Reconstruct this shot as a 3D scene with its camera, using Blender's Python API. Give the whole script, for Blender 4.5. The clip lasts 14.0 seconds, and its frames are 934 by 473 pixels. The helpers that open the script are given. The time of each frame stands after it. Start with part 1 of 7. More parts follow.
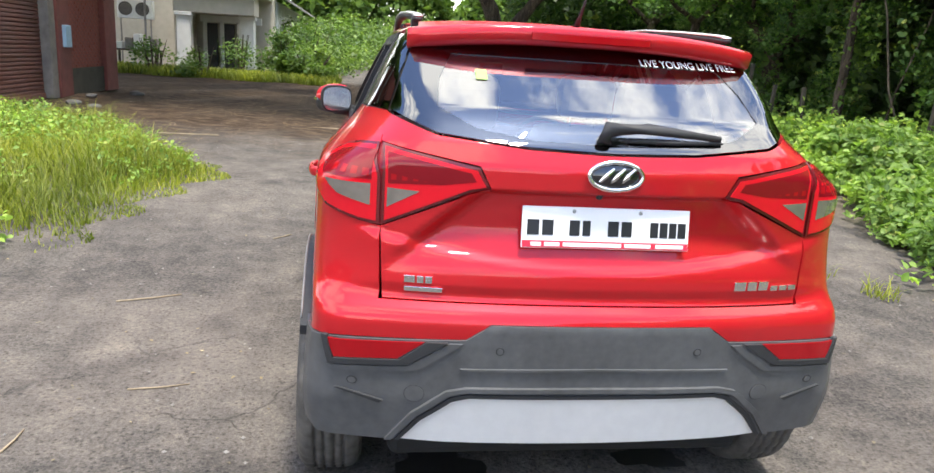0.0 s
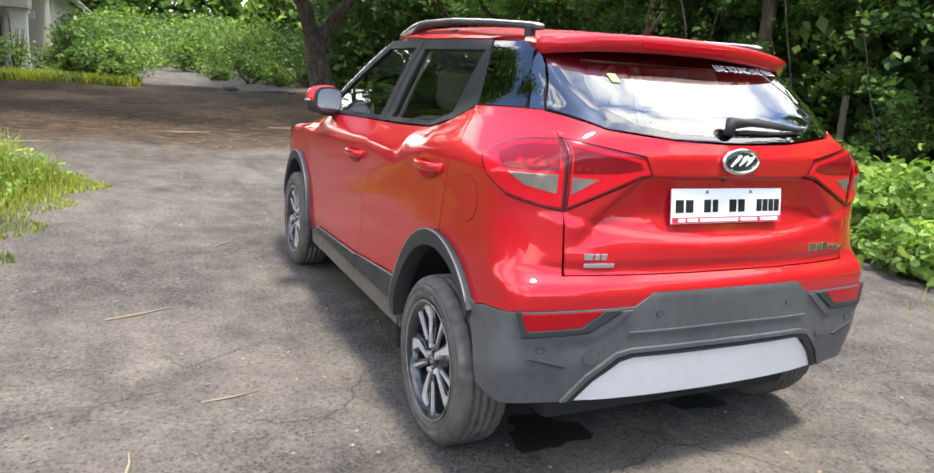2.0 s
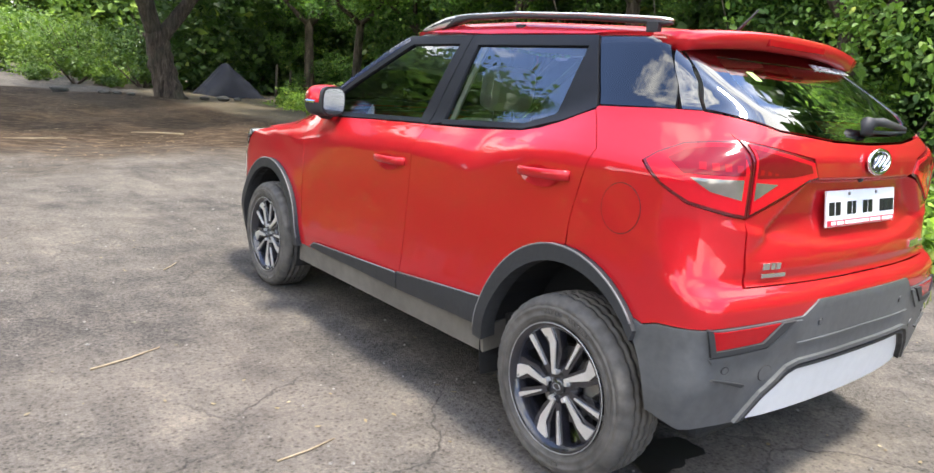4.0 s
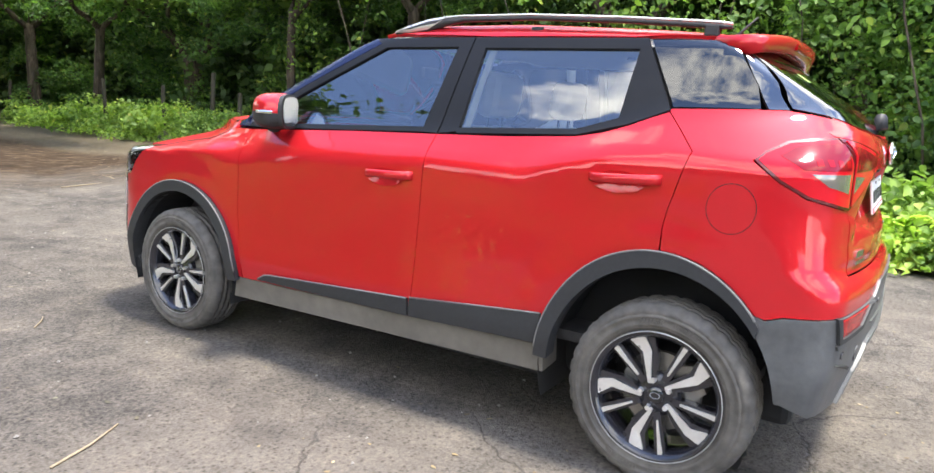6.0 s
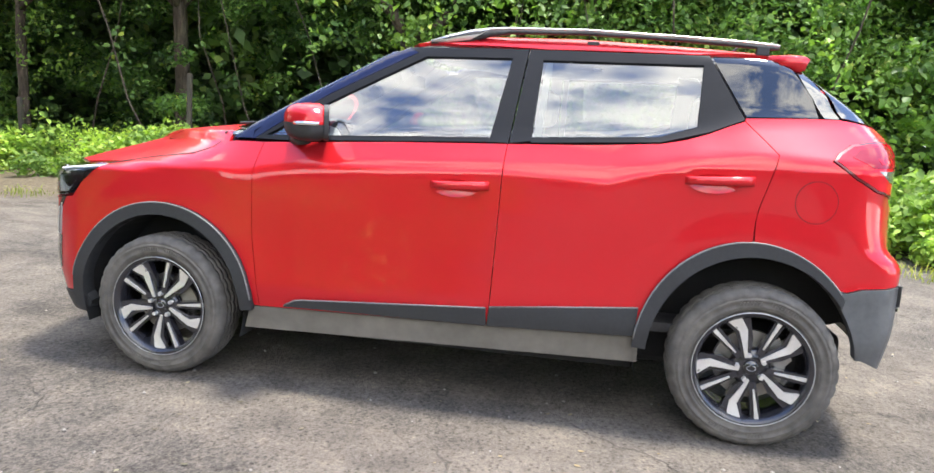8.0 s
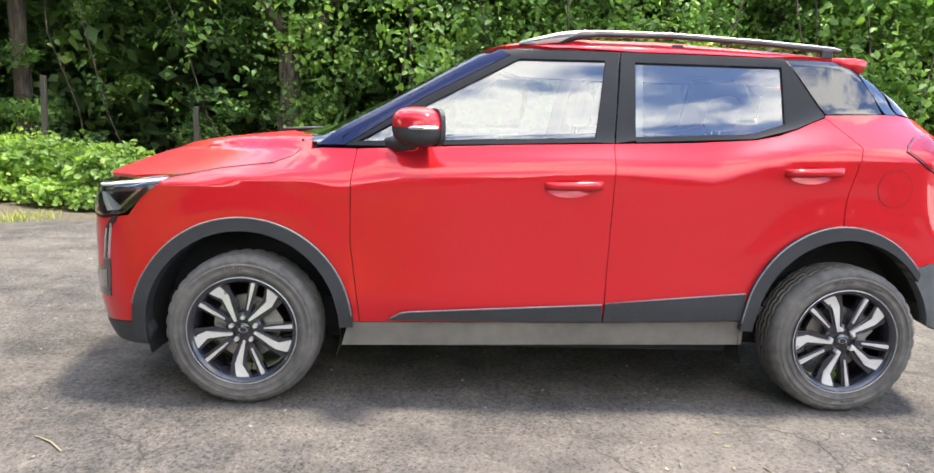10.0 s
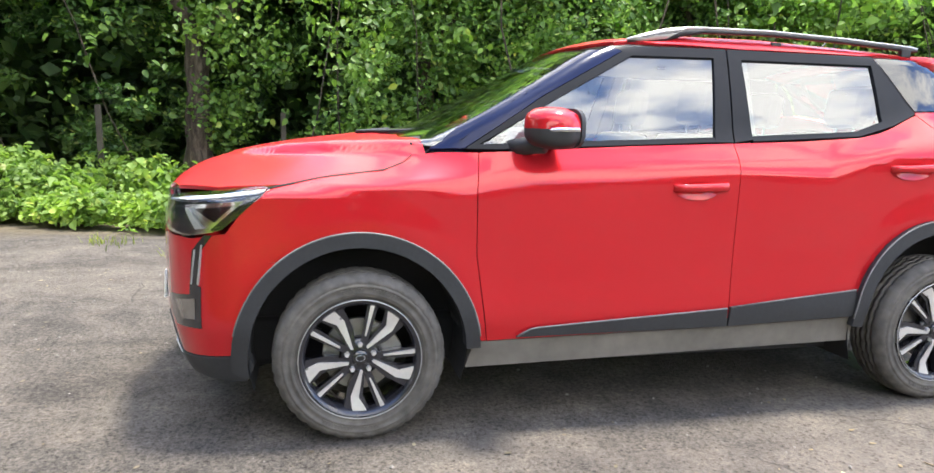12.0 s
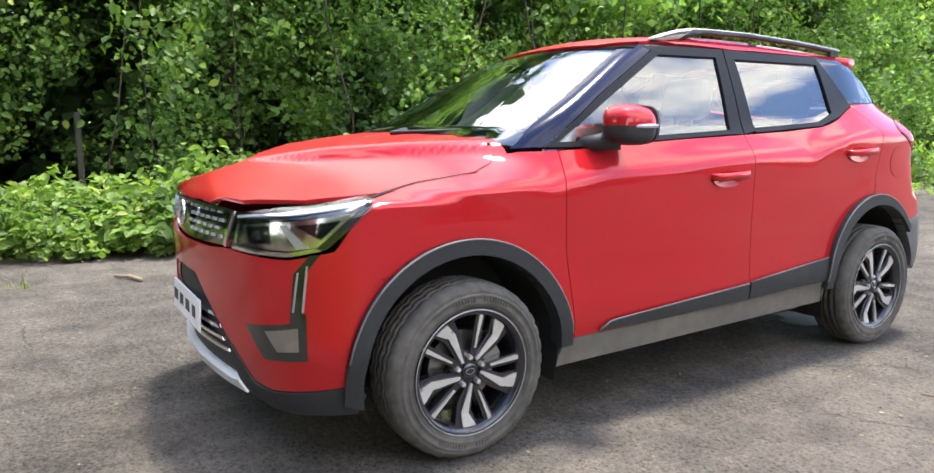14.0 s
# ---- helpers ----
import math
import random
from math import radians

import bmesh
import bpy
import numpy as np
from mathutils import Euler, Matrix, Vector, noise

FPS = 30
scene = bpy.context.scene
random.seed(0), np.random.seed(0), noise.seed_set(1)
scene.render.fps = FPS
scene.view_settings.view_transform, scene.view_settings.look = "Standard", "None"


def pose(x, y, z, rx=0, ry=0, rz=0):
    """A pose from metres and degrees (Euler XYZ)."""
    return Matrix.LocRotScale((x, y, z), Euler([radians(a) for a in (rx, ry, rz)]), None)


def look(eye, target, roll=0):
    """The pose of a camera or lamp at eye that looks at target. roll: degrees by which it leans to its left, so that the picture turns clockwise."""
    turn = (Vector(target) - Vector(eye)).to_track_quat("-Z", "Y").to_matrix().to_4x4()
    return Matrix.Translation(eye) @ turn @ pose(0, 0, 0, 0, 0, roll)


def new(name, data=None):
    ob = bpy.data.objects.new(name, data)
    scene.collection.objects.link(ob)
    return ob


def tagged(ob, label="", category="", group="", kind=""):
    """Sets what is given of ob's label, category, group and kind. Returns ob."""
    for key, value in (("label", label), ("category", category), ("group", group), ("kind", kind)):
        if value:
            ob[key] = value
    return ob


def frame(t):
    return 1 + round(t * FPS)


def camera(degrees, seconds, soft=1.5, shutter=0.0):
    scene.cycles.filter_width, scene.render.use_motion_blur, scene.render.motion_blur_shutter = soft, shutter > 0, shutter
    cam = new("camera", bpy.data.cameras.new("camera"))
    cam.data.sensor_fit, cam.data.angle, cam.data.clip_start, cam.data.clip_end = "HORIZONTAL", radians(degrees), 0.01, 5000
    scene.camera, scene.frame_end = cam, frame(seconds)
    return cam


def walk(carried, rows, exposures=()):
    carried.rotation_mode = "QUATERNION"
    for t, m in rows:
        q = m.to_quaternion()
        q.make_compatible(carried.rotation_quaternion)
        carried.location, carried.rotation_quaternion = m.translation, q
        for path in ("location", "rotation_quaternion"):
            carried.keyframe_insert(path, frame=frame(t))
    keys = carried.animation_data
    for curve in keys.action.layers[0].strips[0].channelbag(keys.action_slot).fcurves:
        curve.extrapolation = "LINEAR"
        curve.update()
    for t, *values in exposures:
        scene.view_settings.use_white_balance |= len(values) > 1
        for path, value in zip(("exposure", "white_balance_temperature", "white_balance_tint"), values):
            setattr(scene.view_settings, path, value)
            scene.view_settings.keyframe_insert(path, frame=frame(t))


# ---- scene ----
cam = camera(66.1, 14.0)
PATH = [
    (0, (-0.713, -2.47, 1.483), (-0.412, -0.554, 0.997), 3.8),
    (0.5, (-1.034, -2.482, 1.465), (-0.603, -0.588, 0.989), 4.0),
    (1, (-1.335, -2.502, 1.453), (-0.783, -0.637, 0.987), 3.9),
    (1.5, (-1.611, -2.446, 1.451), (-0.911, -0.632, 0.984), 4.1),
    (2, (-1.891, -2.396, 1.424), (-1.057, -0.635, 0.973), 4.1),
    (2.5, (-2.136, -2.273, 1.396), (-1.181, -0.571, 0.96), 4.1),
    (3, (-2.328, -2.092, 1.392), (-1.292, -0.436, 0.961), 4.0),
    (3.5, (-2.503, -1.88, 1.373), (-1.387, -0.276, 0.949), 3.9),
    (4, (-2.607, -1.64, 1.343), (-1.399, -0.102, 0.925), 4.3),
    (4.2, (-2.622, -1.549, 1.349), (-1.366, -0.05, 0.93), 4.1),
    (6.3, (-3.322, -0.487, 1.252), (-1.596, 0.464, 0.909), 3.2),
    (6.5, (-3.385, -0.358, 1.251), (-1.624, 0.527, 0.911), 3.1),
    (7, (-3.541, -0.072, 1.257), (-1.711, 0.662, 0.922), 2.9),
    (7.2, (-3.6, 0.058, 1.253), (-1.743, 0.723, 0.921), 2.8),
    (9.3, (-3.861, 1.408, 1.198), (-1.883, 1.431, 0.904), 2.1),
    (9.5, (-3.86, 1.505, 1.206), (-1.882, 1.502, 0.908), 1.7),
    (10, (-3.855, 1.779, 1.191), (-1.879, 1.701, 0.897), 1.7),
    (10.5, (-3.846, 1.994, 1.207), (-1.875, 1.834, 0.91), 1.6),
    (11, (-3.73, 2.231, 1.2), (-1.766, 2.001, 0.9), 1.3),
    (11.5, (-3.616, 2.462, 1.199), (-1.664, 2.147, 0.897), 1.1),
    (12, (-3.507, 2.776, 1.191), (-1.576, 2.352, 0.893), 1.1),
    (12.5, (-3.401, 3.068, 1.173), (-1.509, 2.487, 0.882), 0.8),
    (13, (-3.194, 3.353, 1.196), (-1.373, 2.584, 0.894), 0.6),
    (13.5, (-3.106, 3.607, 1.193), (-1.358, 2.685, 0.886), 0.0),
    (14, (-2.973, 3.906, 1.199), (-1.29, 2.871, 0.892), -0.2),
]
walk(cam, [(t, look(eye, target, roll)) for t, eye, target, roll in PATH], [(0, 1.07), (3, 1.22), (4.2, 1.36), (6.5, 1.5), (9.5, 1.53), (12.5, 1.46), (14, 1.2)])

# ---- daylight ----
SUN_WAY = Vector((0.09, -0.24, 1.0)).normalized()
world = bpy.data.worlds.new("daylight")
world.use_nodes = True
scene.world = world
wt = world.node_tree
sky = wt.nodes.new("ShaderNodeTexSky")
sky.sky_type, sky.sun_disc = "NISHITA", False
sky.sun_elevation = math.asin(SUN_WAY.z)
sky.sun_rotation = math.atan2(SUN_WAY.x, SUN_WAY.y)
sky.air_density, sky.dust_density, sky.ozone_density = 1.0, 0.9, 1.2
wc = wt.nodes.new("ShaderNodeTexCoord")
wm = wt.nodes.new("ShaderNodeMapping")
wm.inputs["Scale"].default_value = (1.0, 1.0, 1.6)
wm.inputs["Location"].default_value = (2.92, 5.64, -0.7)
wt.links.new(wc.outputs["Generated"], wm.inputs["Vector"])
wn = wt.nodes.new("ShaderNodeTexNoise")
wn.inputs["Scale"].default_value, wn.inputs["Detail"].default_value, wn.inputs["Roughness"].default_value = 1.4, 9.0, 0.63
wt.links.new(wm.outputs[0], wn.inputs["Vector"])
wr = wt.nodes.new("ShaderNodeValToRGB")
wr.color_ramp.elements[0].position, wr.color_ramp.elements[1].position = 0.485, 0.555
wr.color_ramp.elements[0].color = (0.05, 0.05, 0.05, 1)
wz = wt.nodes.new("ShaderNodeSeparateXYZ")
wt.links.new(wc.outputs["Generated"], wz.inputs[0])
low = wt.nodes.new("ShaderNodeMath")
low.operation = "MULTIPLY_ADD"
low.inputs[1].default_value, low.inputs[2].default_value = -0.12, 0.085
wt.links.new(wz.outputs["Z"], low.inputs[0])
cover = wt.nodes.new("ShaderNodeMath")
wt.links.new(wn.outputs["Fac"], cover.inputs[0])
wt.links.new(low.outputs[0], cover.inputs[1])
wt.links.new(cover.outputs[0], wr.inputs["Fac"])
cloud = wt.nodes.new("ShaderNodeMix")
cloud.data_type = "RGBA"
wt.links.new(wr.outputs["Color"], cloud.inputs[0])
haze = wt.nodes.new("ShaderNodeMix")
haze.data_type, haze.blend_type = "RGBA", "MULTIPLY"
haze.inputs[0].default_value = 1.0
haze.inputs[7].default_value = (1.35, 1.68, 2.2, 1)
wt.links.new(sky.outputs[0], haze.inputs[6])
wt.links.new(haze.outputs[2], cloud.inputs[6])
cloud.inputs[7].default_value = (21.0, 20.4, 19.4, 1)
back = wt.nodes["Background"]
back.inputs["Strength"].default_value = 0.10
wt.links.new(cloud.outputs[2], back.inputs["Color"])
sun = new("sun", bpy.data.lights.new("sun", "SUN"))
sun.data.energy, sun.data.angle, sun.data.color = 3.5, radians(8.0), (1.0, 0.935, 0.82)
sun.matrix_world = look(SUN_WAY * 30, (0, 0, 0))

# ---- small builders ----
def mesh_ob(name, verts, faces, material, parent=None, label="", smooth=False):
    me = bpy.data.meshes.new(name)
    me.from_pydata([tuple(v) for v in verts], [], [tuple(f) for f in faces])
    if smooth:
        me.shade_smooth()
    me.materials.append(material)
    ob = new(name, me)
    if parent is not None:
        ob.parent = parent
    if label:
        ob["label"] = label
    return ob


def part(name, bm, material, parent=None, label="", smooth=False):
    me = bpy.data.meshes.new(name)
    bm.to_mesh(me)
    bm.free()
    if smooth:
        me.shade_smooth()
    me.materials.append(material)
    ob = new(name, me)
    if parent is not None:
        ob.parent = parent
    if label:
        ob["label"] = label
    return ob


def raw_mesh(name, verts, faces, material, parent=None, smooth=False):
    """A mesh from numpy arrays: verts (n, 3), faces (m, 3 or 4)."""
    me = bpy.data.meshes.new(name)
    n, m, k = len(verts), len(faces), faces.shape[1]
    me.vertices.add(n)
    me.vertices.foreach_set("co", np.ascontiguousarray(verts, dtype=np.float32).ravel())
    me.loops.add(m * k)
    me.loops.foreach_set("vertex_index", np.ascontiguousarray(faces, dtype=np.int32).ravel())
    me.polygons.add(m)
    me.polygons.foreach_set("loop_start", np.arange(0, m * k, k, dtype=np.int32))
    me.update(calc_edges=True)
    me.validate()
    if smooth:
        me.shade_smooth()
    me.materials.append(material)
    ob = new(name, me)
    if parent is not None:
        ob.parent = parent
    return ob


def add_box(bm, lo, hi, bevel=0.0, m=None):
    res = bmesh.ops.create_cube(bm, size=1)
    vs = res["verts"]
    for v in vs:
        v.co = Vector([lo[i] + (v.co[i] + 0.5) * (hi[i] - lo[i]) for i in range(3)])
    if bevel:
        es = list({e for v in vs for e in v.link_edges})
        r = bmesh.ops.bevel(bm, geom=es, offset=bevel, segments=2, affect="EDGES", profile=0.5)
        vs = list({v for v in r["verts"]} | {v for v in vs if v.is_valid})
    if m is not None:
        bmesh.ops.transform(bm, matrix=m, verts=[v for v in vs if v.is_valid])
    return vs


def box_part(name, lo, hi, material, parent=None, label="", bevel=0.0, m=None):
    bm = bmesh.new()
    add_box(bm, lo, hi, bevel, m)
    return part(name, bm, material, parent, label)


def add_tube(bm, points, radii, sides=8, cap=True):
    """A tapered tube along points."""
    pts = [Vector(p) for p in points]
    if not hasattr(radii, "__len__"):
        radii = [radii] * len(pts)
    rings = []
    ref = Vector((0.31, 0.17, 0.93)).normalized()
    for i, p in enumerate(pts):
        d = (pts[min(i + 1, len(pts) - 1)] - pts[max(i - 1, 0)]).normalized()
        if abs(d.dot(ref)) > 0.95:
            ref = Vector((0.9, 0.3, 0.1)).normalized()
        u = d.cross(ref).normalized()
        w = d.cross(u)
        rings.append([bm.verts.new(p + radii[i] * (u * math.cos(a) + w * math.sin(a))) for a in [2 * math.pi * k / sides for k in range(sides)]])
    for a, b in zip(rings, rings[1:]):
        for k in range(sides):
            bm.faces.new((a[k], a[(k + 1) % sides], b[(k + 1) % sides], b[k]))
    if cap:
        bm.faces.new(list(reversed(rings[0])))
        bm.faces.new(rings[-1])


# ---- materials ----
def material(name):
    m = bpy.data.materials.new(name)
    m.use_nodes = True
    nt = m.node_tree
    return m, nt, nt.nodes["Principled BSDF"]


def link(nt, a, b):
    nt.links.new(a, b)


def noise_node(nt, scale, detail=4.0, rough=0.55, coords="Object", distort=0.0):
    tc = nt.nodes.new("ShaderNodeTexCoord")
    n = nt.nodes.new("ShaderNodeTexNoise")
    n.inputs["Scale"].default_value = scale
    n.inputs["Detail"].default_value = detail
    n.inputs["Roughness"].default_value = rough
    n.inputs["Distortion"].default_value = distort
    link(nt, tc.outputs[coords], n.inputs["Vector"])
    return n


def ramp(nt, src, stops):
    r = nt.nodes.new("ShaderNodeValToRGB")
    els = r.color_ramp.elements
    while len(els) < len(stops):
        els.new(0.5)
    for e, (p, c) in zip(els, stops):
        e.position = p
        e.color = (*c, 1) if len(c) == 3 else c
    link(nt, src, r.inputs["Fac"])
    return r


def mixc(nt, fac, a, b, mode="MIX"):
    x = nt.nodes.new("ShaderNodeMix")
    x.data_type, x.blend_type = "RGBA", mode
    for sock, val in ((x.inputs[0], fac), (x.inputs[6], a), (x.inputs[7], b)):
        if hasattr(val, "links"):
            link(nt, val, sock)
        elif isinstance(val, tuple):
            sock.default_value = (*val, 1) if len(val) == 3 else val
        else:
            sock.default_value = val
    return x.outputs[2]


def math_node(nt, op, a, b=None, clamp=False):
    x = nt.nodes.new("ShaderNodeMath")
    x.operation, x.use_clamp = op, clamp
    for sock, val in ((x.inputs[0], a), (x.inputs[1], b)):
        if val is None:
            continue
        if hasattr(val, "links"):
            link(nt, val, sock)
        else:
            sock.default_value = val
    return x.outputs[0]


def bump(nt, bsdf, height, strength, distance=0.01):
    b = nt.nodes.new("ShaderNodeBump")
    b.inputs["Strength"].default_value = strength
    b.inputs["Distance"].default_value = distance
    link(nt, height, b.inputs["Height"])
    link(nt, b.outputs["Normal"], bsdf.inputs["Normal"])


def plain(name, colour, rough=0.5, metal=0.0, grain=0.0, scale=30.0, coat=0.0, relief=0.0):
    """A material with a little uneven colour, gloss and relief."""
    m, nt, b = material(name)
    b.inputs["Metallic"].default_value = metal
    b.inputs["Coat Weight"].default_value = coat
    b.inputs["Coat Roughness"].default_value = 0.03
    n = noise_node(nt, scale, 5)
    big = noise_node(nt, scale * 0.13, 3)
    f = math_node(nt, "ADD", math_node(nt, "MULTIPLY", n.outputs["Fac"], 0.5), math_node(nt, "MULTIPLY", big.outputs["Fac"], 0.5))
    lo = tuple(max(c * (1 - grain), 0) for c in colour)
    hi = tuple(min(c * (1 + grain), 1) for c in colour)
    r = ramp(nt, f, [(0.3, lo), (0.7, hi)])
    link(nt, r.outputs["Color"], b.inputs["Base Color"])
    rr = ramp(nt, big.outputs["Fac"], [(0.3, (rough * 0.85,) * 3), (0.7, (min(rough * 1.15, 1),) * 3)])
    link(nt, rr.outputs["Color"], b.inputs["Roughness"])
    if relief:
        bump(nt, b, n.outputs["Fac"], relief, 0.004)
    return m


def car_paint():
    m, nt, b = material("red_paint")
    fl = noise_node(nt, 900, 2)
    r = ramp(nt, fl.outputs["Fac"], [(0.35, (0.43, 0.010, 0.015)), (0.7, (0.54, 0.016, 0.023))])
    dust = noise_node(nt, 3.0, 6)
    dm = ramp(nt, dust.outputs["Fac"], [(0.5, (0, 0, 0)), (0.85, (0.02, 0.02, 0.02))])
    col = mixc(nt, dm.outputs["Color"], r.outputs["Color"], (0.35, 0.28, 0.22))
    link(nt, col, b.inputs["Base Color"])
    b.inputs["Metallic"].default_value = 0.36
    b.inputs["Specular IOR Level"].default_value = 0.05
    b.inputs["Roughness"].default_value = 0.45
    b.inputs["Coat IOR"].default_value = 1.46
    # settled dust dulls the clear coat where it faces up
    geo = nt.nodes.new("ShaderNodeNewGeometry")
    sep = nt.nodes.new("ShaderNodeSeparateXYZ")
    link(nt, geo.outputs["Normal"], sep.inputs[0])
    facing = ramp(nt, sep.outputs["Z"], [(0.80, (0, 0, 0)), (0.96, (1, 1, 1))])
    patchy = ramp(nt, noise_node(nt, 5.0, 5).outputs["Fac"], [(0.3, (0.11, 0.11, 0.11)), (0.7, (0.24, 0.24, 0.24))])
    dull = math_node(nt, "MULTIPLY", facing.outputs["Color"], patchy.outputs["Color"])
    link(nt, math_node(nt, "ADD", dull, 0.035), b.inputs["Coat Roughness"])
    link(nt, math_node(nt, "SUBTRACT", 1.0, math_node(nt, "MULTIPLY", facing.outputs["Color"], 0.45)), b.inputs["Coat Weight"])
    # a slight waviness of the clear coat
    bp = nt.nodes.new("ShaderNodeBump")
    bp.inputs["Strength"].default_value, bp.inputs["Distance"].default_value = 0.07, 0.0010
    link(nt, noise_node(nt, 11.0, 3).outputs["Fac"], bp.inputs["Height"])
    link(nt, bp.outputs[0], b.inputs["Coat Normal"])
    return m


def glass_mat(name, tint, rough=0.0, gloss=1.0, ior=2.15):
    """Thin tinted pane: clear by its tint, mirror by Fresnel."""
    m = bpy.data.materials.new(name)
    m.use_nodes = True
    nt = m.node_tree
    nt.nodes.clear()
    out = nt.nodes.new("ShaderNodeOutputMaterial")
    tr = nt.nodes.new("ShaderNodeBsdfTransparent")
    tr.inputs["Color"].default_value = (*tint, 1)
    gl = nt.nodes.new("ShaderNodeBsdfGlossy")
    gl.inputs["Roughness"].default_value = rough
    gl.inputs["Color"].default_value = (0.96, 0.98, 1.0, 1)
    fr = nt.nodes.new("ShaderNodeFresnel")
    fr.inputs["IOR"].default_value = ior
    f = math_node(nt, "MULTIPLY", fr.outputs[0], gloss, True)
    mx = nt.nodes.new("ShaderNodeMixShader")
    link(nt, f, mx.inputs[0])
    link(nt, tr.outputs[0], mx.inputs[1])
    link(nt, gl.outputs[0], mx.inputs[2])
    link(nt, mx.outputs[0], out.inputs[0])
    return m


RED = car_paint()
BLACK_TRIM = plain("black_plastic", (0.030, 0.031, 0.033), 0.5, 0, 0.15, 60, relief=0.15)
DARK_TRIM = plain("dark_plastic", (0.02, 0.02, 0.022), 0.6, 0, 0.2, 40)
GLOSS_BLACK = plain("gloss_black", (0.008, 0.009, 0.012), 0.12, 0, 0.1, 20, coat=1.0)
FRAME_BLACK = plain("satin_black_film", (0.012, 0.013, 0.016), 0.42, 0, 0.1, 20)
# black plastic, lightened so its colour carries the tail's sun and sky sheen
BUMPER = plain("sunlit_bumper_plastic", (0.076, 0.078, 0.080), 0.42, 0, 0.3, 30, relief=0.15)
# black pillar film; the reflected sky's blue is put into its base colour
PILLAR = plain("sky_tinted_black", (0.009, 0.013, 0.042), 0.16, 0, 0.08, 20)
SKID = plain("silver_plastic", (0.76, 0.76, 0.75), 0.38, 0.2, 0.06, 25)
CHROME = plain("chrome", (0.78, 0.79, 0.81), 0.16, 1.0, 0.02, 30)
ALLOY = plain("machined_alloy", (0.74, 0.73, 0.71), 0.32, 0.65, 0.08, 60)
ALLOY_DARK = plain("black_alloy", (0.022, 0.022, 0.028), 0.25, 0.2, 0.2, 40, coat=0.6)
RUBBER = plain("dusty_rubber", (0.088, 0.081, 0.072), 0.85, 0, 0.55, 25, relief=0.4)
LINER = plain("liner", (0.012, 0.012, 0.012), 0.9, 0, 0.3, 10)
RIM_EDGE = plain("rim_edge", (0.42, 0.42, 0.42), 0.4, 0.6, 0.2, 60)
# paler than the trim itself: the edges' highlight is put into this grey
LIP = plain("highlit_trim_edge", (0.15, 0.15, 0.15), 0.42, 0, 0.4, 40)
SILL = plain("dusty_sill", (0.115, 0.105, 0.09), 0.75, 0, 0.35, 12)
SEAT = plain("pale_leather", (0.80, 0.78, 0.73), 0.5, 0, 0.08, 40)
INTERIOR = plain("dark_interior", (0.03, 0.03, 0.032), 0.7, 0, 0.2, 30)
LINING = plain("grey_lining", (0.42, 0.41, 0.38), 0.85, 0, 0.06, 50)
WHITE = plain("plate_white", (0.82, 0.82, 0.82), 0.35, 0, 0.03, 20)
STICKER = plain("green_sticker", (0.30, 0.46, 0.12), 0.5, 0, 0.15, 80)
INK = plain("black_ink", (0.012, 0.012, 0.014), 0.4, 0, 0.05, 20)
PLATE_RED = plain("plate_red", (0.55, 0.02, 0.05), 0.4, 0, 0.05, 20)
LAMP_RED = plain("lamp_red", (0.30, 0.004, 0.008), 0.08, 0, 0.1, 30, coat=0.12)
LAMP_BRIGHT = plain("lamp_guide_red", (0.52, 0.007, 0.016), 0.1, 0, 0.08, 40, coat=0.12)
LAMP_SEAL = plain("lamp_seal", (0.10, 0.004, 0.007), 0.25, 0, 0.1, 30, coat=0.3)
LAMP_DARK = plain("lamp_dark_red", (0.17, 0.004, 0.009), 0.1, 0, 0.1, 30, coat=0.12)
LAMP_CLEAR = plain("lamp_clear", (0.22, 0.20, 0.175), 0.15, 0.5, 0.25, 25, coat=1.0)
STEEL = plain("brake_steel", (0.32, 0.31, 0.29), 0.4, 0.9, 0.15, 30)
GLASS = glass_mat("window_glass", (0.70, 0.755, 0.73), ior=2.25)
GLASS_REAR = glass_mat("tinted_rear_glass", (0.50, 0.57, 0.56), ior=2.75)
GLASS_DARK = glass_mat("dark_quarter_glass", (0.02, 0.022, 0.03), ior=1.75)
FRIT = glass_mat("printed_glass_border", (0.01, 0.012, 0.02), ior=2.25)
GLASS_CLEAR = glass_mat("lamp_lens", (0.92, 0.93, 0.93), ior=1.5)
for m, level in ((FRAME_BLACK, 0.12), (BLACK_TRIM, 0.28), (PILLAR, 0.22), (LAMP_RED, 0.3), (LAMP_BRIGHT, 0.3), (LAMP_DARK, 0.3)):
    m.node_tree.nodes["Principled BSDF"].inputs["Specular IOR Level"].default_value = level

# ---- the car's body as one smooth form: y ahead from the rear axle, x to the right, z up ----
def table(xs, ys, blur):
    """A smooth curve through a few values."""
    lo, hi = xs[0] - 1.0, xs[-1] + 1.0
    g = np.linspace(lo, hi, 1600)
    v = np.interp(g, xs, ys)
    k = max(int(blur / (g[1] - g[0])), 1)
    w = np.hanning(2 * k + 1)
    v = np.convolve(np.pad(v, k, mode="edge"), w / w.sum(), mode="valid")
    return lambda q: np.interp(q, g, v)


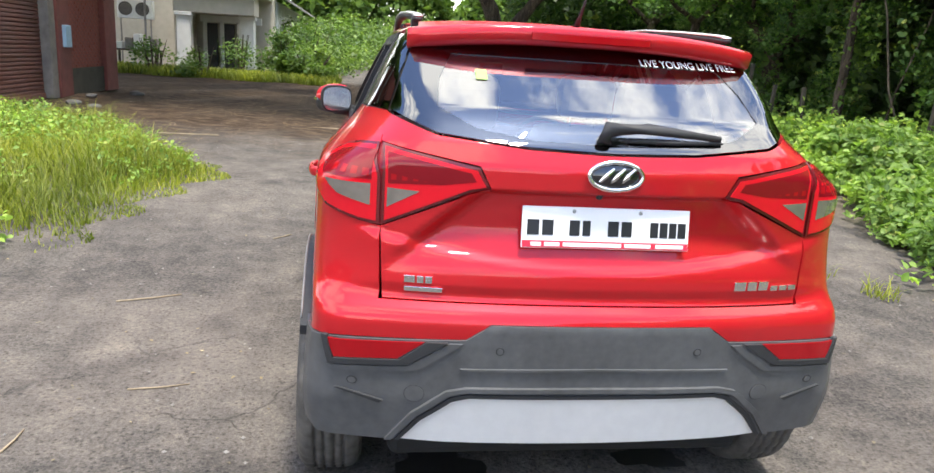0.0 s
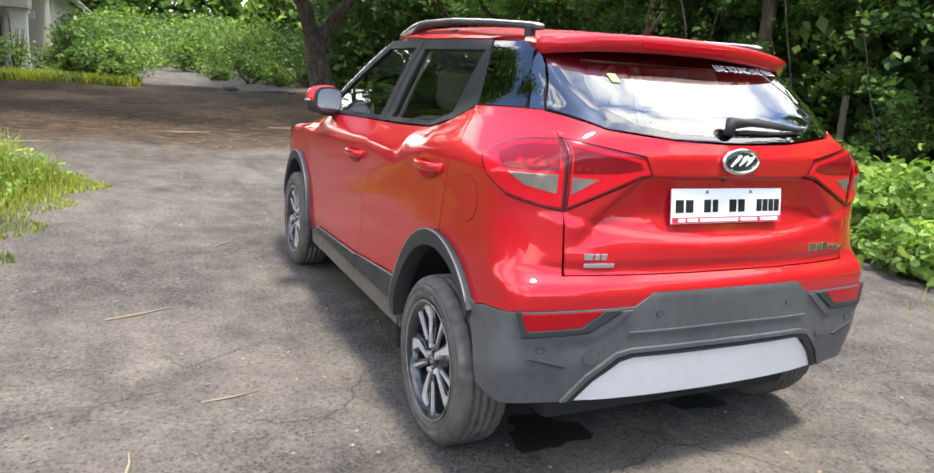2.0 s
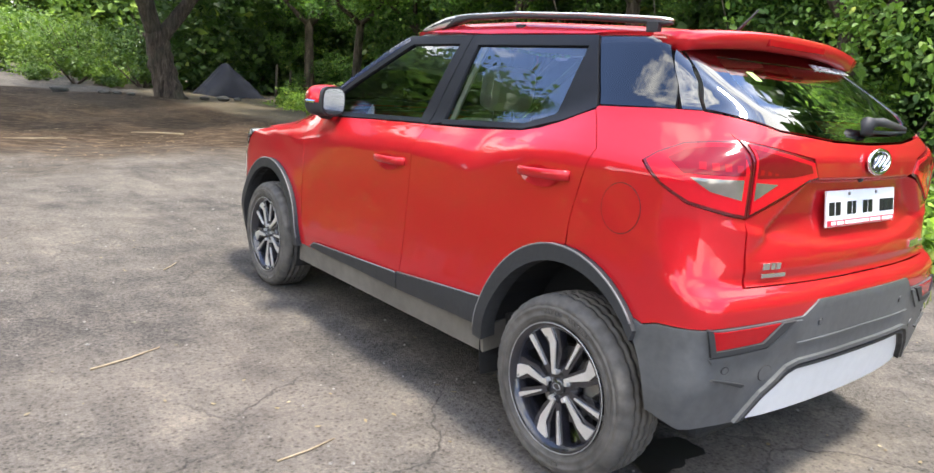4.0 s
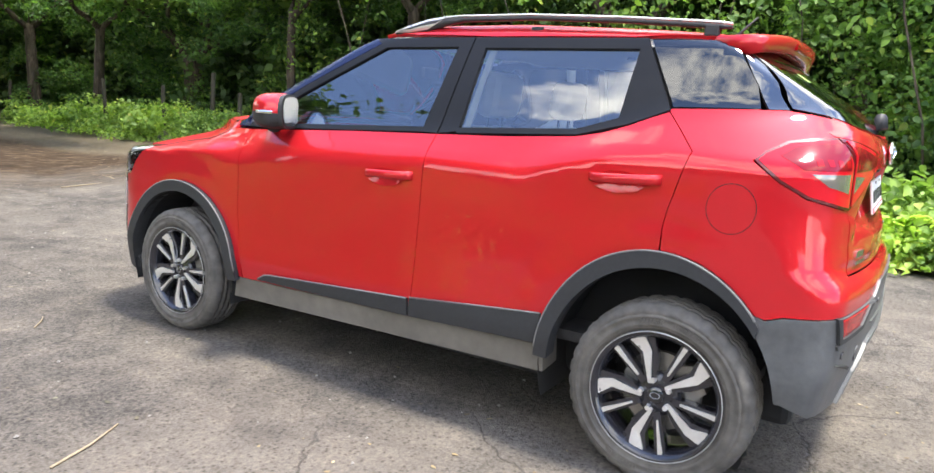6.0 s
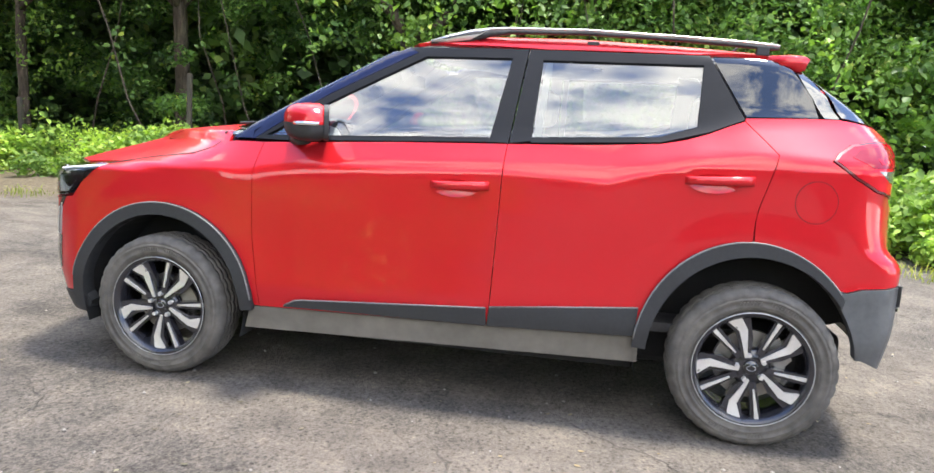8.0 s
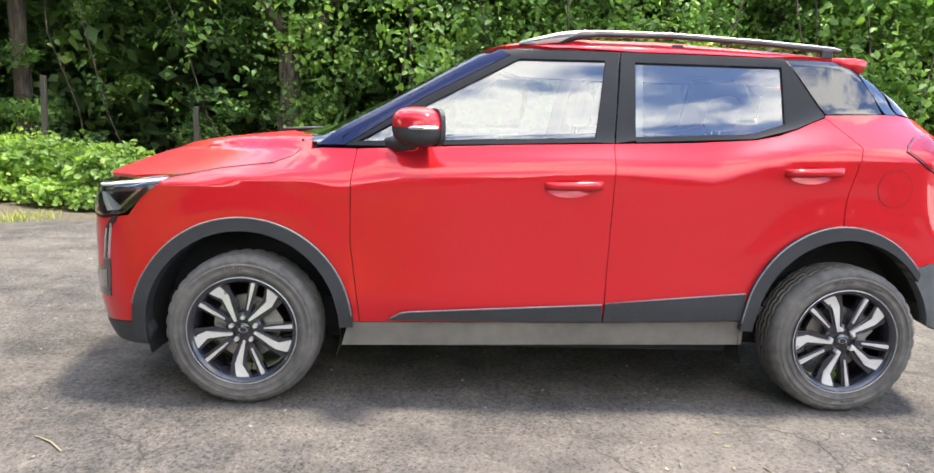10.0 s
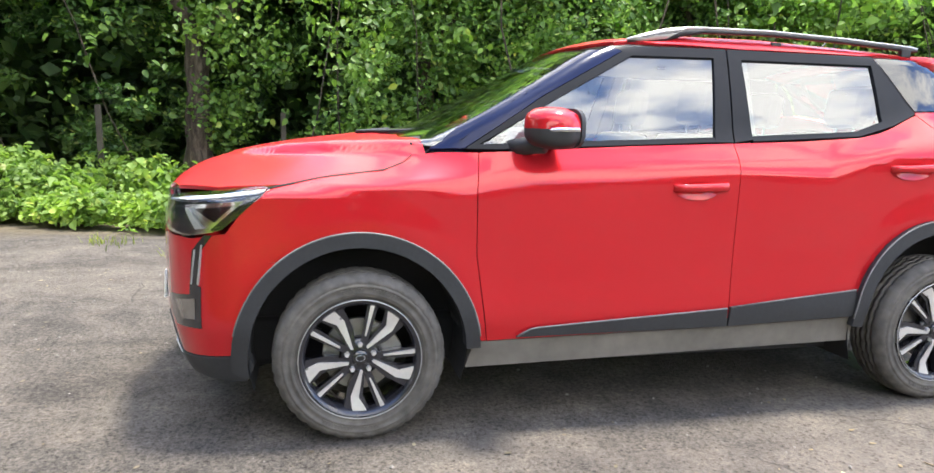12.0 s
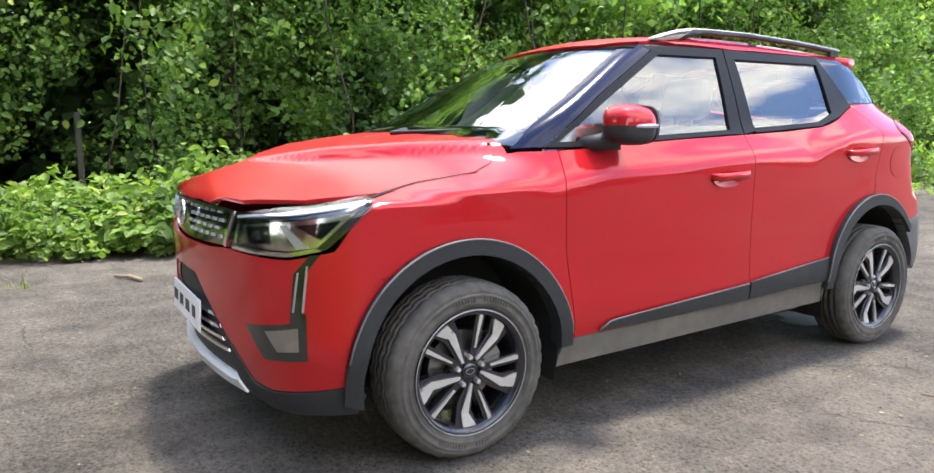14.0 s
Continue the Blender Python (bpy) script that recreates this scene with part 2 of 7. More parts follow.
BELT = table([-0.3, 0.1, 0.23, 0.42, 1.0, 2.2, 3.0], [1.312, 1.302, 1.255, 1.205, 1.165, 1.11, 1.06], 0.06)
SHOULDER = table([-0.5, 0.05, 0.28, 0.46, 0.60, 0.74, 1.06, 1.95, 2.10, 2.20, 2.40, 2.8, 3.2], [1.13, 1.14, 1.125, 1.085, 1.042, 1.047, 1.055, 1.012, 0.99, 0.975, 0.985, 0.95, 0.92], 0.055)
LOWER = table([0.18, 0.36, 0.45, 0.6, 0.75, 0.95, 1.3], [0.838, 0.858, 0.868, 0.858, 0.853, 0.85, 0.85], 0.05)
REAR_MID = table([0.2, 0.35, 0.5, 0.67, 0.745, 0.775, 0.80, 0.822, 0.88, 1.0, 1.14, 1.19, 1.25, 1.32, 1.5, 1.7],
                 [-0.50, -0.555, -0.585, -0.595, -0.600, -0.590, -0.562, -0.550, -0.548, -0.547, -0.545, -0.545, -0.515, -0.445, -0.17, 0.12], 0.018)
FRONT_MID = table([0.15, 0.3, 0.45, 0.7, 0.85, 0.95, 1.02], [3.28, 3.36, 3.395, 3.40, 3.394, 3.366, 3.29], 0.05)
HOOD_MID = table([1.9, 2.35, 2.525, 2.82, 3.115, 3.26, 3.36, 3.42], [1.17, 1.178, 1.168, 1.132, 1.082, 1.038, 0.985, 0.93], 0.08)
ROOF_MID = table([-0.4, -0.1, 0.3, 0.8, 1.2, 1.55, 1.7], [1.565, 1.594, 1.621, 1.643, 1.641, 1.610, 1.583], 0.12)
REAR_ROUND = table([0.2, 0.5, 0.74, 0.86, 1.0, 1.25, 1.38, 1.7], [0.08, 0.07, 0.09, 0.13, 0.145, 0.11, 0.05, 0.05], 0.05)


def smax(a, b, k):
    h = np.maximum(k - np.abs(a - b), 0) / k
    return np.maximum(a, b) + h * h * k * 0.25


def smin(a, b, k):
    return -smax(-a, -b, k)


def step(lo, hi, v):
    t = np.clip((v - lo) / (hi - lo), 0, 1)
    return t * t * (3 - 2 * t)


def body(x, y, z):
    """Below zero inside the car's skin, above zero outside it."""
    a = np.abs(x)
    belt, sh = BELT(y), SHOULDER(y)
    back = np.maximum(0.1 - y, 0)
    ahead = np.maximum(y - 2.0, 0)
    cabin = lambda h: 0.775 - 0.43 * (h - 1.11) + 0.20 * np.clip((h - 1.11) * (1.55 - h), 0, 1) - 0.5 * back ** 2 - 0.9 * np.maximum(y - 1.95, 0) ** 2 * 0.6
    low = LOWER(z) + 0.004 * step(0.692, 0.640, z) * step(-0.20, -0.42, y) - (0.10 + 0.12 * step(0.85, 1.10, z)) * np.maximum(-0.05 - y, 0) ** 2 - 0.020 * ahead ** 2
    near_wheel = np.minimum(np.hypot(y - 2.6, z - 0.335), np.hypot(y - 0.03, z - 0.335))
    low = low + 0.004 * step(0.62, 0.48, near_wheel) * step(0.3, 0.5, z)
    slope = (low - cabin(belt)) / np.maximum(belt - sh, 0.05)
    ledge = low - slope * (z - sh)
    w = smin(low, smax(ledge, cabin(z), 0.03), 0.035)
    side = a - w
    fold = step(0.36 + (1.12 - z) * 1.15 + 0.05, 0.36 + (1.12 - z) * 1.15 - 0.03, a)
    recess = 0.042 * fold * step(0.87, 1.02, z) * step(1.128, 1.112, z)
    # the lower edge of the tailgate swells out below a curved crease
    crease = 0.900 + 0.075 * (np.minimum(a, 0.7) / 0.645) ** 2
    lip = 0.014 * step(crease + 0.022, crease - 0.012, z) * step(0.80, 0.85, z) * step(0.76, 0.62, a)
    rear = (REAR_MID(z) + (0.068 + 0.022 * step(0.70, 0.95, z)) * (np.minimum(a, 0.9) / 0.75) ** 2.5 + recess - lip - y) * np.where(z > 1.25, 0.75, 1.0)
    front = y - (FRONT_MID(z) - 0.235 * a ** 2)
    crown = (0.006 * step(0.54, 0.42, a) + 0.003 * step(0.33, 0.25, a)) * step(3.3, 2.9, y)
    hood = z - (HOOD_MID(y) - 0.012 - 0.058 * a ** 2.2 + crown)
    roof = z - (ROOF_MID(y) - 0.12 * a ** 2)
    screen = (y - (2.43 - 0.25 * a ** 2 - (z - 1.14) * 1.86 - 0.25 * (z - 1.14) * (1.6 - z))) * 0.48
    top = smin(hood, smax(roof, screen, 0.06), 0.015)
    f = smax(side, rear, REAR_ROUND(z))
    f = smax(f, front, 0.225)
    return smax(f, top, 0.05)


def skin(base, way):
    """Where the ways out from points inside meet the skin, and the normals there."""
    base, way = np.asarray(base, float), np.asarray(way, float)
    lo, hi = np.zeros(len(base)), np.full(len(base), 1.6)
    for _ in range(44):
        mid = (lo + hi) / 2
        p = base + way * mid[:, None]
        out = body(p[:, 0], p[:, 1], p[:, 2]) > 0
        hi, lo = np.where(out, mid, hi), np.where(out, lo, mid)
    p = base + way * lo[:, None]
    e = 0.006
    n = np.stack([body(*(p + e * d).T) - body(*(p - e * d).T) for d in np.eye(3)], 1)
    return p, n / np.linalg.norm(n, axis=1)[:, None]


# Four ways to lay a flat outline (u, v) onto the skin.
def on_side(sign):
    def lay(u, v):
        z0 = np.zeros_like(u)
        return skin(np.stack([z0 + 0.1 * sign, u, v], 1), np.stack([z0 + sign, z0, z0], 1))
    return lay


def on_rear(u, v):
    z0 = np.zeros_like(u)
    return skin(np.stack([u, z0 + 0.1, v], 1), np.stack([z0, z0 - 1, z0], 1))


def on_front(u, v):
    z0 = np.zeros_like(u)
    return skin(np.stack([u, z0 + 2.2 - np.where(v > 1.15, 1.2, 0), v], 1), np.stack([z0, z0 + 1, z0], 1))


def on_top(u, v):
    z0 = np.zeros_like(u)
    return skin(np.stack([u, v, z0 + 0.7], 1), np.stack([z0, z0, z0 + 1], 1))


ARC = 0.42
REAR_PIVOT, FRONT_PIVOT = (0.45, -0.10), (0.42, 2.92)


def round_corner(pivot, toward, sign):
    """u runs from the side (below zero) through the corner to the middle of the car's end."""
    px, py = pivot

    def lay(u, v):
        ang = np.clip(u / ARC, 0, math.pi / 2)
        bx = px - np.maximum(u - ARC * math.pi / 2, 0)
        by = py + toward * np.minimum(u, 0)
        z0 = np.zeros_like(u)
        return skin(np.stack([sign * bx, by, v], 1), np.stack([sign * np.cos(ang), toward * np.sin(ang), z0], 1))
    return lay


def along(pivot, toward, a, y):
    """The u of a place (a from the middle, y) for round_corner."""
    px, py = pivot
    d = (y - py) * toward
    if d <= 0:
        return d
    if a < px:
        return ARC * math.pi / 2 + px - a
    return ARC * math.atan2(d, a - px)


def inset_outline(poly, d):
    n = len(poly)
    area = sum(poly[i][0] * poly[(i + 1) % n][1] - poly[(i + 1) % n][0] * poly[i][1] for i in range(n))
    if area < 0:
        poly = list(reversed(poly))
    if d == 0:
        return [Vector(p) for p in poly]
    res = []
    for i in range(n):
        p0, p1, p2 = Vector(poly[i - 1]), Vector(poly[i]), Vector(poly[(i + 1) % n])
        e1, e2 = (p1 - p0).normalized(), (p2 - p1).normalized()
        n1, n2 = Vector((-e1.y, e1.x)), Vector((-e2.y, e2.x))
        m = n1 + n2
        m = m.normalized() if m.length > 1e-6 else n1
        res.append(p1 + m * (d / max(m.dot(n1), 0.4)))
    return res


def cut_grid(poly, size):
    """A flat outline cut into a grid of small faces."""
    bm = bmesh.new()
    bm.faces.new([bm.verts.new((p[0], p[1], 0)) for p in poly])
    for ax in (0, 1):
        lo, hi = min(p[ax] for p in poly), max(p[ax] for p in poly)
        no = (1, 0, 0) if ax == 0 else (0, 1, 0)
        k = math.floor(lo / size) + 1
        while k * size < hi - 1e-4:
            co = (k * size, 0, 0) if ax == 0 else (0, k * size, 0)
            bmesh.ops.bisect_plane(bm, geom=bm.verts[:] + bm.edges[:] + bm.faces[:], plane_co=co, plane_no=no, dist=1e-5)
            k += 1
    bm.verts.index_update()
    uv = np.array([v.co[:2] for v in bm.verts])
    faces = [[v.index for v in f.verts] for f in bm.faces]
    rim = []
    for e in bm.edges:
        if len(e.link_loops) == 1:
            lp = e.link_loops[0]
            rim.append((lp.vert.index, lp.link_loop_next.vert.index))
    bm.free()
    return uv, faces, rim


def panel(name, outlines, lay, mat, parent, lift=0.0, thick=0.016, size=0.028, gap=0.0017, label="", flush=None):
    """A panel of the skin: flat outlines laid on it, with a turned-in rim and a back."""
    if not isinstance(outlines[0][0], (tuple, list)):
        outlines = [outlines]
    V, F, NORM = [], [], []
    for o in outlines:
        poly = inset_outline(o, gap)
        if flush is not None:
            poly = [Vector((flush + 0.0005, q.y)) if abs(q.x - flush) < 0.006 else q for q in poly]
        uv, faces, rim = cut_grid(poly, size)
        p, n = lay(uv[:, 0], uv[:, 1])
        h = np.zeros(len(p)) + lift
        flip = 0
        for f in faces:
            q = p[f]
            flip += np.dot(np.cross(q[1] - q[0], q[2] - q[0]), n[f[0]])
        s = -1 if flip < 0 else 1
        o0 = len(V)
        V += list(p + n * h[:, None])
        NORM += list(n)
        o1 = len(V)
        V += list(p + n * (h - thick)[:, None])
        NORM += list(-n)
        F += [[o0 + i for i in f[::s]] for f in faces]
        if thick == 0:
            del V[o1:], NORM[o1:]
            continue
        F += [[o1 + i for i in f[::-s]] for f in faces]
        for (i, j) in rim:
            d = np.cross(p[j] - p[i], n[i]) * s
            d /= np.linalg.norm(d) + 1e-9
            k = len(V)
            V += [p[i] + n[i] * h[i], p[j] + n[j] * h[j], p[j] + n[j] * (h[j] - thick), p[i] + n[i] * (h[i] - thick)]
            NORM += [d + n[i] * 0.25, d + n[j] * 0.25, d, d]
            F.append([k + 3, k + 2, k + 1, k] if s > 0 else [k, k + 1, k + 2, k + 3])
    me = bpy.data.meshes.new(name)
    me.from_pydata([tuple(v) for v in V], [], F)
    me.shade_smooth()
    me.normals_split_custom_set_from_vertices([tuple(v / (np.linalg.norm(v) + 1e-9)) for v in NORM])
    me.materials.append(mat)
    ob = new(name, me)
    ob.parent = parent
    if label:
        ob["label"] = label
    return ob

# ---- the car ----
car = tagged(new("car"), "glossy red compact SUV with black cladding, parked on worn asphalt", "car")
U_REAR = lambda a, y: along(REAR_PIVOT, -1, a, y)
U_FRONT = lambda a, y: along(FRONT_PIVOT, 1, a, y)


def gate_line(a, z):
    """u of the place a from the middle, at height z, on the car's tail."""
    p, _ = on_rear(np.array([a]), np.array([z]))
    return U_REAR(a, p[0][1])


def side_u(y, z, front):
    """u of a place on the flank, for the front or the rear corner."""
    p, _ = on_side(1)(np.array([y]), np.array([z]))
    return (U_FRONT if front else U_REAR)(p[0][0], y)


R_END, F_END = ARC * math.pi / 2 + REAR_PIVOT[0], ARC * math.pi / 2 + FRONT_PIVOT[0]


def arc_points(cy, cz, ry, rz, a0, a1, n):
    return [(cy + ry * math.cos(radians(a0 + (a1 - a0) * i / n)), cz + rz * math.sin(radians(a0 + (a1 - a0) * i / n))) for i in range(n + 1)]


# Wheel arches, seen from the side: outer and inner edge of the black trim.
FRONT_OUT = lambda a0, a1, n=16: arc_points(2.60, 0.335, 0.464, 0.468, a0, a1, n)
FRONT_IN = lambda a0, a1, n=16: arc_points(2.60, 0.335, 0.408, 0.412, a0, a1, n)
REAR_OUT = lambda a0, a1, n=16: arc_points(0.04, 0.335, 0.430, 0.490, a0, a1, n)
REAR_IN = lambda a0, a1, n=16: arc_points(0.02, 0.335, 0.396, 0.434, a0, a1, n)

for sign in (-1, 1):
    side = on_side(sign)
    rear_c = round_corner(REAR_PIVOT, -1, sign)
    front_c = round_corner(FRONT_PIVOT, 1, sign)
    # doors
    door = panel("front_door", [(2.134, 1.100), (2.153, 0.964), (2.153, 0.708), (2.121, 0.467), (2.108, 0.366), (1.070, 0.385), (1.063, 0.463), (1.049, 0.822), (1.036, 1.150), (1.5, 1.133)], side, RED, car)
    rdoor = panel("rear_door", [(1.036, 1.150), (1.049, 0.822), (1.063, 0.463), (1.070, 0.385), (0.462, 0.405)] + REAR_OUT(12, 89.6, 10) + [(0.042, 0.90), (0.034, 0.955), (0.0, 1.08), (-0.023, 1.163), (0.035, 1.225), (0.098, 1.288), (0.165, 1.262), (0.233, 1.232), (0.32, 1.203), (0.418, 1.183), (0.7, 1.163)], side, RED, car)
    # fender, between the door, the arch, the bumper seam, the headlamp and the bonnet
    panel("front_fender", [(2.108, 0.366)] + FRONT_OUT(176, 50.2, 14) + [(2.940, 0.691), (3.082, 0.796), (3.03, 0.865), (2.93, 0.955), (2.728, 0.995), (2.50, 1.026), (2.42, 1.055), (2.385, 1.085), (2.29, 1.098), (2.134, 1.100), (2.153, 0.964), (2.153, 0.708), (2.121, 0.467)], side, RED, car)
    line = [(2.93, 0.9555), (2.728, 0.9955), (2.50, 1.0265), (2.42, 1.0555), (2.385, 1.0855)]
    panel("bonnet_gap", [[line[i], line[i + 1], (line[i + 1][0], line[i + 1][1] + 0.0042), (line[i][0], line[i][1] + 0.0042)] for i in range(4)], side, LINER, car, lift=0.0012, thick=0.003, gap=0)
    # quarter panel, round the corner to the tailgate
    gate_at = lambda z, a=0.650: (gate_line(a, z), z)
    q = [(side_u(y, z, False), z) for y, z in REAR_OUT(90, 138, 8)] + [(0.205, 0.655), (0.245, 0.672), (0.39, 0.690), (R_END - 0.40, 0.699), (R_END - 0.33, 0.747), (R_END, 0.747), (R_END, 0.799), gate_at(0.799), gate_at(0.90), gate_at(1.006)]
    q += [(0.40, 1.015), (0.281, 1.043), (0.20, 1.09), (0.125, 1.150), (0.165, 1.180), (0.25, 1.214), (0.34, 1.226), gate_at(1.232, 0.654), gate_at(1.26, 0.645), gate_at(1.29, 0.637), gate_at(1.312, 0.634), (0.15, 1.311), (0.0, 1.308), (-0.195, 1.300)]
    q += [(-0.198, 1.288), (-0.135, 1.225), (-0.077, 1.163), (-0.100, 1.08), (-0.134, 0.955), (-0.142, 0.90)]
    panel("quarter_panel", q, rear_c, RED, car, size=0.016, flush=R_END)
    # fuel cap: a round lid on the left flank
    if sign < 0:
        panel("fuel_lid", arc_points(-0.170, 0.992, 0.0755, 0.0795, 0, 351, 39), side, RED, car, lift=0.0016, thick=0.004, gap=0)
        panel("fuel_lid_gap", arc_points(-0.170, 0.992, 0.0780, 0.0820, 0, 351, 39), side, LINER, car, lift=0.0006, thick=0.003, gap=0)
    # black wheel-arch trims
    panel("front_arch_trim", FRONT_OUT(178, -6, 24) + [(3.03, 0.27)] + FRONT_IN(-10, 178, 24), side, BLACK_TRIM, car, lift=0.028, thick=0.07, size=0.05, gap=0.0)
    panel("rear_arch_trim", REAR_OUT(4, 143, 24) + REAR_IN(143, 4, 24), side, BLACK_TRIM, car, lift=0.028, thick=0.07, size=0.05, gap=0.0)
    # cladding strips on the doors and the dusty sill
    panel("door_strip", [(1.994, 0.379), (1.935, 0.413), (1.90, 0.418), (1.074, 0.465), (1.070, 0.388)], side, BLACK_TRIM, car, lift=0.014, thick=0.02)
    panel("door_strip", [(1.062, 0.470), (0.452, 0.527), (0.462, 0.409), (1.068, 0.388)], side, BLACK_TRIM, car, lift=0.014, thick=0.02)
    panel("sill", [(2.16, 0.364), (2.19, 0.255), (0.44, 0.29), (0.44, 0.402), (1.07, 0.382)], side, SILL, car, lift=-0.004, thick=0.12)
    # window frames, black, with the panes behind them
    panel("window_frame", [[(2.185, 1.112), (1.858, 1.322), (1.480, 1.524), (1.442, 1.508), (1.829, 1.300), (2.13, 1.13), (2.05, 1.112)],
                           [(1.53, 1.548), (0.99, 1.553), (1.055, 1.512), (1.442, 1.508), (1.480, 1.524)],
                           [(0.992, 1.551), (1.036, 1.152), (1.118, 1.152), (1.058, 1.512)],
                           [(2.05, 1.112), (2.13, 1.130), (1.118, 1.172), (1.118, 1.152)]], side, FRAME_BLACK, door, lift=0.0025, thick=0.02, gap=0.0)
    panel("window_frame", [[(0.984, 1.553), (0.241, 1.548), (0.262, 1.508), (0.925, 1.508), (0.99, 1.508)],
                           [(1.029, 1.152), (0.986, 1.535), (0.925, 1.519), (0.941, 1.165)],
                           [(0.941, 1.158), (0.418, 1.187), (0.233, 1.236), (0.098, 1.292), (0.12, 1.296), (0.278, 1.255), (0.429, 1.207), (0.941, 1.180)],
                           [(0.098, 1.294), (0.241, 1.546), (0.262, 1.519), (0.278, 1.255)]], side, FRAME_BLACK, rdoor, lift=0.0025, thick=0.02, gap=0.0)
    panel("outer_pillar", [(2.32, 1.109), (1.90, 1.36), (1.53, 1.548), (1.482, 1.526), (1.860, 1.324), (2.188, 1.114)], side, PILLAR, car, lift=0.0018, thick=0.02, gap=0.0)
    panel("pane", [(1.829, 1.300), (1.442, 1.519), (1.058, 1.527), (1.118, 1.160), (2.13, 1.125)], side, GLASS, door, lift=-0.008, thick=0, gap=0)
    panel("pane", [(0.941, 1.170), (0.429, 1.200), (0.278, 1.250), (0.262, 1.519), (0.925, 1.519)], side, GLASS, rdoor, lift=-0.008, thick=0, gap=0)
    panel("pillar_trim", [(0.884, 1.515), (0.912, 1.515), (0.936, 1.172), (0.904, 1.172)], side, LINING, car, lift=-0.022, thick=0.01, gap=0)
    panel("door_card", [(2.12, 1.118), (2.10, 0.60), (1.08, 0.60), (1.05, 1.168)], side, INTERIOR, door, lift=-0.034, thick=0.012, size=0.06)
    panel("door_card", [(1.02, 1.170), (1.04, 0.60), (0.50, 0.62), (0.42, 0.80), (0.10, 0.95), (0.10, 1.29), (0.25, 1.245), (0.42, 1.202)], side, INTERIOR, rdoor, lift=-0.034, thick=0.012, size=0.06)
    panel("door_jamb", [(0.16, 1.56), (0.27, 1.56), (0.14, 1.28), (0.00, 1.16), (0.05, 0.93), (-0.01, 0.93), (-0.07, 1.16), (0.03, 1.29)], side, LINER, car, lift=-0.03, thick=0.01, gap=0)
    panel("quarter_pane", [(0.232, 1.546), (-0.060, 1.545), (-0.165, 1.39), (-0.190, 1.312), (0.092, 1.304)], side, GLASS_DARK, car, lift=-0.001, thick=0)
    panel("quarter_backing", [(0.232, 1.546), (-0.060, 1.545), (-0.165, 1.39), (-0.190, 1.312), (0.092, 1.304)], side, INTERIOR, car, lift=-0.02, thick=0.01)
    pil = [gate_at(z, a) for z, a in ((1.314, 0.634), (1.36, 0.62), (1.40, 0.606), (1.46, 0.582), (1.505, 0.565), (1.54, 0.55))]
    edge = [(U_REAR(0.6, y), z) for y, z in ((-0.050, 1.545), (-0.155, 1.39), (-0.182, 1.312))]
    pillar_ob = panel("rear_pillar", pil + edge, rear_c, FRIT, car, lift=0.0, thick=0, gap=0)
    panel("pillar_backing", pil + edge, rear_c, LINER, pillar_ob, lift=-0.008, thick=0.01, gap=0)
    # tail lamps
    outer = [(0.125, 1.152), (0.165, 1.182), (0.25, 1.216), (0.34, 1.228), gate_at(1.234, 0.654), gate_at(1.15, 0.652), gate_at(1.08, 0.652), gate_at(1.006, 0.652), (0.40, 1.014), (0.281, 1.042), (0.20, 1.088)]
    lamp = panel("tail_lamp", outer, rear_c, LAMP_SEAL, car, lift=0.004, thick=0.03, size=0.02, gap=0.002, label="red tail lamp with dark seal and smoky clear windows")
    panel("light_guide", outer, rear_c, LAMP_BRIGHT, lamp, lift=0.0058, thick=0.004, size=0.02, gap=0.0105)
    panel("lens_window", [(0.205, 1.166), (0.262, 1.196), (0.34, 1.210), (0.432, 1.214), (0.432, 1.133), (0.262, 1.128)], rear_c, LAMP_DARK, lamp, lift=0.0066, thick=0.004, size=0.02)
    panel("lamp_led", [[(0.300 + 0.034 * k, 1.164), (0.322 + 0.034 * k, 1.165), (0.322 + 0.034 * k, 1.142), (0.300 + 0.034 * k, 1.141)] for k in range(4)], rear_c, LAMP_RED, lamp, lift=0.0074, thick=0.003, size=0.03)
    panel("clear_window", [(0.276, 1.122), (0.430, 1.125), (0.430, 1.060), (0.335, 1.083)], rear_c, LAMP_CLEAR, lamp, lift=0.0068, thick=0.004, size=0.02)
    panel("lamp_joint", [gate_at(1.234, 0.668), gate_at(1.234, 0.642), gate_at(1.15, 0.642), gate_at(1.08, 0.642), gate_at(1.008, 0.642), gate_at(1.008, 0.668), gate_at(1.08, 0.668), gate_at(1.15, 0.668)], rear_c, LAMP_DARK, lamp, lift=-0.004, thick=0.012, size=0.02, gap=0)
    rear_x = (lambda s: (lambda u, v: on_rear(s * u, v)))(sign)
    inner = [(0.651, 1.236), (0.383, 1.188), (0.346, 1.126), (0.402, 1.116), (0.651, 1.005)]
    lamp2 = panel("tail_lamp", inner, rear_x, LAMP_SEAL, car, lift=0.0015, thick=0.03, size=0.02, gap=0.002, label="inner red tail lamp on the tailgate")
    panel("light_guide", inner, rear_x, LAMP_BRIGHT, lamp2, lift=0.0058, thick=0.004, size=0.02, gap=0.0105)
    panel("lens_window", [(0.636, 1.214), (0.404, 1.172), (0.388, 1.146), (0.482, 1.132), (0.634, 1.126)], rear_x, LAMP_DARK, lamp2, lift=0.0066, thick=0.004, size=0.02)
    panel("lamp_led", [[(0.626 - 0.030 * k, 1.158 - 0.005 * k), (0.608 - 0.030 * k, 1.155 - 0.005 * k), (0.608 - 0.030 * k, 1.137), (0.626 - 0.030 * k, 1.137)] for k in range(4)], rear_x, LAMP_RED, lamp2, lift=0.0074, thick=0.003, size=0.03)
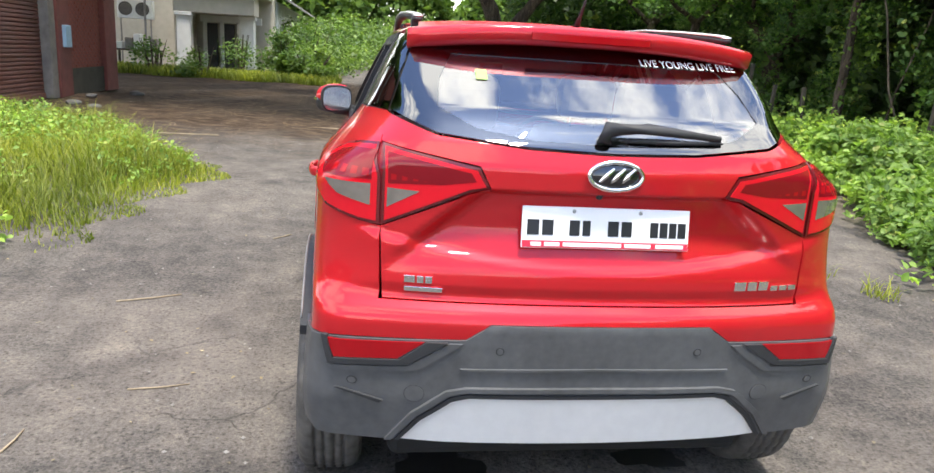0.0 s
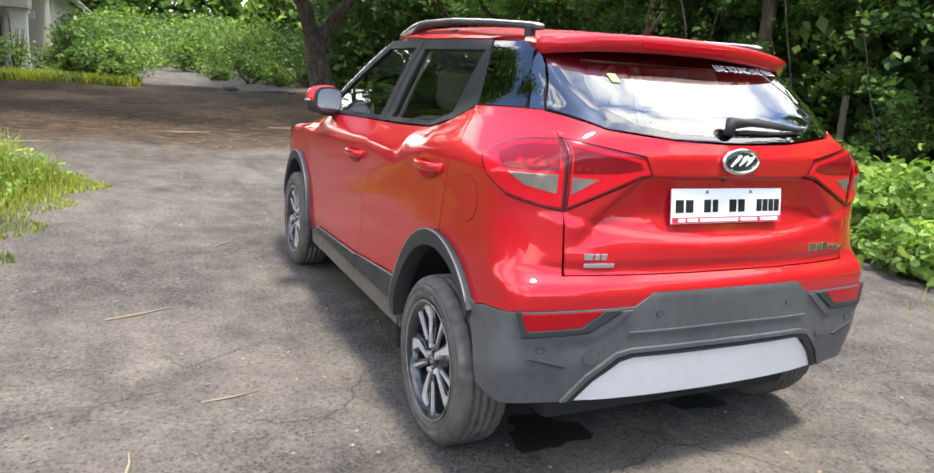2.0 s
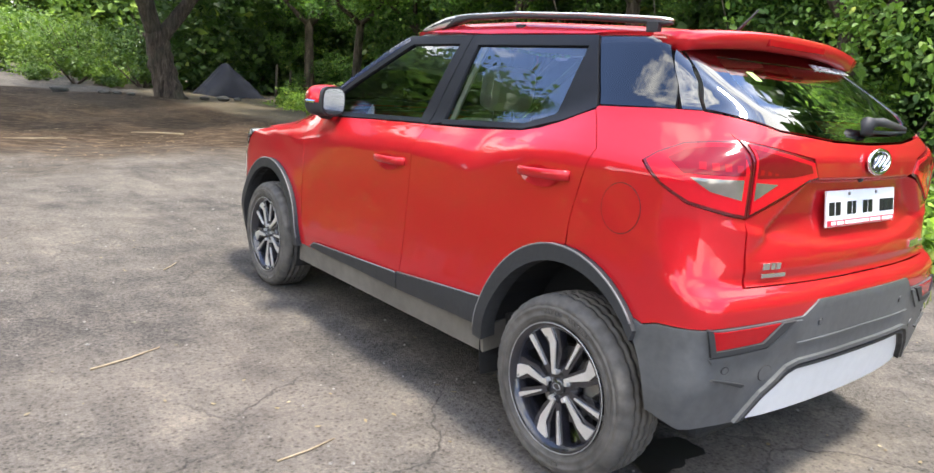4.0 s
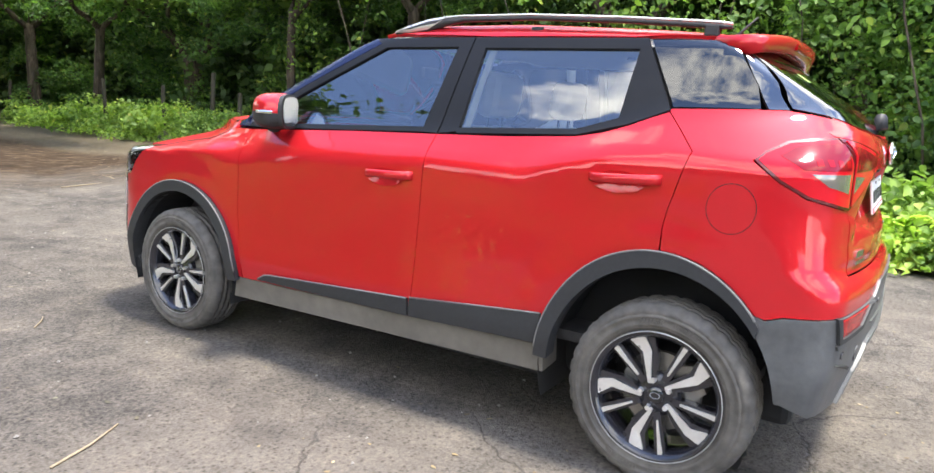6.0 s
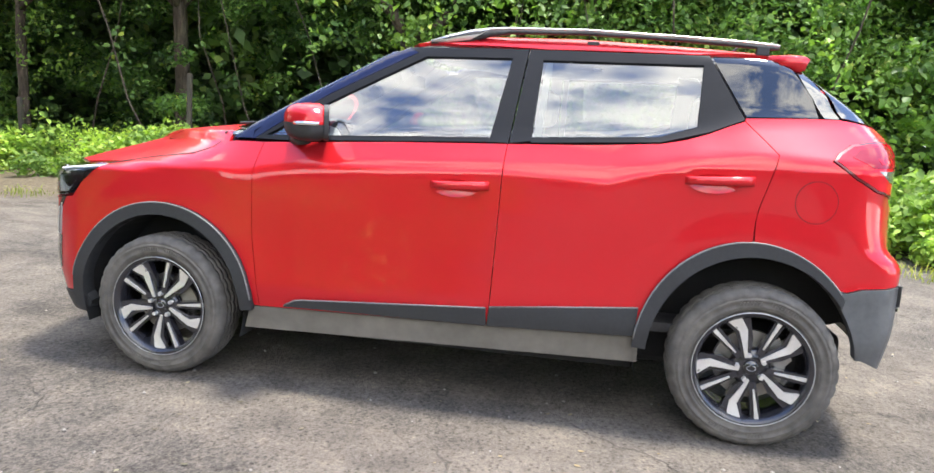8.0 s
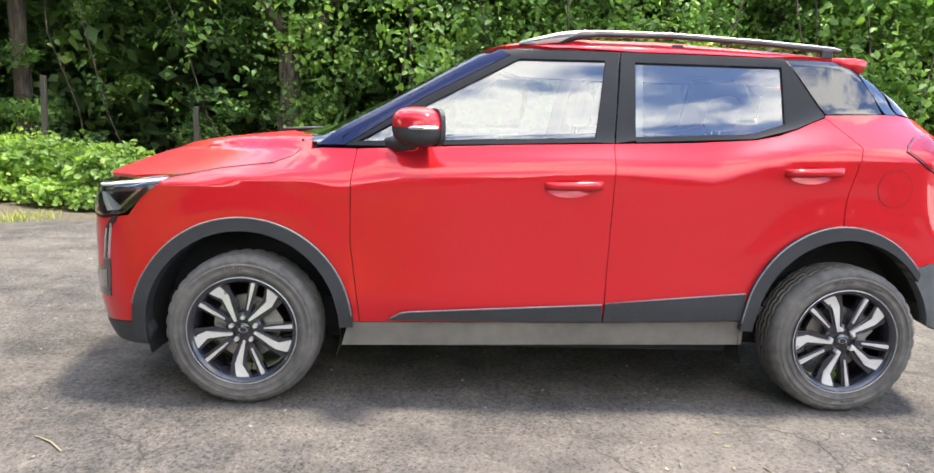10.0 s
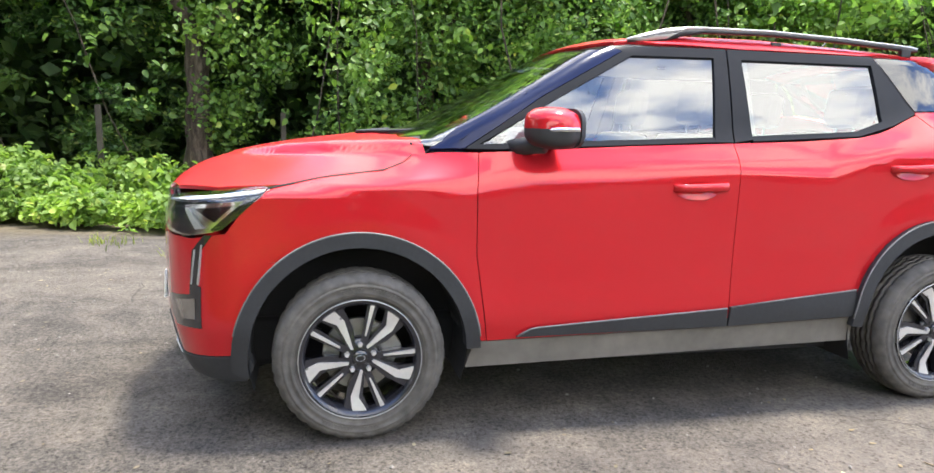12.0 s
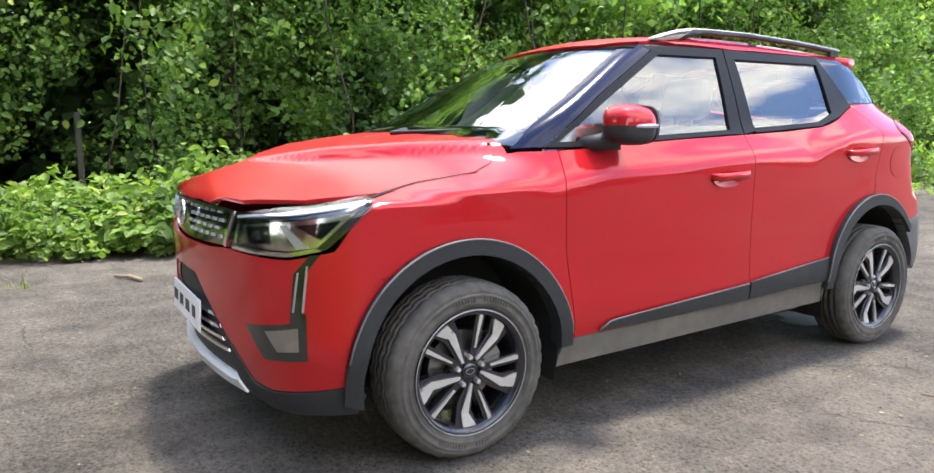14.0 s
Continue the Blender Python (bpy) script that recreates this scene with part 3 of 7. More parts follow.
    panel("clear_window", [(0.636, 1.118), (0.540, 1.112), (0.636, 1.058)], rear_x, LAMP_CLEAR, lamp2, lift=0.0068, thick=0.004, size=0.02)
    # rear bumper, black below, half by half
    arch_in = [(side_u(y, z, False), z) for y, z in REAR_IN(128, 172, 6)]
    bump_r = panel("rear_bumper", arch_in + [(0.262, 0.396), (0.33, 0.360), (0.528, 0.358), (0.536, 0.363), (0.60, 0.442), (0.68, 0.510), (0.73, 0.523), (R_END, 0.523), (R_END, 0.747), (R_END - 0.33, 0.747), (R_END - 0.40, 0.699), (0.39, 0.688), (0.245, 0.670), (0.205, 0.653)], rear_c, BUMPER, car, lift=0.006, thick=0.05, size=0.04, gap=0.0, label="textured black lower bumper")
    panel("skid_plate", [(0.533, 0.352), (0.598, 0.430), (0.68, 0.499), (0.73, 0.512), (R_END, 0.512), (R_END, 0.343), (0.65, 0.346)], rear_c, SKID, bump_r, lift=-0.006, thick=0.03, size=0.04, gap=0.0, label="silver painted skid plate")
    panel("reflector", [(0.37, 0.683), (0.605, 0.692), (0.535, 0.634), (0.385, 0.624)], rear_c, LAMP_RED, bump_r, lift=0.010, thick=0.02, label="red reflector")
    panel("reflector_rim", [[(0.36, 0.69), (0.372, 0.69), (0.385, 0.622), (0.375, 0.606)], [(0.375, 0.606), (0.386, 0.624), (0.54, 0.634), (0.56, 0.62)], [(0.54, 0.634), (0.56, 0.622), (0.66, 0.694), (0.606, 0.692)]], rear_c, BLACK_TRIM, bump_r, lift=0.016, thick=0.02, gap=0)
    for u, z in ((R_END - 0.30, 0.67), (0.425, 0.556)):
        eye = panel("parking_sensor", arc_points(u, z, 0.0125, 0.0125, 0, 340, 17), rear_c, DARK_TRIM, bump_r, lift=0.0080, thick=0.01, size=0.05, gap=0)
        panel("sensor_face", arc_points(u, z, 0.0092, 0.0092, 0, 340, 17), rear_c, BUMPER, eye, lift=0.0092, thick=0.004, size=0.05, gap=0)
    cover = panel("tow_cover", arc_points(0.58, 0.525, 0.0275, 0.0275, 0, 345, 23), rear_c, DARK_TRIM, bump_r, lift=0.0072, thick=0.01, size=0.05, gap=0)
    panel("cover_face", arc_points(0.58, 0.525, 0.0255, 0.0255, 0, 345, 23), rear_c, BUMPER, cover, lift=0.0085, thick=0.004, size=0.05, gap=0)
    # front bumper
    fb = panel("front_bumper", [(side_u(2.935, 0.695, True), 0.695), (side_u(3.075, 0.80, True), 0.80), (0.30, 0.775), (0.56, 0.787), (0.63, 0.785), (0.75, 0.775), (F_END, 0.770), (F_END, 0.66), (0.89, 0.655), (0.60, 0.45), (0.50, 0.335), (0.40, 0.318), (0.09, 0.345), (0.122, 0.405)] + [(side_u(y, z, True), z) for y, z in FRONT_OUT(8, 50, 8)], front_c, RED, car, size=0.03, gap=0.0022)
    panel("front_valance", [(0.118, 0.400), (0.088, 0.342), (0.40, 0.315), (0.50, 0.330), (0.60, 0.445), (0.63, 0.40), (0.60, 0.27), (0.42, 0.24), (0.10, 0.24), (0.07, 0.30)], front_c, BLACK_TRIM, fb, lift=0.004, thick=0.05, gap=0)
    panel("lower_grille", [(0.89, 0.652), (0.605, 0.448), (0.635, 0.40), (0.70, 0.30), (F_END, 0.30), (F_END, 0.655)], front_c, DARK_TRIM, fb, lift=-0.02, thick=0.03, gap=0)
    for z in (0.40, 0.44, 0.48, 0.52):
        panel("grille_bar", [(0.64 + (z - 0.40) * 0.8, z), (F_END, z), (F_END, z + 0.013), (0.65 + (z - 0.40) * 0.8, z + 0.013)], front_c, CHROME, fb, lift=-0.004, thick=0.02, gap=0)
    panel("front_skid", [(0.58, 0.268), (0.61, 0.312), (0.66, 0.305), (0.80, 0.312), (F_END, 0.318), (F_END, 0.272), (0.80, 0.268)], front_c, SKID, fb, lift=0.012, thick=0.04, gap=0)
    panel("fog_housing", [(0.485, 0.542), (0.300, 0.566), (0.298, 0.600), (0.250, 0.600), (0.250, 0.442), (0.400, 0.436)], front_c, GLOSS_BLACK, fb, lift=0.003, thick=0.02, gap=0)
    panel("fog_lamp", [(0.39, 0.535), (0.275, 0.553), (0.275, 0.475), (0.345, 0.47)], front_c, LAMP_CLEAR, fb, lift=0.006, thick=0.01, gap=0)
    panel("running_light", [(0.205, 0.79), (0.235, 0.79), (0.285, 0.73), (0.298, 0.595), (0.262, 0.595), (0.252, 0.725)], front_c, GLOSS_BLACK, fb, lift=0.003, thick=0.01, gap=0)
    panel("running_light_guide", [[(0.240, 0.755), (0.246, 0.755), (0.263, 0.605), (0.257, 0.605)], [(0.268, 0.735), (0.274, 0.735), (0.292, 0.605), (0.286, 0.605)]], front_c, RIM_EDGE, fb, lift=0.006, thick=0.006, gap=0)
    # head lamps
    hl = panel("head_lamp", [(0.575, 0.795), (0.545, 0.912), (0.255, 0.945), (-0.02, 0.967), (0.180, 0.806), (0.30, 0.782)], front_c, GLOSS_BLACK, car, lift=-0.012, thick=0.03, size=0.025, label="dark headlamp with a white eyebrow light")
    panel("lens", [(0.575, 0.795), (0.545, 0.912), (0.255, 0.945), (-0.02, 0.967), (0.180, 0.806), (0.30, 0.782)], front_c, GLASS_CLEAR, hl, lift=0.004, thick=0, size=0.03)
    panel("eyebrow", [(0.545, 0.905), (0.255, 0.936), (0.02, 0.958), (0.05, 0.945), (0.255, 0.924), (0.545, 0.894)], front_c, WHITE, hl, lift=-0.004, thick=0.006, size=0.03)
    panel("reflector_bowl", [(0.545, 0.878), (0.30, 0.900), (0.09, 0.918), (0.21, 0.812), (0.30, 0.800), (0.555, 0.810)], front_c, CHROME, hl, lift=-0.010, thick=0.003, size=0.03)
    panel("projector", [(0.475, 0.872), (0.375, 0.882), (0.365, 0.822), (0.455, 0.818)], front_c, GLOSS_BLACK, hl, lift=-0.005, thick=0.006, size=0.02)
    panel("projector_lens", [(0.450, 0.862), (0.405, 0.866), (0.400, 0.834), (0.440, 0.832)], front_c, CHROME, hl, lift=-0.002, thick=0.004, size=0.02)
    panel("indicator_strip", [(0.335, 0.885), (0.315, 0.887), (0.235, 0.812), (0.275, 0.806)], front_c, WHITE, hl, lift=-0.004, thick=0.006, size=0.02)
    panel("projector", [(0.285, 0.885), (0.13, 0.900), (0.20, 0.835)], front_c, GLOSS_BLACK, hl, lift=-0.005, thick=0.006, size=0.02)
    panel("chrome_edge", [(0.56, 0.79), (0.30, 0.784), (0.20, 0.802), (0.215, 0.812), (0.305, 0.797), (0.555, 0.806)], front_c, CHROME, hl, lift=-0.002, thick=0.006, size=0.03, gap=0)
    # upper grille
    panel("grille", [(0.60, 0.790), (0.565, 0.915), (0.75, 0.925), (F_END, 0.930), (F_END, 0.775)], front_c, GLOSS_BLACK, car, lift=-0.02, thick=0.02, gap=0)
    panel("grille_surround", [[(0.60, 0.790), (0.563, 0.915), (0.580, 0.915), (0.615, 0.797)], [(0.563, 0.915), (F_END, 0.930), (F_END, 0.920), (0.575, 0.905)]], front_c, CHROME, car, lift=0.002, thick=0.02, gap=0)
    for k, z in enumerate((0.812, 0.842, 0.872, 0.900)):
        for i in range(6):
            u = 0.66 + i * 0.062 + (k % 2) * 0.03
            if u < F_END - 0.05:
                panel("grille_stud", [(u, z), (u + 0.028, z), (u + 0.024, z + 0.011), (u + 0.004, z + 0.011)], front_c, RIM_EDGE, car, lift=-0.012, thick=0.01, size=0.1, gap=0)

# tailgate, rear window, bumper bar, bonnet, roof, windscreen
half = [(0.0, 0.800), (0.641, 0.800), (0.647, 0.90), (0.652, 1.005), (0.404, 1.112), (0.346, 1.122), (0.383, 1.190), (0.655, 1.236), (0.648, 1.27), (0.641, 1.312), (0.50, 1.266), (0.25, 1.242), (0.03, 1.236)]
mirror = lambda h: h + [(-u, v) for u, v in reversed(h) if abs(u) > 1e-6]
gate = panel("tailgate", mirror(half), on_rear, RED, car, size=0.014)
glass = mirror([(0.03, 1.242), (0.25, 1.248), (0.50, 1.272), (0.628, 1.318), (0.60, 1.40), (0.56, 1.505), (0.545, 1.540)])
panel("rear_window", glass, on_rear, GLASS_REAR, gate, lift=-0.002, thick=0, size=0.05)
frit = []
inner_line = [(0.0, 1.262), (0.225, 1.264), (0.39, 1.289), (0.495, 1.34), (0.482, 1.417), (0.44, 1.490)]
outer_line = [(0.0, 1.242), (0.25, 1.248), (0.50, 1.272), (0.628, 1.318), (0.60, 1.40), (0.56, 1.505)]
for s in (-1, 1):
    for i in range(5):
        frit.append([(s * p[0], p[1]) for p in (outer_line[i], outer_line[i + 1], inner_line[i + 1], inner_line[i])])
frit.append([(-0.56, 1.505), (-0.545, 1.540), (0.545, 1.540), (0.56, 1.505), (0.44, 1.490), (-0.44, 1.490)])
panel("window_border", frit, on_rear, FRIT, gate, lift=0.0005, thick=0.004, gap=0)
panel("bonnet", mirror([(0.0, 3.378), (0.30, 3.352), (0.50, 3.285), (0.66, 3.12), (0.735, 2.86), (0.742, 2.63), (0.75, 2.44), (0.715, 2.335), (0.45, 2.375), (0.0, 2.415)]), on_top, RED, car, size=0.02)
panel("roof", mirror([(0.0, 1.605), (0.35, 1.585), (0.546, 1.50), (0.576, 1.30), (0.584, 0.9), (0.581, 0.3), (0.548, -0.03), (0.0, -0.03)]), on_top, RED, car, size=0.06)
panel("windscreen_border", mirror([(0.0, 1.166), (0.45, 1.156), (0.705, 1.120), (0.68, 1.168), (0.45, 1.196), (0.0, 1.206)]), on_front, DARK_TRIM, car, lift=-0.006, thick=0.003, gap=0)
panel("windscreen", mirror([(0.0, 1.165), (0.45, 1.155), (0.712, 1.118), (0.640, 1.30), (0.535, 1.528), (0.0, 1.562)]), on_front, GLASS, car, lift=-0.002, thick=0, size=0.05)
for s in (-1, 1):
    fr = (lambda g: (lambda u, v: on_front(g * u, v)))(s)
    panel("windscreen_pillar", [(0.710, 1.118), (0.638, 1.30), (0.533, 1.530), (0.590, 1.530), (0.666, 1.35), (0.750, 1.112)], fr, PILLAR, car, thick=0.02, gap=0)


# wheels
def tyre_mesh():
    prof = [(0.228, 0.085), (0.236, 0.098), (0.2435, 0.101), (0.245, 0.1045), (0.247, 0.1015), (0.249, 0.105), (0.2595, 0.1075), (0.261, 0.1055), (0.277, 0.1065), (0.279, 0.109), (0.288, 0.107), (0.291, 0.102), (0.294, 0.104), (0.306, 0.097), (0.317, 0.087), (0.323, 0.078)]
    tread = [(0.3265, 0.060), (0.327, 0.052), (0.319, 0.051), (0.319, 0.043), (0.328, 0.042), (0.3285, 0.022), (0.320, 0.021), (0.320, 0.013), (0.3285, 0.012)]
    full = prof + tread
    full = full + [(r, -w) for r, w in reversed(full)]
    n = 140
    verts, faces = [], []
    for i in range(n):
        a = 2 * math.pi * i / n
        for j, (r, w) in enumerate(full):
            cut = 0.006 if i % 4 == 0 and r > 0.292 else 0.0
            t = a + 0.02 * math.sin(w * 60)
            z = (r - cut) * math.sin(t)
            squash = max(-0.3235 - z, 0)
            verts.append((w * (1 + squash * 4), (r - cut) * math.cos(t), max(z, -0.3235)))
    k = len(full)
    for i in range(n):
        for j in range(k - 1):
            faces.append((i * k + j, i * k + j + 1, ((i + 1) % n) * k + j + 1, ((i + 1) % n) * k + j))
    return verts, faces


def revolve(bm, prof, n=48):
    rings = [[bm.verts.new((w, r * math.cos(2 * math.pi * i / n), r * math.sin(2 * math.pi * i / n))) for r, w in prof] for i in range(n)]
    for i in range(n):
        for j in range(len(prof) - 1):
            bm.faces.new((rings[i][j], rings[i][j + 1], rings[(i + 1) % n][j + 1], rings[(i + 1) % n][j]))


def slab(bm, poly, x0, x1, ang):
    """A flat outline (radius, sideways), set at an angle in the wheel's plane, from x0 to x1 thick; x may differ by radius."""
    c, s = math.cos(ang), math.sin(ang)
    pt = lambda r, t, x: (x, r * c - t * s, r * s + t * c)
    top = [bm.verts.new(pt(r, t, x0 + dx)) for r, t, dx in poly]
    bot = [bm.verts.new(pt(r, t, x1)) for r, t, dx in poly]
    bm.faces.new(top)
    bm.faces.new(list(reversed(bot)))
    for i in range(len(poly)):
        j = (i + 1) % len(poly)
        bm.faces.new((top[j], top[i], bot[i], bot[j]))


def polar(bm, poly, x0, x1, turn, dish):
    """An outline of (radius, degrees) in the wheel's plane, raised from x1 to x0, deeper in the middle by dish."""
    pts = []
    for r, g in poly:
        a = radians(turn + g)
        pts.append((-r * math.cos(a), r * math.sin(a), dish * max(0.0, 1 - abs(r - 0.13) / 0.1)))
    top = [bm.verts.new((x0 + dx, y, z)) for y, z, dx in pts]
    bot = [bm.verts.new((x1, y, z)) for y, z, dx in pts]
    bm.faces.new(top)
    bm.faces.new(list(reversed(bot)))
    for i in range(len(pts)):
        j = (i + 1) % len(pts)
        bm.faces.new((top[j], top[i], bot[i], bot[j]))
    bmesh.ops.recalc_face_normals(bm, faces=bm.faces)


def make_wheel(turn):
    """A wheel whose outer face looks towards -x."""
    v, f = tyre_mesh()
    wheel = mesh_ob("wheel", v, f, RUBBER, car, "dusty black tyre on a two-tone alloy rim", True)
    # raised marks round the sidewall
    for g0, g1 in ((58, 80), (88, 104), (238, 262), (272, 284)):
        g = g0
        while g < g1:
            bm = bmesh.new()
            polar(bm, [(0.262, g), (0.276, g), (0.276, g + 1.7), (0.262, g + 1.7)], -0.1105, -0.106, 0, 0.0)
            part("sidewall_mark", bm, RUBBER, wheel)
            g += 2.6
    bm = bmesh.new()
    revolve(bm, [(0.233, -0.100), (0.228, -0.103), (0.218, -0.098), (0.205, -0.080), (0.200, -0.03), (0.205, 0.09), (0.228, 0.10)])
    part("rim_barrel", bm, ALLOY_DARK, wheel, smooth=True)
    bm = bmesh.new()
    revolve(bm, [(0.2325, -0.1025), (0.2305, -0.1045), (0.2285, -0.1025)])
    part("rim_lip", bm, RIM_EDGE, wheel, smooth=True)
    wide = [(0.045, 1), (0.157, -13), (0.200, -8.5), (0.219, -5.5), (0.219, 8.5), (0.185, 4), (0.157, -1.5), (0.05, 11)]
    wide_dark = [(0.045, -14), (0.12, -22), (0.200, -17), (0.2195, -13), (0.2195, 11), (0.185, 8), (0.15, 4), (0.05, 22)]
    thin = [(0.088, 22.5), (0.219, 22), (0.219, 26.5), (0.088, 26.5)]
    thin_dark = [(0.06, 12), (0.219, 18.5), (0.219, 29), (0.06, 36)]
    for k in range(5):
        a = turn + 72 * k
        for name, dark, face, dish in (("spoke", wide_dark, wide, 0.010), ("thin_spoke", thin_dark, thin, 0.004)):
            bm = bmesh.new()
            polar(bm, dark, -0.078, -0.040, a, dish)
            sp = part(name, bm, ALLOY_DARK, wheel)
            bm = bmesh.new()
            polar(bm, face, -0.086, -0.075, a, dish)
            part("machined_face", bm, ALLOY, sp)
    bm = bmesh.new()
    revolve(bm, [(0.0005, -0.070), (0.03, -0.070), (0.062, -0.066), (0.078, -0.055), (0.078, -0.03)], 40)
    part("hub", bm, ALLOY_DARK, wheel, smooth=True)
    bm = bmesh.new()
    revolve(bm, [(0.0005, -0.082), (0.026, -0.081), (0.031, -0.077), (0.031, -0.066)], 32)
    part("centre_cap", bm, GLOSS_BLACK, wheel, smooth=True)
    bm = bmesh.new()
    revolve(bm, [(0.0125, -0.0822), (0.0135, -0.0832), (0.0145, -0.0822)], 24)
    bmesh.ops.scale(bm, vec=(1, 1.25, 0.8), verts=bm.verts)
    part("cap_ring", bm, RIM_EDGE, wheel)
    for k in range(5):
        a = radians(turn + 36 + 72 * k)
        bm = bmesh.new()
        bmesh.ops.create_cone(bm, segments=6, radius1=0.011, radius2=0.009, depth=0.024, cap_ends=True, matrix=Matrix.Translation((-0.076, 0.053 * math.cos(a), 0.053 * math.sin(a))) @ Matrix.Rotation(radians(-90), 4, "Y"))
        part("wheel_nut", bm, ALLOY, wheel)
    bm = bmesh.new()
    revolve(bm, [(0.05, -0.02), (0.14, -0.02), (0.14, 0.005), (0.05, 0.005)], 40)
    part("brake_disc", bm, STEEL, wheel)
    bm = bmesh.new()
    slab(bm, [(0.085, -0.07, 0), (0.15, -0.05, 0), (0.155, 0.05, 0), (0.085, 0.07, 0)], -0.035, 0.02, radians(150))
    part("brake_caliper", bm, STEEL, wheel)
    return wheel


for sx, y in ((-1, 0.0), (-1, 2.6), (1, 0.0), (1, 2.6)):
    w = make_wheel(53 if y > 1 else 41)
    w.matrix_local = Matrix.Translation((sx * 0.788, y, 0.3235)) @ (Matrix.Rotation(math.pi, 4, "Z") if sx > 0 else Matrix())

# underbody and wheel-arch liners
box_part("underbody", (-0.60, -0.40, 0.22), (0.60, 3.15, 0.42), LINER, car, bevel=0.03)
box_part("floor_pan", (-0.72, 0.46, 0.225), (0.72, 2.14, 0.40), LINER, car)
for sx in (-1, 1):
    for cy, r in ((0.02, 0.44), (2.6, 0.41)):
        bm = bmesh.new()
        revolve(bm, [(r, -0.155), (r, 0.14), (0.05, 0.14)], 40)
        bmesh.ops.delete(bm, geom=[v for v in bm.verts if v.co.z < -0.16], context="VERTS")
        bmesh.ops.delete(bm, geom=[v for v in bm.verts if v.co.y * -sx < -0.1 and v.co.z < 0.08 and cy < 1], context="VERTS")
        ob = part("arch_liner", bm, LINER, car)
        ob.matrix_local = Matrix.Translation((sx * 0.70, cy, 0.335)) @ (Matrix.Rotation(math.pi, 4, "Z") if sx > 0 else Matrix())

# ---- car details ----
def at_side(sign, y, z, off=0.0):
    p, n = on_side(sign)(np.array([y]), np.array([z]))
    return Vector(p[0] + n[0] * off)


def at_rear(x, z, off=0.0):
    p, n = on_rear(np.array([x]), np.array([z]))
    return Vector(p[0] + n[0] * off)


def at_front(x, z, off=0.0):
    p, n = on_front(np.array([x]), np.array([z]))
    return Vector(p[0] + n[0] * off)


# roof spoiler
bm = bmesh.new()
cols = []
for i in range(25):
    x = -0.575 + 1.15 * i / 24
    q = (abs(x) / 0.575)
    drop = 0.036 * q ** 2.5
    tail = -0.205 + 0.055 * q ** 3
    sec = [(0.0, 1.593 - 0.035 * q ** 2), (-0.10, 1.597 - drop), (tail + 0.02, 1.593 - drop), (tail, 1.583 - drop), (tail + 0.016, 1.538 - drop), (tail + 0.045, 1.530 - drop), (-0.06, 1.536 - drop * 0.8), (0.02, 1.552 - drop * 0.6)]
    cols.append([bm.verts.new((x, yy, zz)) for yy, zz in sec])
for a, b in zip(cols, cols[1:]):
    for k in range(8):
        bm.faces.new((a[k], a[(k + 1) % 8], b[(k + 1) % 8], b[k]))
bm.faces.new(cols[0])
bm.faces.new(list(reversed(cols[-1])))
bmesh.ops.recalc_face_normals(bm, faces=bm.faces)
spoiler = part("roof_spoiler", bm, RED, car, smooth=True)
box_part("brake_light", (-0.195, -0.203, 1.545), (0.195, -0.17, 1.571), LAMP_RED, spoiler, "dark red strip of the high brake light", 0.003)

# roof rails: a silver capping over a black foot that follows the roof
def rail_loft(name, path, section, mat, parent, label, s):
    bm = bmesh.new()
    rings = []
    for y, z, zb in path:
        x = s * (0.545 - 0.02 * max(0.3 - y, 0))
        rings.append([bm.verts.new((x + dx, y, zz)) for dx, zz in section(z, zb)])
    k = len(rings[0])
    for a, b in zip(rings, rings[1:]):
        for i in range(k):
            bm.faces.new((a[i], a[(i + 1) % k], b[(i + 1) % k], b[i]))
    bm.faces.new(rings[0])
    bm.faces.new(list(reversed(rings[-1])))
    bmesh.ops.recalc_face_normals(bm, faces=bm.faces)
    return part(name, bm, mat, parent, label, True)


RAIL = [(1.44, 1.588, 1.575), (1.36, 1.612, 1.575), (1.26, 1.636, 1.588), (1.17, 1.647, 1.612), (1.08, 1.651, 1.626), (0.75, 1.651, 1.629), (0.35, 1.634, 1.612), (0.08, 1.618, 1.594), (0.00, 1.612, 1.588), (-0.035, 1.607, 1.590)]
for s in (-1, 1):
    deep = lambda z, zb: 0.008 if zb > 1.5845 and z - zb < 0.036 else z - zb - 0.003
    rail = rail_loft("roof_rail", RAIL, lambda z, zb: ((-0.016, z - deep(z, zb)), (-0.013, z - 0.0025), (0.0, z), (0.013, z - 0.0025), (0.016, z - deep(z, zb))), ALLOY, car, "silver roof rail on a black foot", s)
    rail_loft("rail_foot", RAIL, lambda z, zb: ((-0.013, zb - 0.004), (-0.0155, z - 0.0108), (0.0155, z - 0.0108), (0.013, zb - 0.004)), DARK_TRIM, rail, "", s)
    for y in (0.03, 0.72):
        box_part("rail_mount", (s * 0.545 - 0.012, y - 0.026, 1.560), (s * 0.545 + 0.012, y + 0.026, 1.598), DARK_TRIM, rail, bevel=0.004)

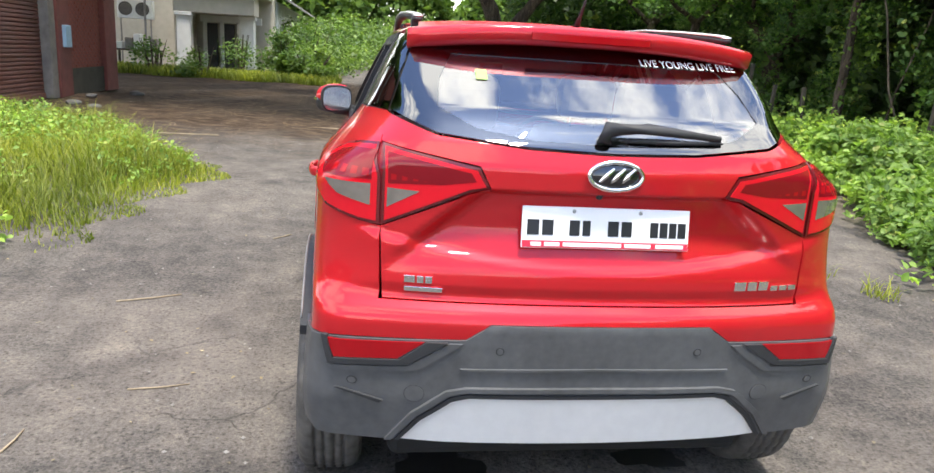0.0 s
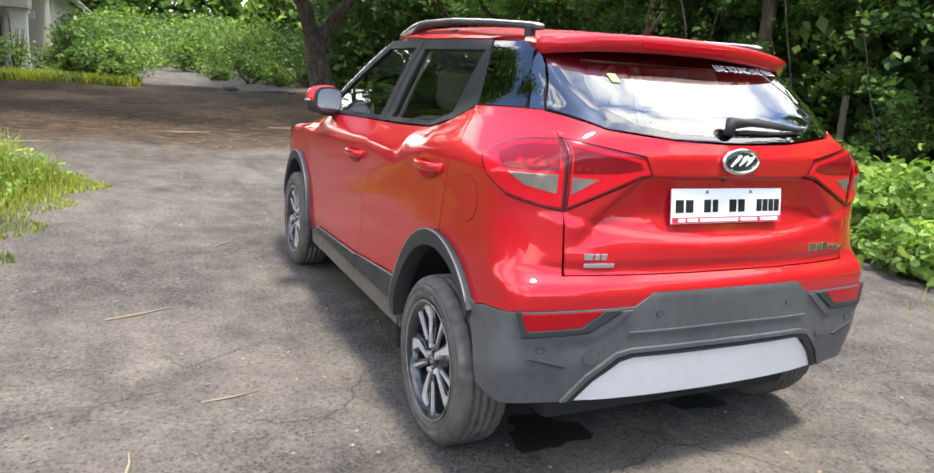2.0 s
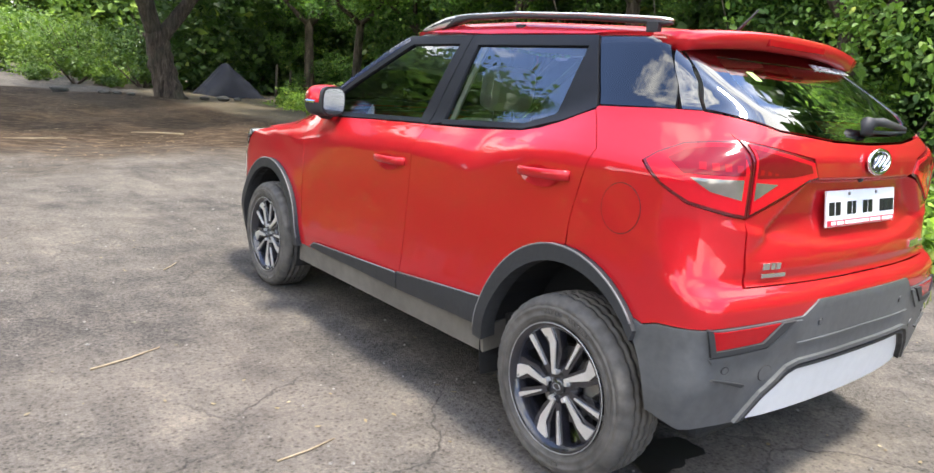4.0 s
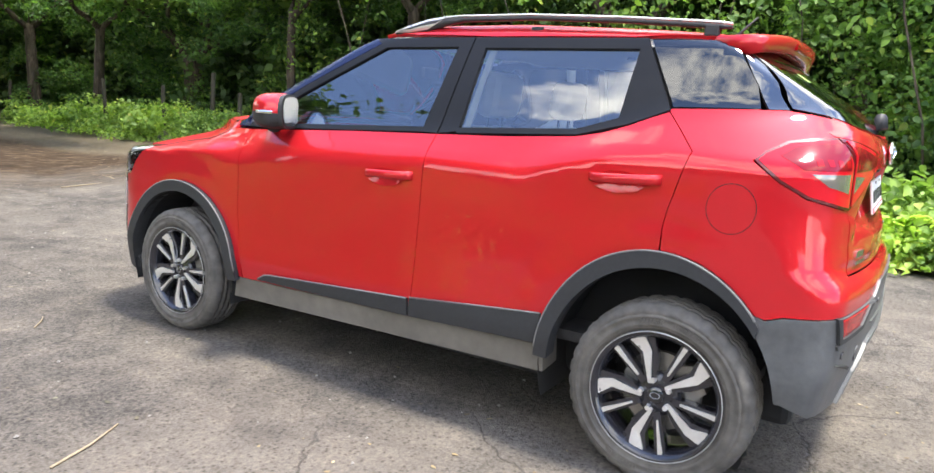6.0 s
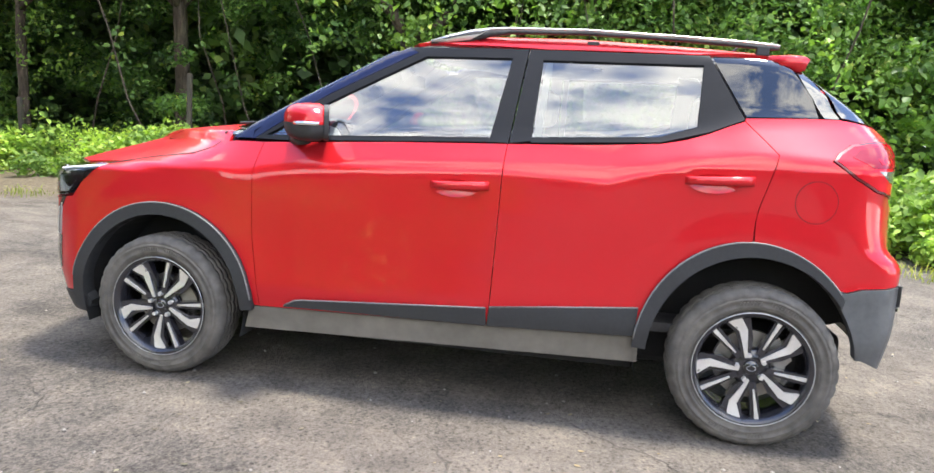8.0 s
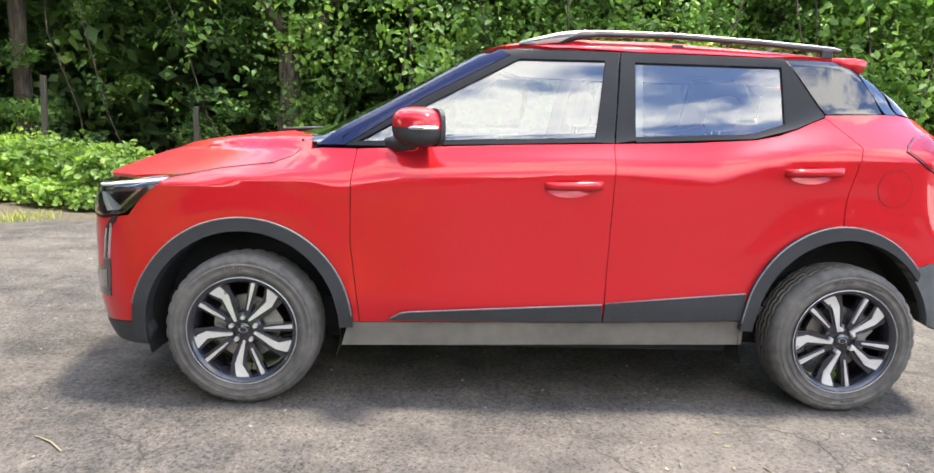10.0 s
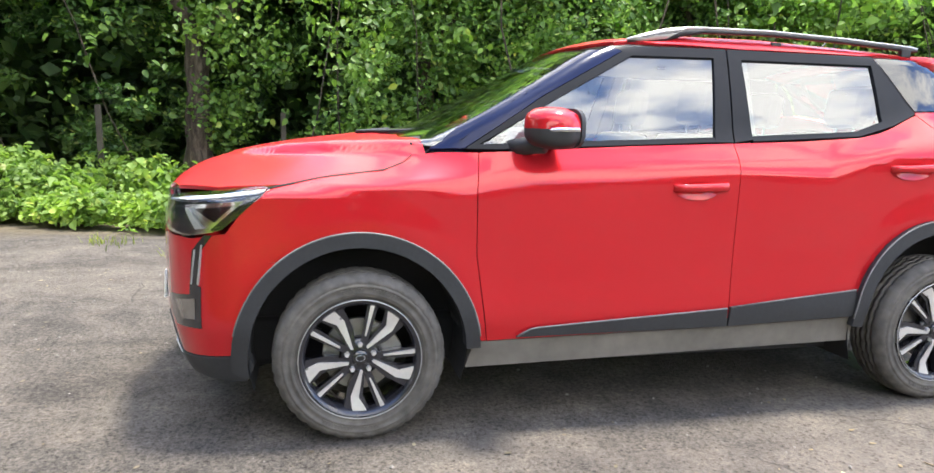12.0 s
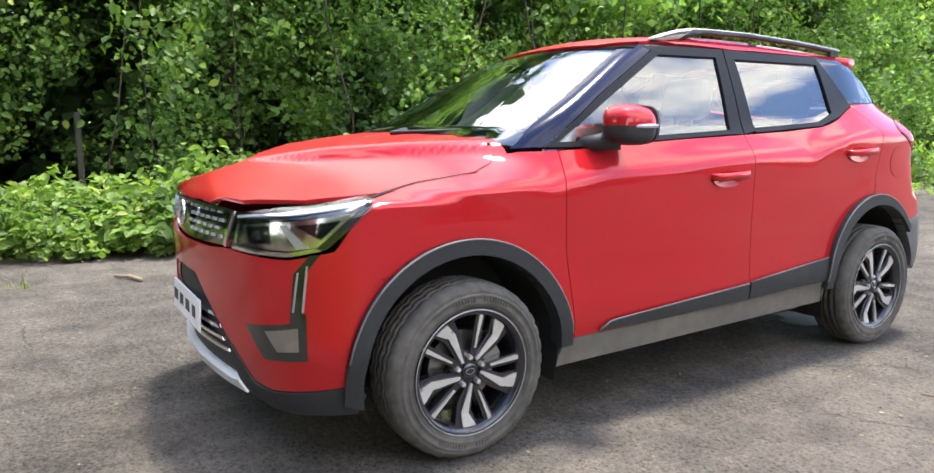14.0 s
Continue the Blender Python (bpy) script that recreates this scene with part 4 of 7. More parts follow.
# door mirrors
for s in (-1, 1):
    bm = bmesh.new()
    bmesh.ops.create_uvsphere(bm, u_segments=32, v_segments=20, radius=1.0)
    for v in bm.verts:
        p = v.co.copy()
        sq = lambda c, e: math.copysign(abs(c) ** e, c)
        x, y, z = sq(p.x, 0.62), sq(p.y, 0.75), sq(p.z, 0.62)
        taper = 1.0 - 0.16 * max(x * s, 0) if z > 0 else 1.0 - 0.10 * max(x * s, 0)
        slim = 0.90 if y < -0.2 else 1.0
        v.co = Vector((s * 0.880 + x * 0.099 * slim, 1.867 + max(y, -0.45) * 0.122 * (1 - 0.62 * max(x * s, 0) ** 1.4 * (y > 0)), 1.197 + z * 0.080 * taper * slim - 0.006 * x * s))
    upper, lower = bm.copy(), bm
    bmesh.ops.bisect_plane(upper, geom=upper.verts[:] + upper.edges[:] + upper.faces[:], plane_co=(s * 0.9, 1.865, 1.190), plane_no=(0, -0.05, 1), clear_inner=True)
    bmesh.ops.bisect_plane(lower, geom=lower.verts[:] + lower.edges[:] + lower.faces[:], plane_co=(s * 0.9, 1.865, 1.190), plane_no=(0, -0.05, 1), clear_outer=True)
    mirror_body = part("door_mirror", upper, RED, car, "door mirror with red cap and black base", True)
    part("mirror_base", lower, DARK_TRIM, mirror_body, smooth=True)
    bm = bmesh.new()
    add_tube(bm, [(s * 0.735, 2.01, 1.118), (s * 0.79, 1.965, 1.126), (s * 0.86, 1.90, 1.140)], [0.030, 0.034, 0.040], 12)
    part("mirror_arm", bm, DARK_TRIM, mirror_body, smooth=True)
    bm = bmesh.new()
    bmesh.ops.create_circle(bm, cap_ends=True, segments=28, radius=1.0)
    for v in bm.verts:
        v.co = Vector((s * 0.880 + math.copysign(abs(v.co.x) ** 0.62, v.co.x) * 0.083, 1.8165 - 0.016, 1.197 + math.copysign(abs(v.co.y) ** 0.62, v.co.y) * 0.066))
    part("mirror_glass", bm, CHROME, mirror_body)
    bm = bmesh.new()
    bmesh.ops.create_circle(bm, cap_ends=True, segments=28, radius=1.0)
    for v in bm.verts:
        v.co = Vector((s * 0.880 + math.copysign(abs(v.co.x) ** 0.62, v.co.x) * 0.092, 1.8165 - 0.012, 1.197 + math.copysign(abs(v.co.y) ** 0.62, v.co.y) * 0.077))
    ext = bmesh.ops.extrude_face_region(bm, geom=bm.faces[:])
    for g in ext["geom"]:
        if isinstance(g, bmesh.types.BMVert):
            g.co.y += 0.02
    bmesh.ops.recalc_face_normals(bm, faces=bm.faces)
    part("mirror_bezel", bm, DARK_TRIM, mirror_body)
    bm = bmesh.new()
    add_tube(bm, [(s * 0.978, 1.845, 1.192), (s * 0.974, 1.903, 1.192), (s * 0.948, 1.935, 1.192), (s * 0.91, 1.962, 1.191)], [0.008, 0.009, 0.008, 0.003], 6)
    part("indicator", bm, CHROME, mirror_body)
    swing = Matrix.Translation((s * 0.85, 1.867, 0)) @ Matrix.Rotation(radians(-s * 23), 4, "Z") @ Matrix.Translation((-s * 0.85, -1.867, 0))
    for ob in [mirror_body] + list(mirror_body.children):
        if not ob.name.startswith("mirror_arm"):
            ob.data.transform(swing)

# rounded edges of the arch trims and door strips; paler grey paints in highlight and dust
for s in (-1, 1):
    for name, line, off in (("arch_edge", FRONT_OUT(172, 12, 40), 0.026), ("arch_edge", REAR_OUT(8, 140, 40), 0.026),
                            ("strip_edge", [(1.985, 0.386), (1.935, 0.413), (1.90, 0.4185), (1.49, 0.442), (1.076, 0.465)], 0.013), ("strip_edge", [(1.060, 0.470), (0.76, 0.498), (0.455, 0.526)], 0.013)):
        bm = bmesh.new()
        add_tube(bm, [at_side(s, y, z, off) for y, z in line], 0.0035, 8)
        part(name, bm, LIP, car, smooth=True)

# door handles
for s in (-1, 1):
    for y0, y1, z0, z1 in ((1.340, 1.092, 0.968, 0.974), (0.318, 0.060, 1.050, 1.060)):
        bm = bmesh.new()
        rings = []
        for i in range(13):
            t = i / 12
            off = 0.038 * math.sin(math.pi * t) ** 0.35 if 0 < t < 1 else 0.0
            c = at_side(s, y0 + (y1 - y0) * t, z0 + (z1 - z0) * t, off)
            hz = 0.0155 + 0.003 * t
            rings.append([bm.verts.new(c + Vector((0.009 * math.cos(a) * s, 0, hz * math.sin(a)))) for a in [2 * math.pi * k / 10 for k in range(10)]])
        for a, b in zip(rings, rings[1:]):
            for k in range(10):
                bm.faces.new((a[k], a[(k + 1) % 10], b[(k + 1) % 10], b[k]))
        bm.faces.new(rings[0])
        bm.faces.new(list(reversed(rings[-1])))
        bmesh.ops.recalc_face_normals(bm, faces=bm.faces)
        part("door_handle", bm, RED, car, smooth=True)
        yc, zc = (y0 + y1) / 2 + 0.02, (z0 + z1) / 2 - 0.014
        bm = bmesh.new()
        ring, mid = [], []
        for i in range(24):
            a = 2 * math.pi * i / 24
            ring.append(bm.verts.new(at_side(s, yc + 0.095 * math.cos(a), zc + 0.038 * math.sin(a), 0.0075)))
            mid.append(bm.verts.new(at_side(s, yc + 0.05 * math.cos(a), zc + 0.004 + 0.020 * math.sin(a), 0.0012)))
        for i in range(24):
            bm.faces.new((ring[i], ring[(i + 1) % 24], mid[(i + 1) % 24], mid[i]))
        bm.faces.new(mid)
        bmesh.ops.recalc_face_normals(bm, faces=bm.faces)
        part("handle_cup", bm, RED, car, smooth=True)


# registration plates: white, with plain bars for the writing
def plate(parent, centre, tilt, turn, bars, strip):
    m = Matrix.Translation(centre) @ Matrix.Rotation(turn, 4, "Z") @ Matrix.Rotation(tilt, 4, "X")
    board = box_part("number_plate", (-0.252, -0.004, -0.060), (0.252, 0.004, 0.060), WHITE, parent, "white plate with black bars and a red strip" if strip else "white plate with black bars", 0.0015, m)
    for x0, x1 in bars:
        box_part("plate_bar", (x0, -0.0062, -0.022), (x1, -0.0042, 0.022), INK, board, m=m)
    if strip:
        box_part("plate_strip", (-0.250, -0.0060, -0.058), (0.250, -0.0042, -0.038), PLATE_RED, board, m=m)
        for x0, x1 in ((-0.225, -0.195), (-0.185, -0.14), (-0.13, 0.045), (0.055, 0.135), (0.15, 0.235)):
            box_part("strip_bar", (x0, -0.0072, -0.0535), (x1, -0.0061, -0.0425), WHITE, board, m=m)
        for x in (-0.10, 0.10):
            bm = bmesh.new()
            bmesh.ops.create_cone(bm, segments=10, radius1=0.006, radius2=0.005, depth=0.004, cap_ends=True, matrix=m @ Matrix.Translation((x, -0.006, 0.048)) @ Matrix.Rotation(math.pi / 2, 4, "X"))
            part("plate_screw", bm, STEEL, board)
    return board


LETTERS = [(-0.237, -0.202), (-0.193, -0.160), (-0.112, -0.082), (-0.073, -0.050), (0.003, 0.035), (0.044, 0.075), (0.132, 0.156), (0.161, 0.185), (0.190, 0.212), (0.217, 0.241)]
plate(gate, Vector((0.0, -0.524, 1.024)), radians(-9), 0.0, LETTERS, True)
plate(car, Vector((0.0, 3.396, 0.50)), radians(-3), math.pi, LETTERS[:8], False)

# round maker's emblem, badges, washer camera and wiper on the tailgate
def emblem(parent, c, tilt, turn, w, h):
    m = Matrix.Translation(c) @ Matrix.Rotation(turn, 4, "Z") @ Matrix.Rotation(tilt, 4, "X")
    bm = bmesh.new()
    bmesh.ops.create_uvsphere(bm, u_segments=32, v_segments=12, radius=1.0)
    bmesh.ops.scale(bm, vec=(w - 0.006, 0.010, h - 0.005), verts=bm.verts)
    bmesh.ops.transform(bm, matrix=m, verts=bm.verts)
    disc = part("emblem", bm, GLOSS_BLACK, parent, "oval black emblem with chrome ring", True)
    bm = bmesh.new()
    rings = []
    for i in range(48):
        a = 2 * math.pi * i / 48
        rings.append([bm.verts.new(m @ Vector(((w + r * math.cos(b)) * math.cos(a), r * math.sin(b) - 0.004, (h + r * math.cos(b)) * math.sin(a)))) for r, b in [(0.007, 2 * math.pi * k / 8) for k in range(8)]])
    for i in range(48):
        for k in range(8):
            bm.faces.new((rings[i][k], rings[i][(k + 1) % 8], rings[(i + 1) % 48][(k + 1) % 8], rings[(i + 1) % 48][k]))
    part("emblem_ring", bm, CHROME, disc, smooth=True)
    for x0, x1 in ((-0.62, -0.12), (-0.18, 0.28), (0.22, 0.66)):
        bm = bmesh.new()
        add_tube(bm, [m @ Vector((x0 * w, -0.010, -0.45 * h)), m @ Vector(((x0 + x1) / 2 * w, -0.0135, 0.1 * h)), m @ Vector((x1 * w, -0.010, 0.55 * h))], [0.004, 0.007, 0.004], 6)
        part("emblem_stroke", bm, CHROME, disc)


emblem(gate, at_rear(0, 1.182, 0.006), radians(-4), 0.0, 0.078, 0.039)
emblem(car, at_front(0, 0.862, 0.0), radians(-6), math.pi, 0.060, 0.050)
for x0, x1, z0, z1 in ((-0.579, -0.548, 0.851, 0.872), (-0.543, -0.524, 0.851, 0.872), (-0.520, -0.500, 0.851, 0.872), (-0.579, -0.470, 0.826, 0.840), (0.412, 0.452, 0.848, 0.876), (0.458, 0.490, 0.848, 0.876), (0.496, 0.530, 0.848, 0.876), (0.540, 0.566, 0.846, 0.862), (0.572, 0.600, 0.846, 0.862), (0.606, 0.634, 0.846, 0.862)):
    c = at_rear((x0 + x1) / 2, (z0 + z1) / 2, 0.002)
    yaw = math.atan2(at_rear(x1, z0).y - at_rear(x0, z0).y, x1 - x0)
    box_part("badge", (-(x1 - x0) / 2, -0.004, -(z1 - z0) / 2), ((x1 - x0) / 2, 0.004, (z1 - z0) / 2), CHROME, gate, bevel=0.001, m=Matrix.Translation(c) @ Matrix.Rotation(yaw, 4, "Z"))
bm = bmesh.new()
bmesh.ops.create_uvsphere(bm, u_segments=14, v_segments=8, radius=0.011, matrix=Matrix.Translation(at_rear(-0.03, 1.118, 0.0)))
part("reversing_camera", bm, DARK_TRIM, gate, smooth=True)
bm = bmesh.new()
add_tube(bm, [at_rear(-0.03, 1.262, 0.012), at_rear(-0.02, 1.285, 0.032), at_rear(0.10, 1.290, 0.034), at_rear(0.33, 1.282, 0.016)], [0.022, 0.024, 0.016, 0.009], 10)
part("rear_wiper", bm, DARK_TRIM, gate, smooth=True)
bm = bmesh.new()
add_tube(bm, [at_rear(0.02, 1.272, 0.008), at_rear(0.18, 1.272, 0.008), at_rear(0.34, 1.276, 0.008)], [0.006, 0.007, 0.005], 6)
part("wiper_blade", bm, DARK_TRIM, gate)
panel("sticker", [(-0.372, 1.418), (-0.338, 1.418), (-0.338, 1.446), (-0.372, 1.446)], on_rear, STICKER, gate, lift=0.0015, thick=0.001, gap=0, label="small green sticker on the glass")
# slogan sticker on the rear window
fc = bpy.data.curves.new("slogan", "FONT")
fc.body, fc.size, fc.extrude = "LIVE YOUNG LIVE FREE", 0.031, 0.0003
fo = new("slogan_source", fc)
bpy.context.view_layer.update()
sm = bpy.data.meshes.new_from_object(fo)
bpy.data.objects.remove(fo)
width = max(v.co.x for v in sm.vertices)
flat = np.array([v.co[:] for v in sm.vertices])
sp, sn = on_rear(0.175 + flat[:, 0] * 0.345 / width, 1.487 + flat[:, 1])
for v, p, nrm, h in zip(sm.vertices, sp, sn, flat[:, 2]):
    v.co = Vector(p + nrm * (0.001 + h))
sm.materials.clear()
sm.materials.append(WHITE)
so = new("slogan", sm)
so.parent = gate
so["label"] = "white lettering on the rear window"
# aerial
bm = bmesh.new()
add_tube(bm, [(0.03, 0.10, 1.60), (0.03, 0.06, 1.64), (0.03, 0.0, 1.70)], [0.012, 0.006, 0.003], 8)
part("aerial", bm, DARK_TRIM, car, smooth=True)
# skid groove and lower step of the rear bumper
for s in (-1, 1):
    rc = round_corner(REAR_PIVOT, -1, s)
    panel("bumper_rib", [[(0.528, 0.362), (0.590, 0.446), (0.599, 0.437), (0.541, 0.361)], [(0.590, 0.446), (0.674, 0.517), (0.680, 0.506), (0.599, 0.437)], [(0.674, 0.517), (0.728, 0.530), (0.730, 0.519), (0.680, 0.506)], [(0.728, 0.530), (R_END, 0.530), (R_END, 0.519), (0.730, 0.519)]], rc, BLACK_TRIM, car, lift=0.013, thick=0.015, gap=0)
    panel("bumper_rib", [[(0.500, 0.363), (0.572, 0.464), (0.584, 0.452), (0.518, 0.363)], [(0.572, 0.464), (0.662, 0.540), (0.668, 0.526), (0.584, 0.452)], [(0.662, 0.540), (0.722, 0.553), (0.724, 0.539), (0.668, 0.526)], [(0.722, 0.553), (R_END, 0.556), (R_END, 0.542), (0.724, 0.539)]], rc, BUMPER, car, lift=0.018, thick=0.02, gap=0)
    panel("bumper_rib", [[(0.372, 0.600), (0.56, 0.614), (0.585, 0.60), (0.38, 0.585)], [(0.56, 0.614), (0.665, 0.690), (0.70, 0.690), (0.585, 0.60)], [(0.70, 0.612), (R_END, 0.618), (R_END, 0.611), (0.72, 0.605)]], rc, BUMPER, car, lift=0.012, thick=0.015, gap=0)
    panel("bumper_rib", [(0.385, 0.530), (0.392, 0.532), (0.50, 0.50), (0.49, 0.492)], rc, BLACK_TRIM, car, lift=0.014, thick=0.015, gap=0)

# windscreen wipers and cowl
panel("cowl", mirror([(0.0, 2.43), (0.45, 2.39), (0.70, 2.34), (0.66, 2.26), (0.40, 2.32), (0.0, 2.36)]), on_top, DARK_TRIM, car, lift=-0.022, thick=0.02, gap=0)
for x0, x1, x2 in ((-0.66, -0.34, -0.03), (-0.02, 0.30, 0.60)):
    edge = lambda x: 1.176 - 0.062 * (abs(x) / 0.66) ** 1.6
    bm = bmesh.new()
    add_tube(bm, [at_front(x0, edge(x0) + 0.010, 0.004), at_front(x1, edge(x1) + 0.013, 0.005), at_front(x2, edge(x2) + 0.009, 0.004)], [0.005, 0.007, 0.005], 8)
    wiper = part("front_wiper", bm, DARK_TRIM, car, smooth=True)
    bm = bmesh.new()
    add_tube(bm, [at_front(x1 - 0.04, edge(x1) + 0.016, 0.009), at_front((x1 + x2) / 2, edge(x1) + 0.004, 0.008), at_front(x2 + 0.02, edge(x2) - 0.004, 0.006)], [0.006, 0.009, 0.012], 8)
    part("wiper_arm", bm, DARK_TRIM, wiper, smooth=True)

# inside: seats, dashboard, steering wheel, lining
def seat(x, y, w, rear=False):
    base = box_part("seat", (x - w, y - 0.02, 0.42), (x + w, y + 0.50, 0.66), SEAT, car, "pale leather seat", 0.06)
    box_part("seat_back", (x - w, -0.08, 0.0), (x + w, 0.08, 0.62), SEAT, base, bevel=0.06, m=Matrix.Translation((0, y - 0.02, 0.58)) @ Matrix.Rotation(radians(14), 4, "X"))
    for hx in ([x] if not rear else [x - 0.36, x + 0.36]):
        hr = box_part("headrest", (hx - 0.14, -0.05, 0.0), (hx + 0.14, 0.06, 0.20), SEAT, base, bevel=0.045, m=Matrix.Translation((0, y - 0.19, 1.225)) @ Matrix.Rotation(radians(8), 4, "X"))
        bm = bmesh.new()
        for d in (-0.06, 0.06):
            add_tube(bm, [(hx + d, y - 0.17, 1.14), (hx + d, y - 0.18, 1.26)], 0.007, 6)
        part("headrest_rod", bm, CHROME, base)


seat(-0.37, 1.18, 0.25)
seat(0.37, 1.18, 0.25)
seat(0.0, 0.34, 0.53, True)
box_part("dashboard", (-0.68, 1.86, 0.70), (0.68, 2.22, 1.06), INTERIOR, car, bevel=0.06)
box_part("parcel_shelf", (-0.58, -0.34, 1.14), (0.58, 0.02, 1.16), INTERIOR, car, bevel=0.005)
box_part("cabin_floor", (-0.74, -0.30, 0.40), (0.74, 2.2, 0.44), INTERIOR, car)
bm = bmesh.new()
ring = [Vector((0.37 + 0.18 * math.cos(a), 1.76 + 0.06 * math.sin(a), 0.98 + 0.17 * math.sin(a))) for a in [2 * math.pi * k / 28 for k in range(29)]]
add_tube(bm, ring, 0.014, 8, False)
for a in (0.0, math.pi, -math.pi / 2):
    add_tube(bm, [(0.37, 1.77, 0.98), (0.37 + 0.18 * math.cos(a), 1.76 + 0.06 * math.sin(a), 0.98 + 0.17 * math.sin(a))], 0.014, 6)
part("steering_wheel", bm, INTERIOR, car, smooth=True)
panel("roof_lining", mirror([(0.0, 1.60), (0.35, 1.58), (0.565, 1.49), (0.597, 1.30), (0.604, 0.9), (0.603, 0.3), (0.585, -0.02), (0.0, -0.02)]), on_top, LINING, car, lift=-0.018, thick=0.006, size=0.06)
bm = bmesh.new()
for off in (0.0, 0.002):
    row = [bm.verts.new((-0.66 + 0.03 * q + off, 1.80 + 0.085 * q, 1.062)) for q in range(4)]
    top = [bm.verts.new((-0.60 + 0.03 * q + off, 1.80 + 0.07 * q, 1.062 + h)) for q, h in enumerate((0.02, 0.11, 0.125, 0.03))]
    for q in range(3):
        bm.faces.new((row[q], row[q + 1], top[q + 1], top[q]))
tagged(part("paper_sheet", bm, WHITE), "creased white paper lying on the dashboard", "paper")
bm = bmesh.new()
add_box(bm, (-0.07, 1.62, 1.40), (0.07, 1.65, 1.46), 0.01)
part("inner_mirror", bm, INTERIOR, car)

# ---- ground: one sheet, asphalt near the car, bare soil ahead, earth under the plants ----
def ground_material():
    m, nt, b = material("worn_asphalt")
    tc = nt.nodes.new("ShaderNodeTexCoord")
    sep = nt.nodes.new("ShaderNodeSeparateXYZ")
    link(nt, tc.outputs["Object"], sep.inputs[0])
    fine = noise_node(nt, 38, 8, 0.78)
    grit = noise_node(nt, 95, 4, 0.75)
    mid = noise_node(nt, 4.5, 6, 0.62)
    big = noise_node(nt, 0.55, 5, 0.6)
    base = ramp(nt, mid.outputs["Fac"], [(0.28, (0.070, 0.064, 0.058)), (0.46, (0.092, 0.083, 0.074)), (0.58, (0.110, 0.098, 0.086)), (0.74, (0.145, 0.125, 0.104))])
    g = ramp(nt, fine.outputs["Fac"], [(0.36, (0.52, 0.52, 0.53)), (0.5, (1.0, 1.0, 1.0)), (0.63, (1.38, 1.36, 1.33))])
    col = mixc(nt, 1.0, base.outputs["Color"], g.outputs["Color"], "MULTIPLY")
    g2 = ramp(nt, grit.outputs["Fac"], [(0.32, (0.5, 0.5, 0.5)), (0.5, (1, 1, 1)), (0.64, (1.25, 1.24, 1.22)), (0.72, (1.9, 1.87, 1.8))])
    col = mixc(nt, 1.0, col, g2.outputs["Color"], "MULTIPLY")
    dusty = ramp(nt, big.outputs["Fac"], [(0.45, (0, 0, 0)), (0.70, (0.4, 0.4, 0.4))])
    col = mixc(nt, dusty.outputs["Color"], col, (0.24, 0.205, 0.17))
    # small pits where stones have come out
    pit = nt.nodes.new("ShaderNodeTexVoronoi")
    pit.inputs["Scale"].default_value = 42.0
    link(nt, tc.outputs["Object"], pit.inputs["Vector"])
    holes = ramp(nt, pit.outputs["Distance"], [(0.12, (0.42, 0.42, 0.43)), (0.32, (1.0, 1.0, 1.0)), (0.7, (1.12, 1.12, 1.12))])
    col = mixc(nt, 0.75, col, mixc(nt, 1.0, col, holes.outputs["Color"], "MULTIPLY"))
    # wide worn patches and faint streaks along the lane
    wide = ramp(nt, noise_node(nt, 1.5, 5, 0.65, distort=0.6).outputs["Fac"], [(0.36, (0.80, 0.80, 0.81)), (0.50, (1.0, 1.0, 1.0)), (0.66, (1.10, 1.10, 1.09))])
    col = mixc(nt, 1.0, col, wide.outputs["Color"], "MULTIPLY")
    flow = nt.nodes.new("ShaderNodeMapping")
    flow.inputs["Scale"].default_value = (2.6, 0.35, 1.0)
    flow.inputs["Rotation"].default_value = (0, 0, 0.25)
    link(nt, tc.outputs["Object"], flow.inputs["Vector"])
    sn = noise_node(nt, 1.0, 6, 0.7)
    link(nt, flow.outputs[0], sn.inputs["Vector"])
    streak = ramp(nt, sn.outputs["Fac"], [(0.34, (0.80, 0.80, 0.81)), (0.48, (1.0, 1.0, 1.0)), (0.68, (1.07, 1.07, 1.06))])
    col = mixc(nt, 1.0, col, streak.outputs["Color"], "MULTIPLY")
    # dark cracks
    vor = nt.nodes.new("ShaderNodeTexVoronoi")
    vor.feature = "DISTANCE_TO_EDGE"
    vor.inputs["Scale"].default_value = 1.3
    warp = noise_node(nt, 3.0, 5, 0.6)
    wv = mixc(nt, 0.35, tc.outputs["Object"], warp.outputs["Color"], "ADD")
    link(nt, wv, vor.inputs["Vector"])
    cr = ramp(nt, vor.outputs["Distance"], [(0.0, (1, 1, 1)), (0.012, (0, 0, 0))])
    keep = ramp(nt, noise_node(nt, 0.8, 4).outputs["Fac"], [(0.47, (0, 0, 0)), (0.60, (0.8, 0.8, 0.8))])
    crack = math_node(nt, "MULTIPLY", cr.outputs["Color"], keep.outputs["Color"])
    col = mixc(nt, crack, col, (0.06, 0.055, 0.05))
    # soil ahead, with its front edge uneven
    edge = math_node(nt, "ADD", sep.outputs["Y"], math_node(nt, "MULTIPLY", math_node(nt, "SUBTRACT", noise_node(nt, 0.5, 6, 0.7).outputs["Fac"], 0.5), 7.0))
    side = math_node(nt, "ABSOLUTE", math_node(nt, "SUBTRACT", sep.outputs["X"], 0.0))
    soil = math_node(nt, "MULTIPLY_ADD", edge, 0.33, True)
    soil.node.inputs[2].default_value = -2.55
    far = math_node(nt, "MULTIPLY_ADD", sep.outputs["Y"], -0.6, True)
    far.node.inputs[2].default_value = 18.0
    soil = math_node(nt, "MULTIPLY", soil, far)
    lay = nt.nodes.new("ShaderNodeMapping")
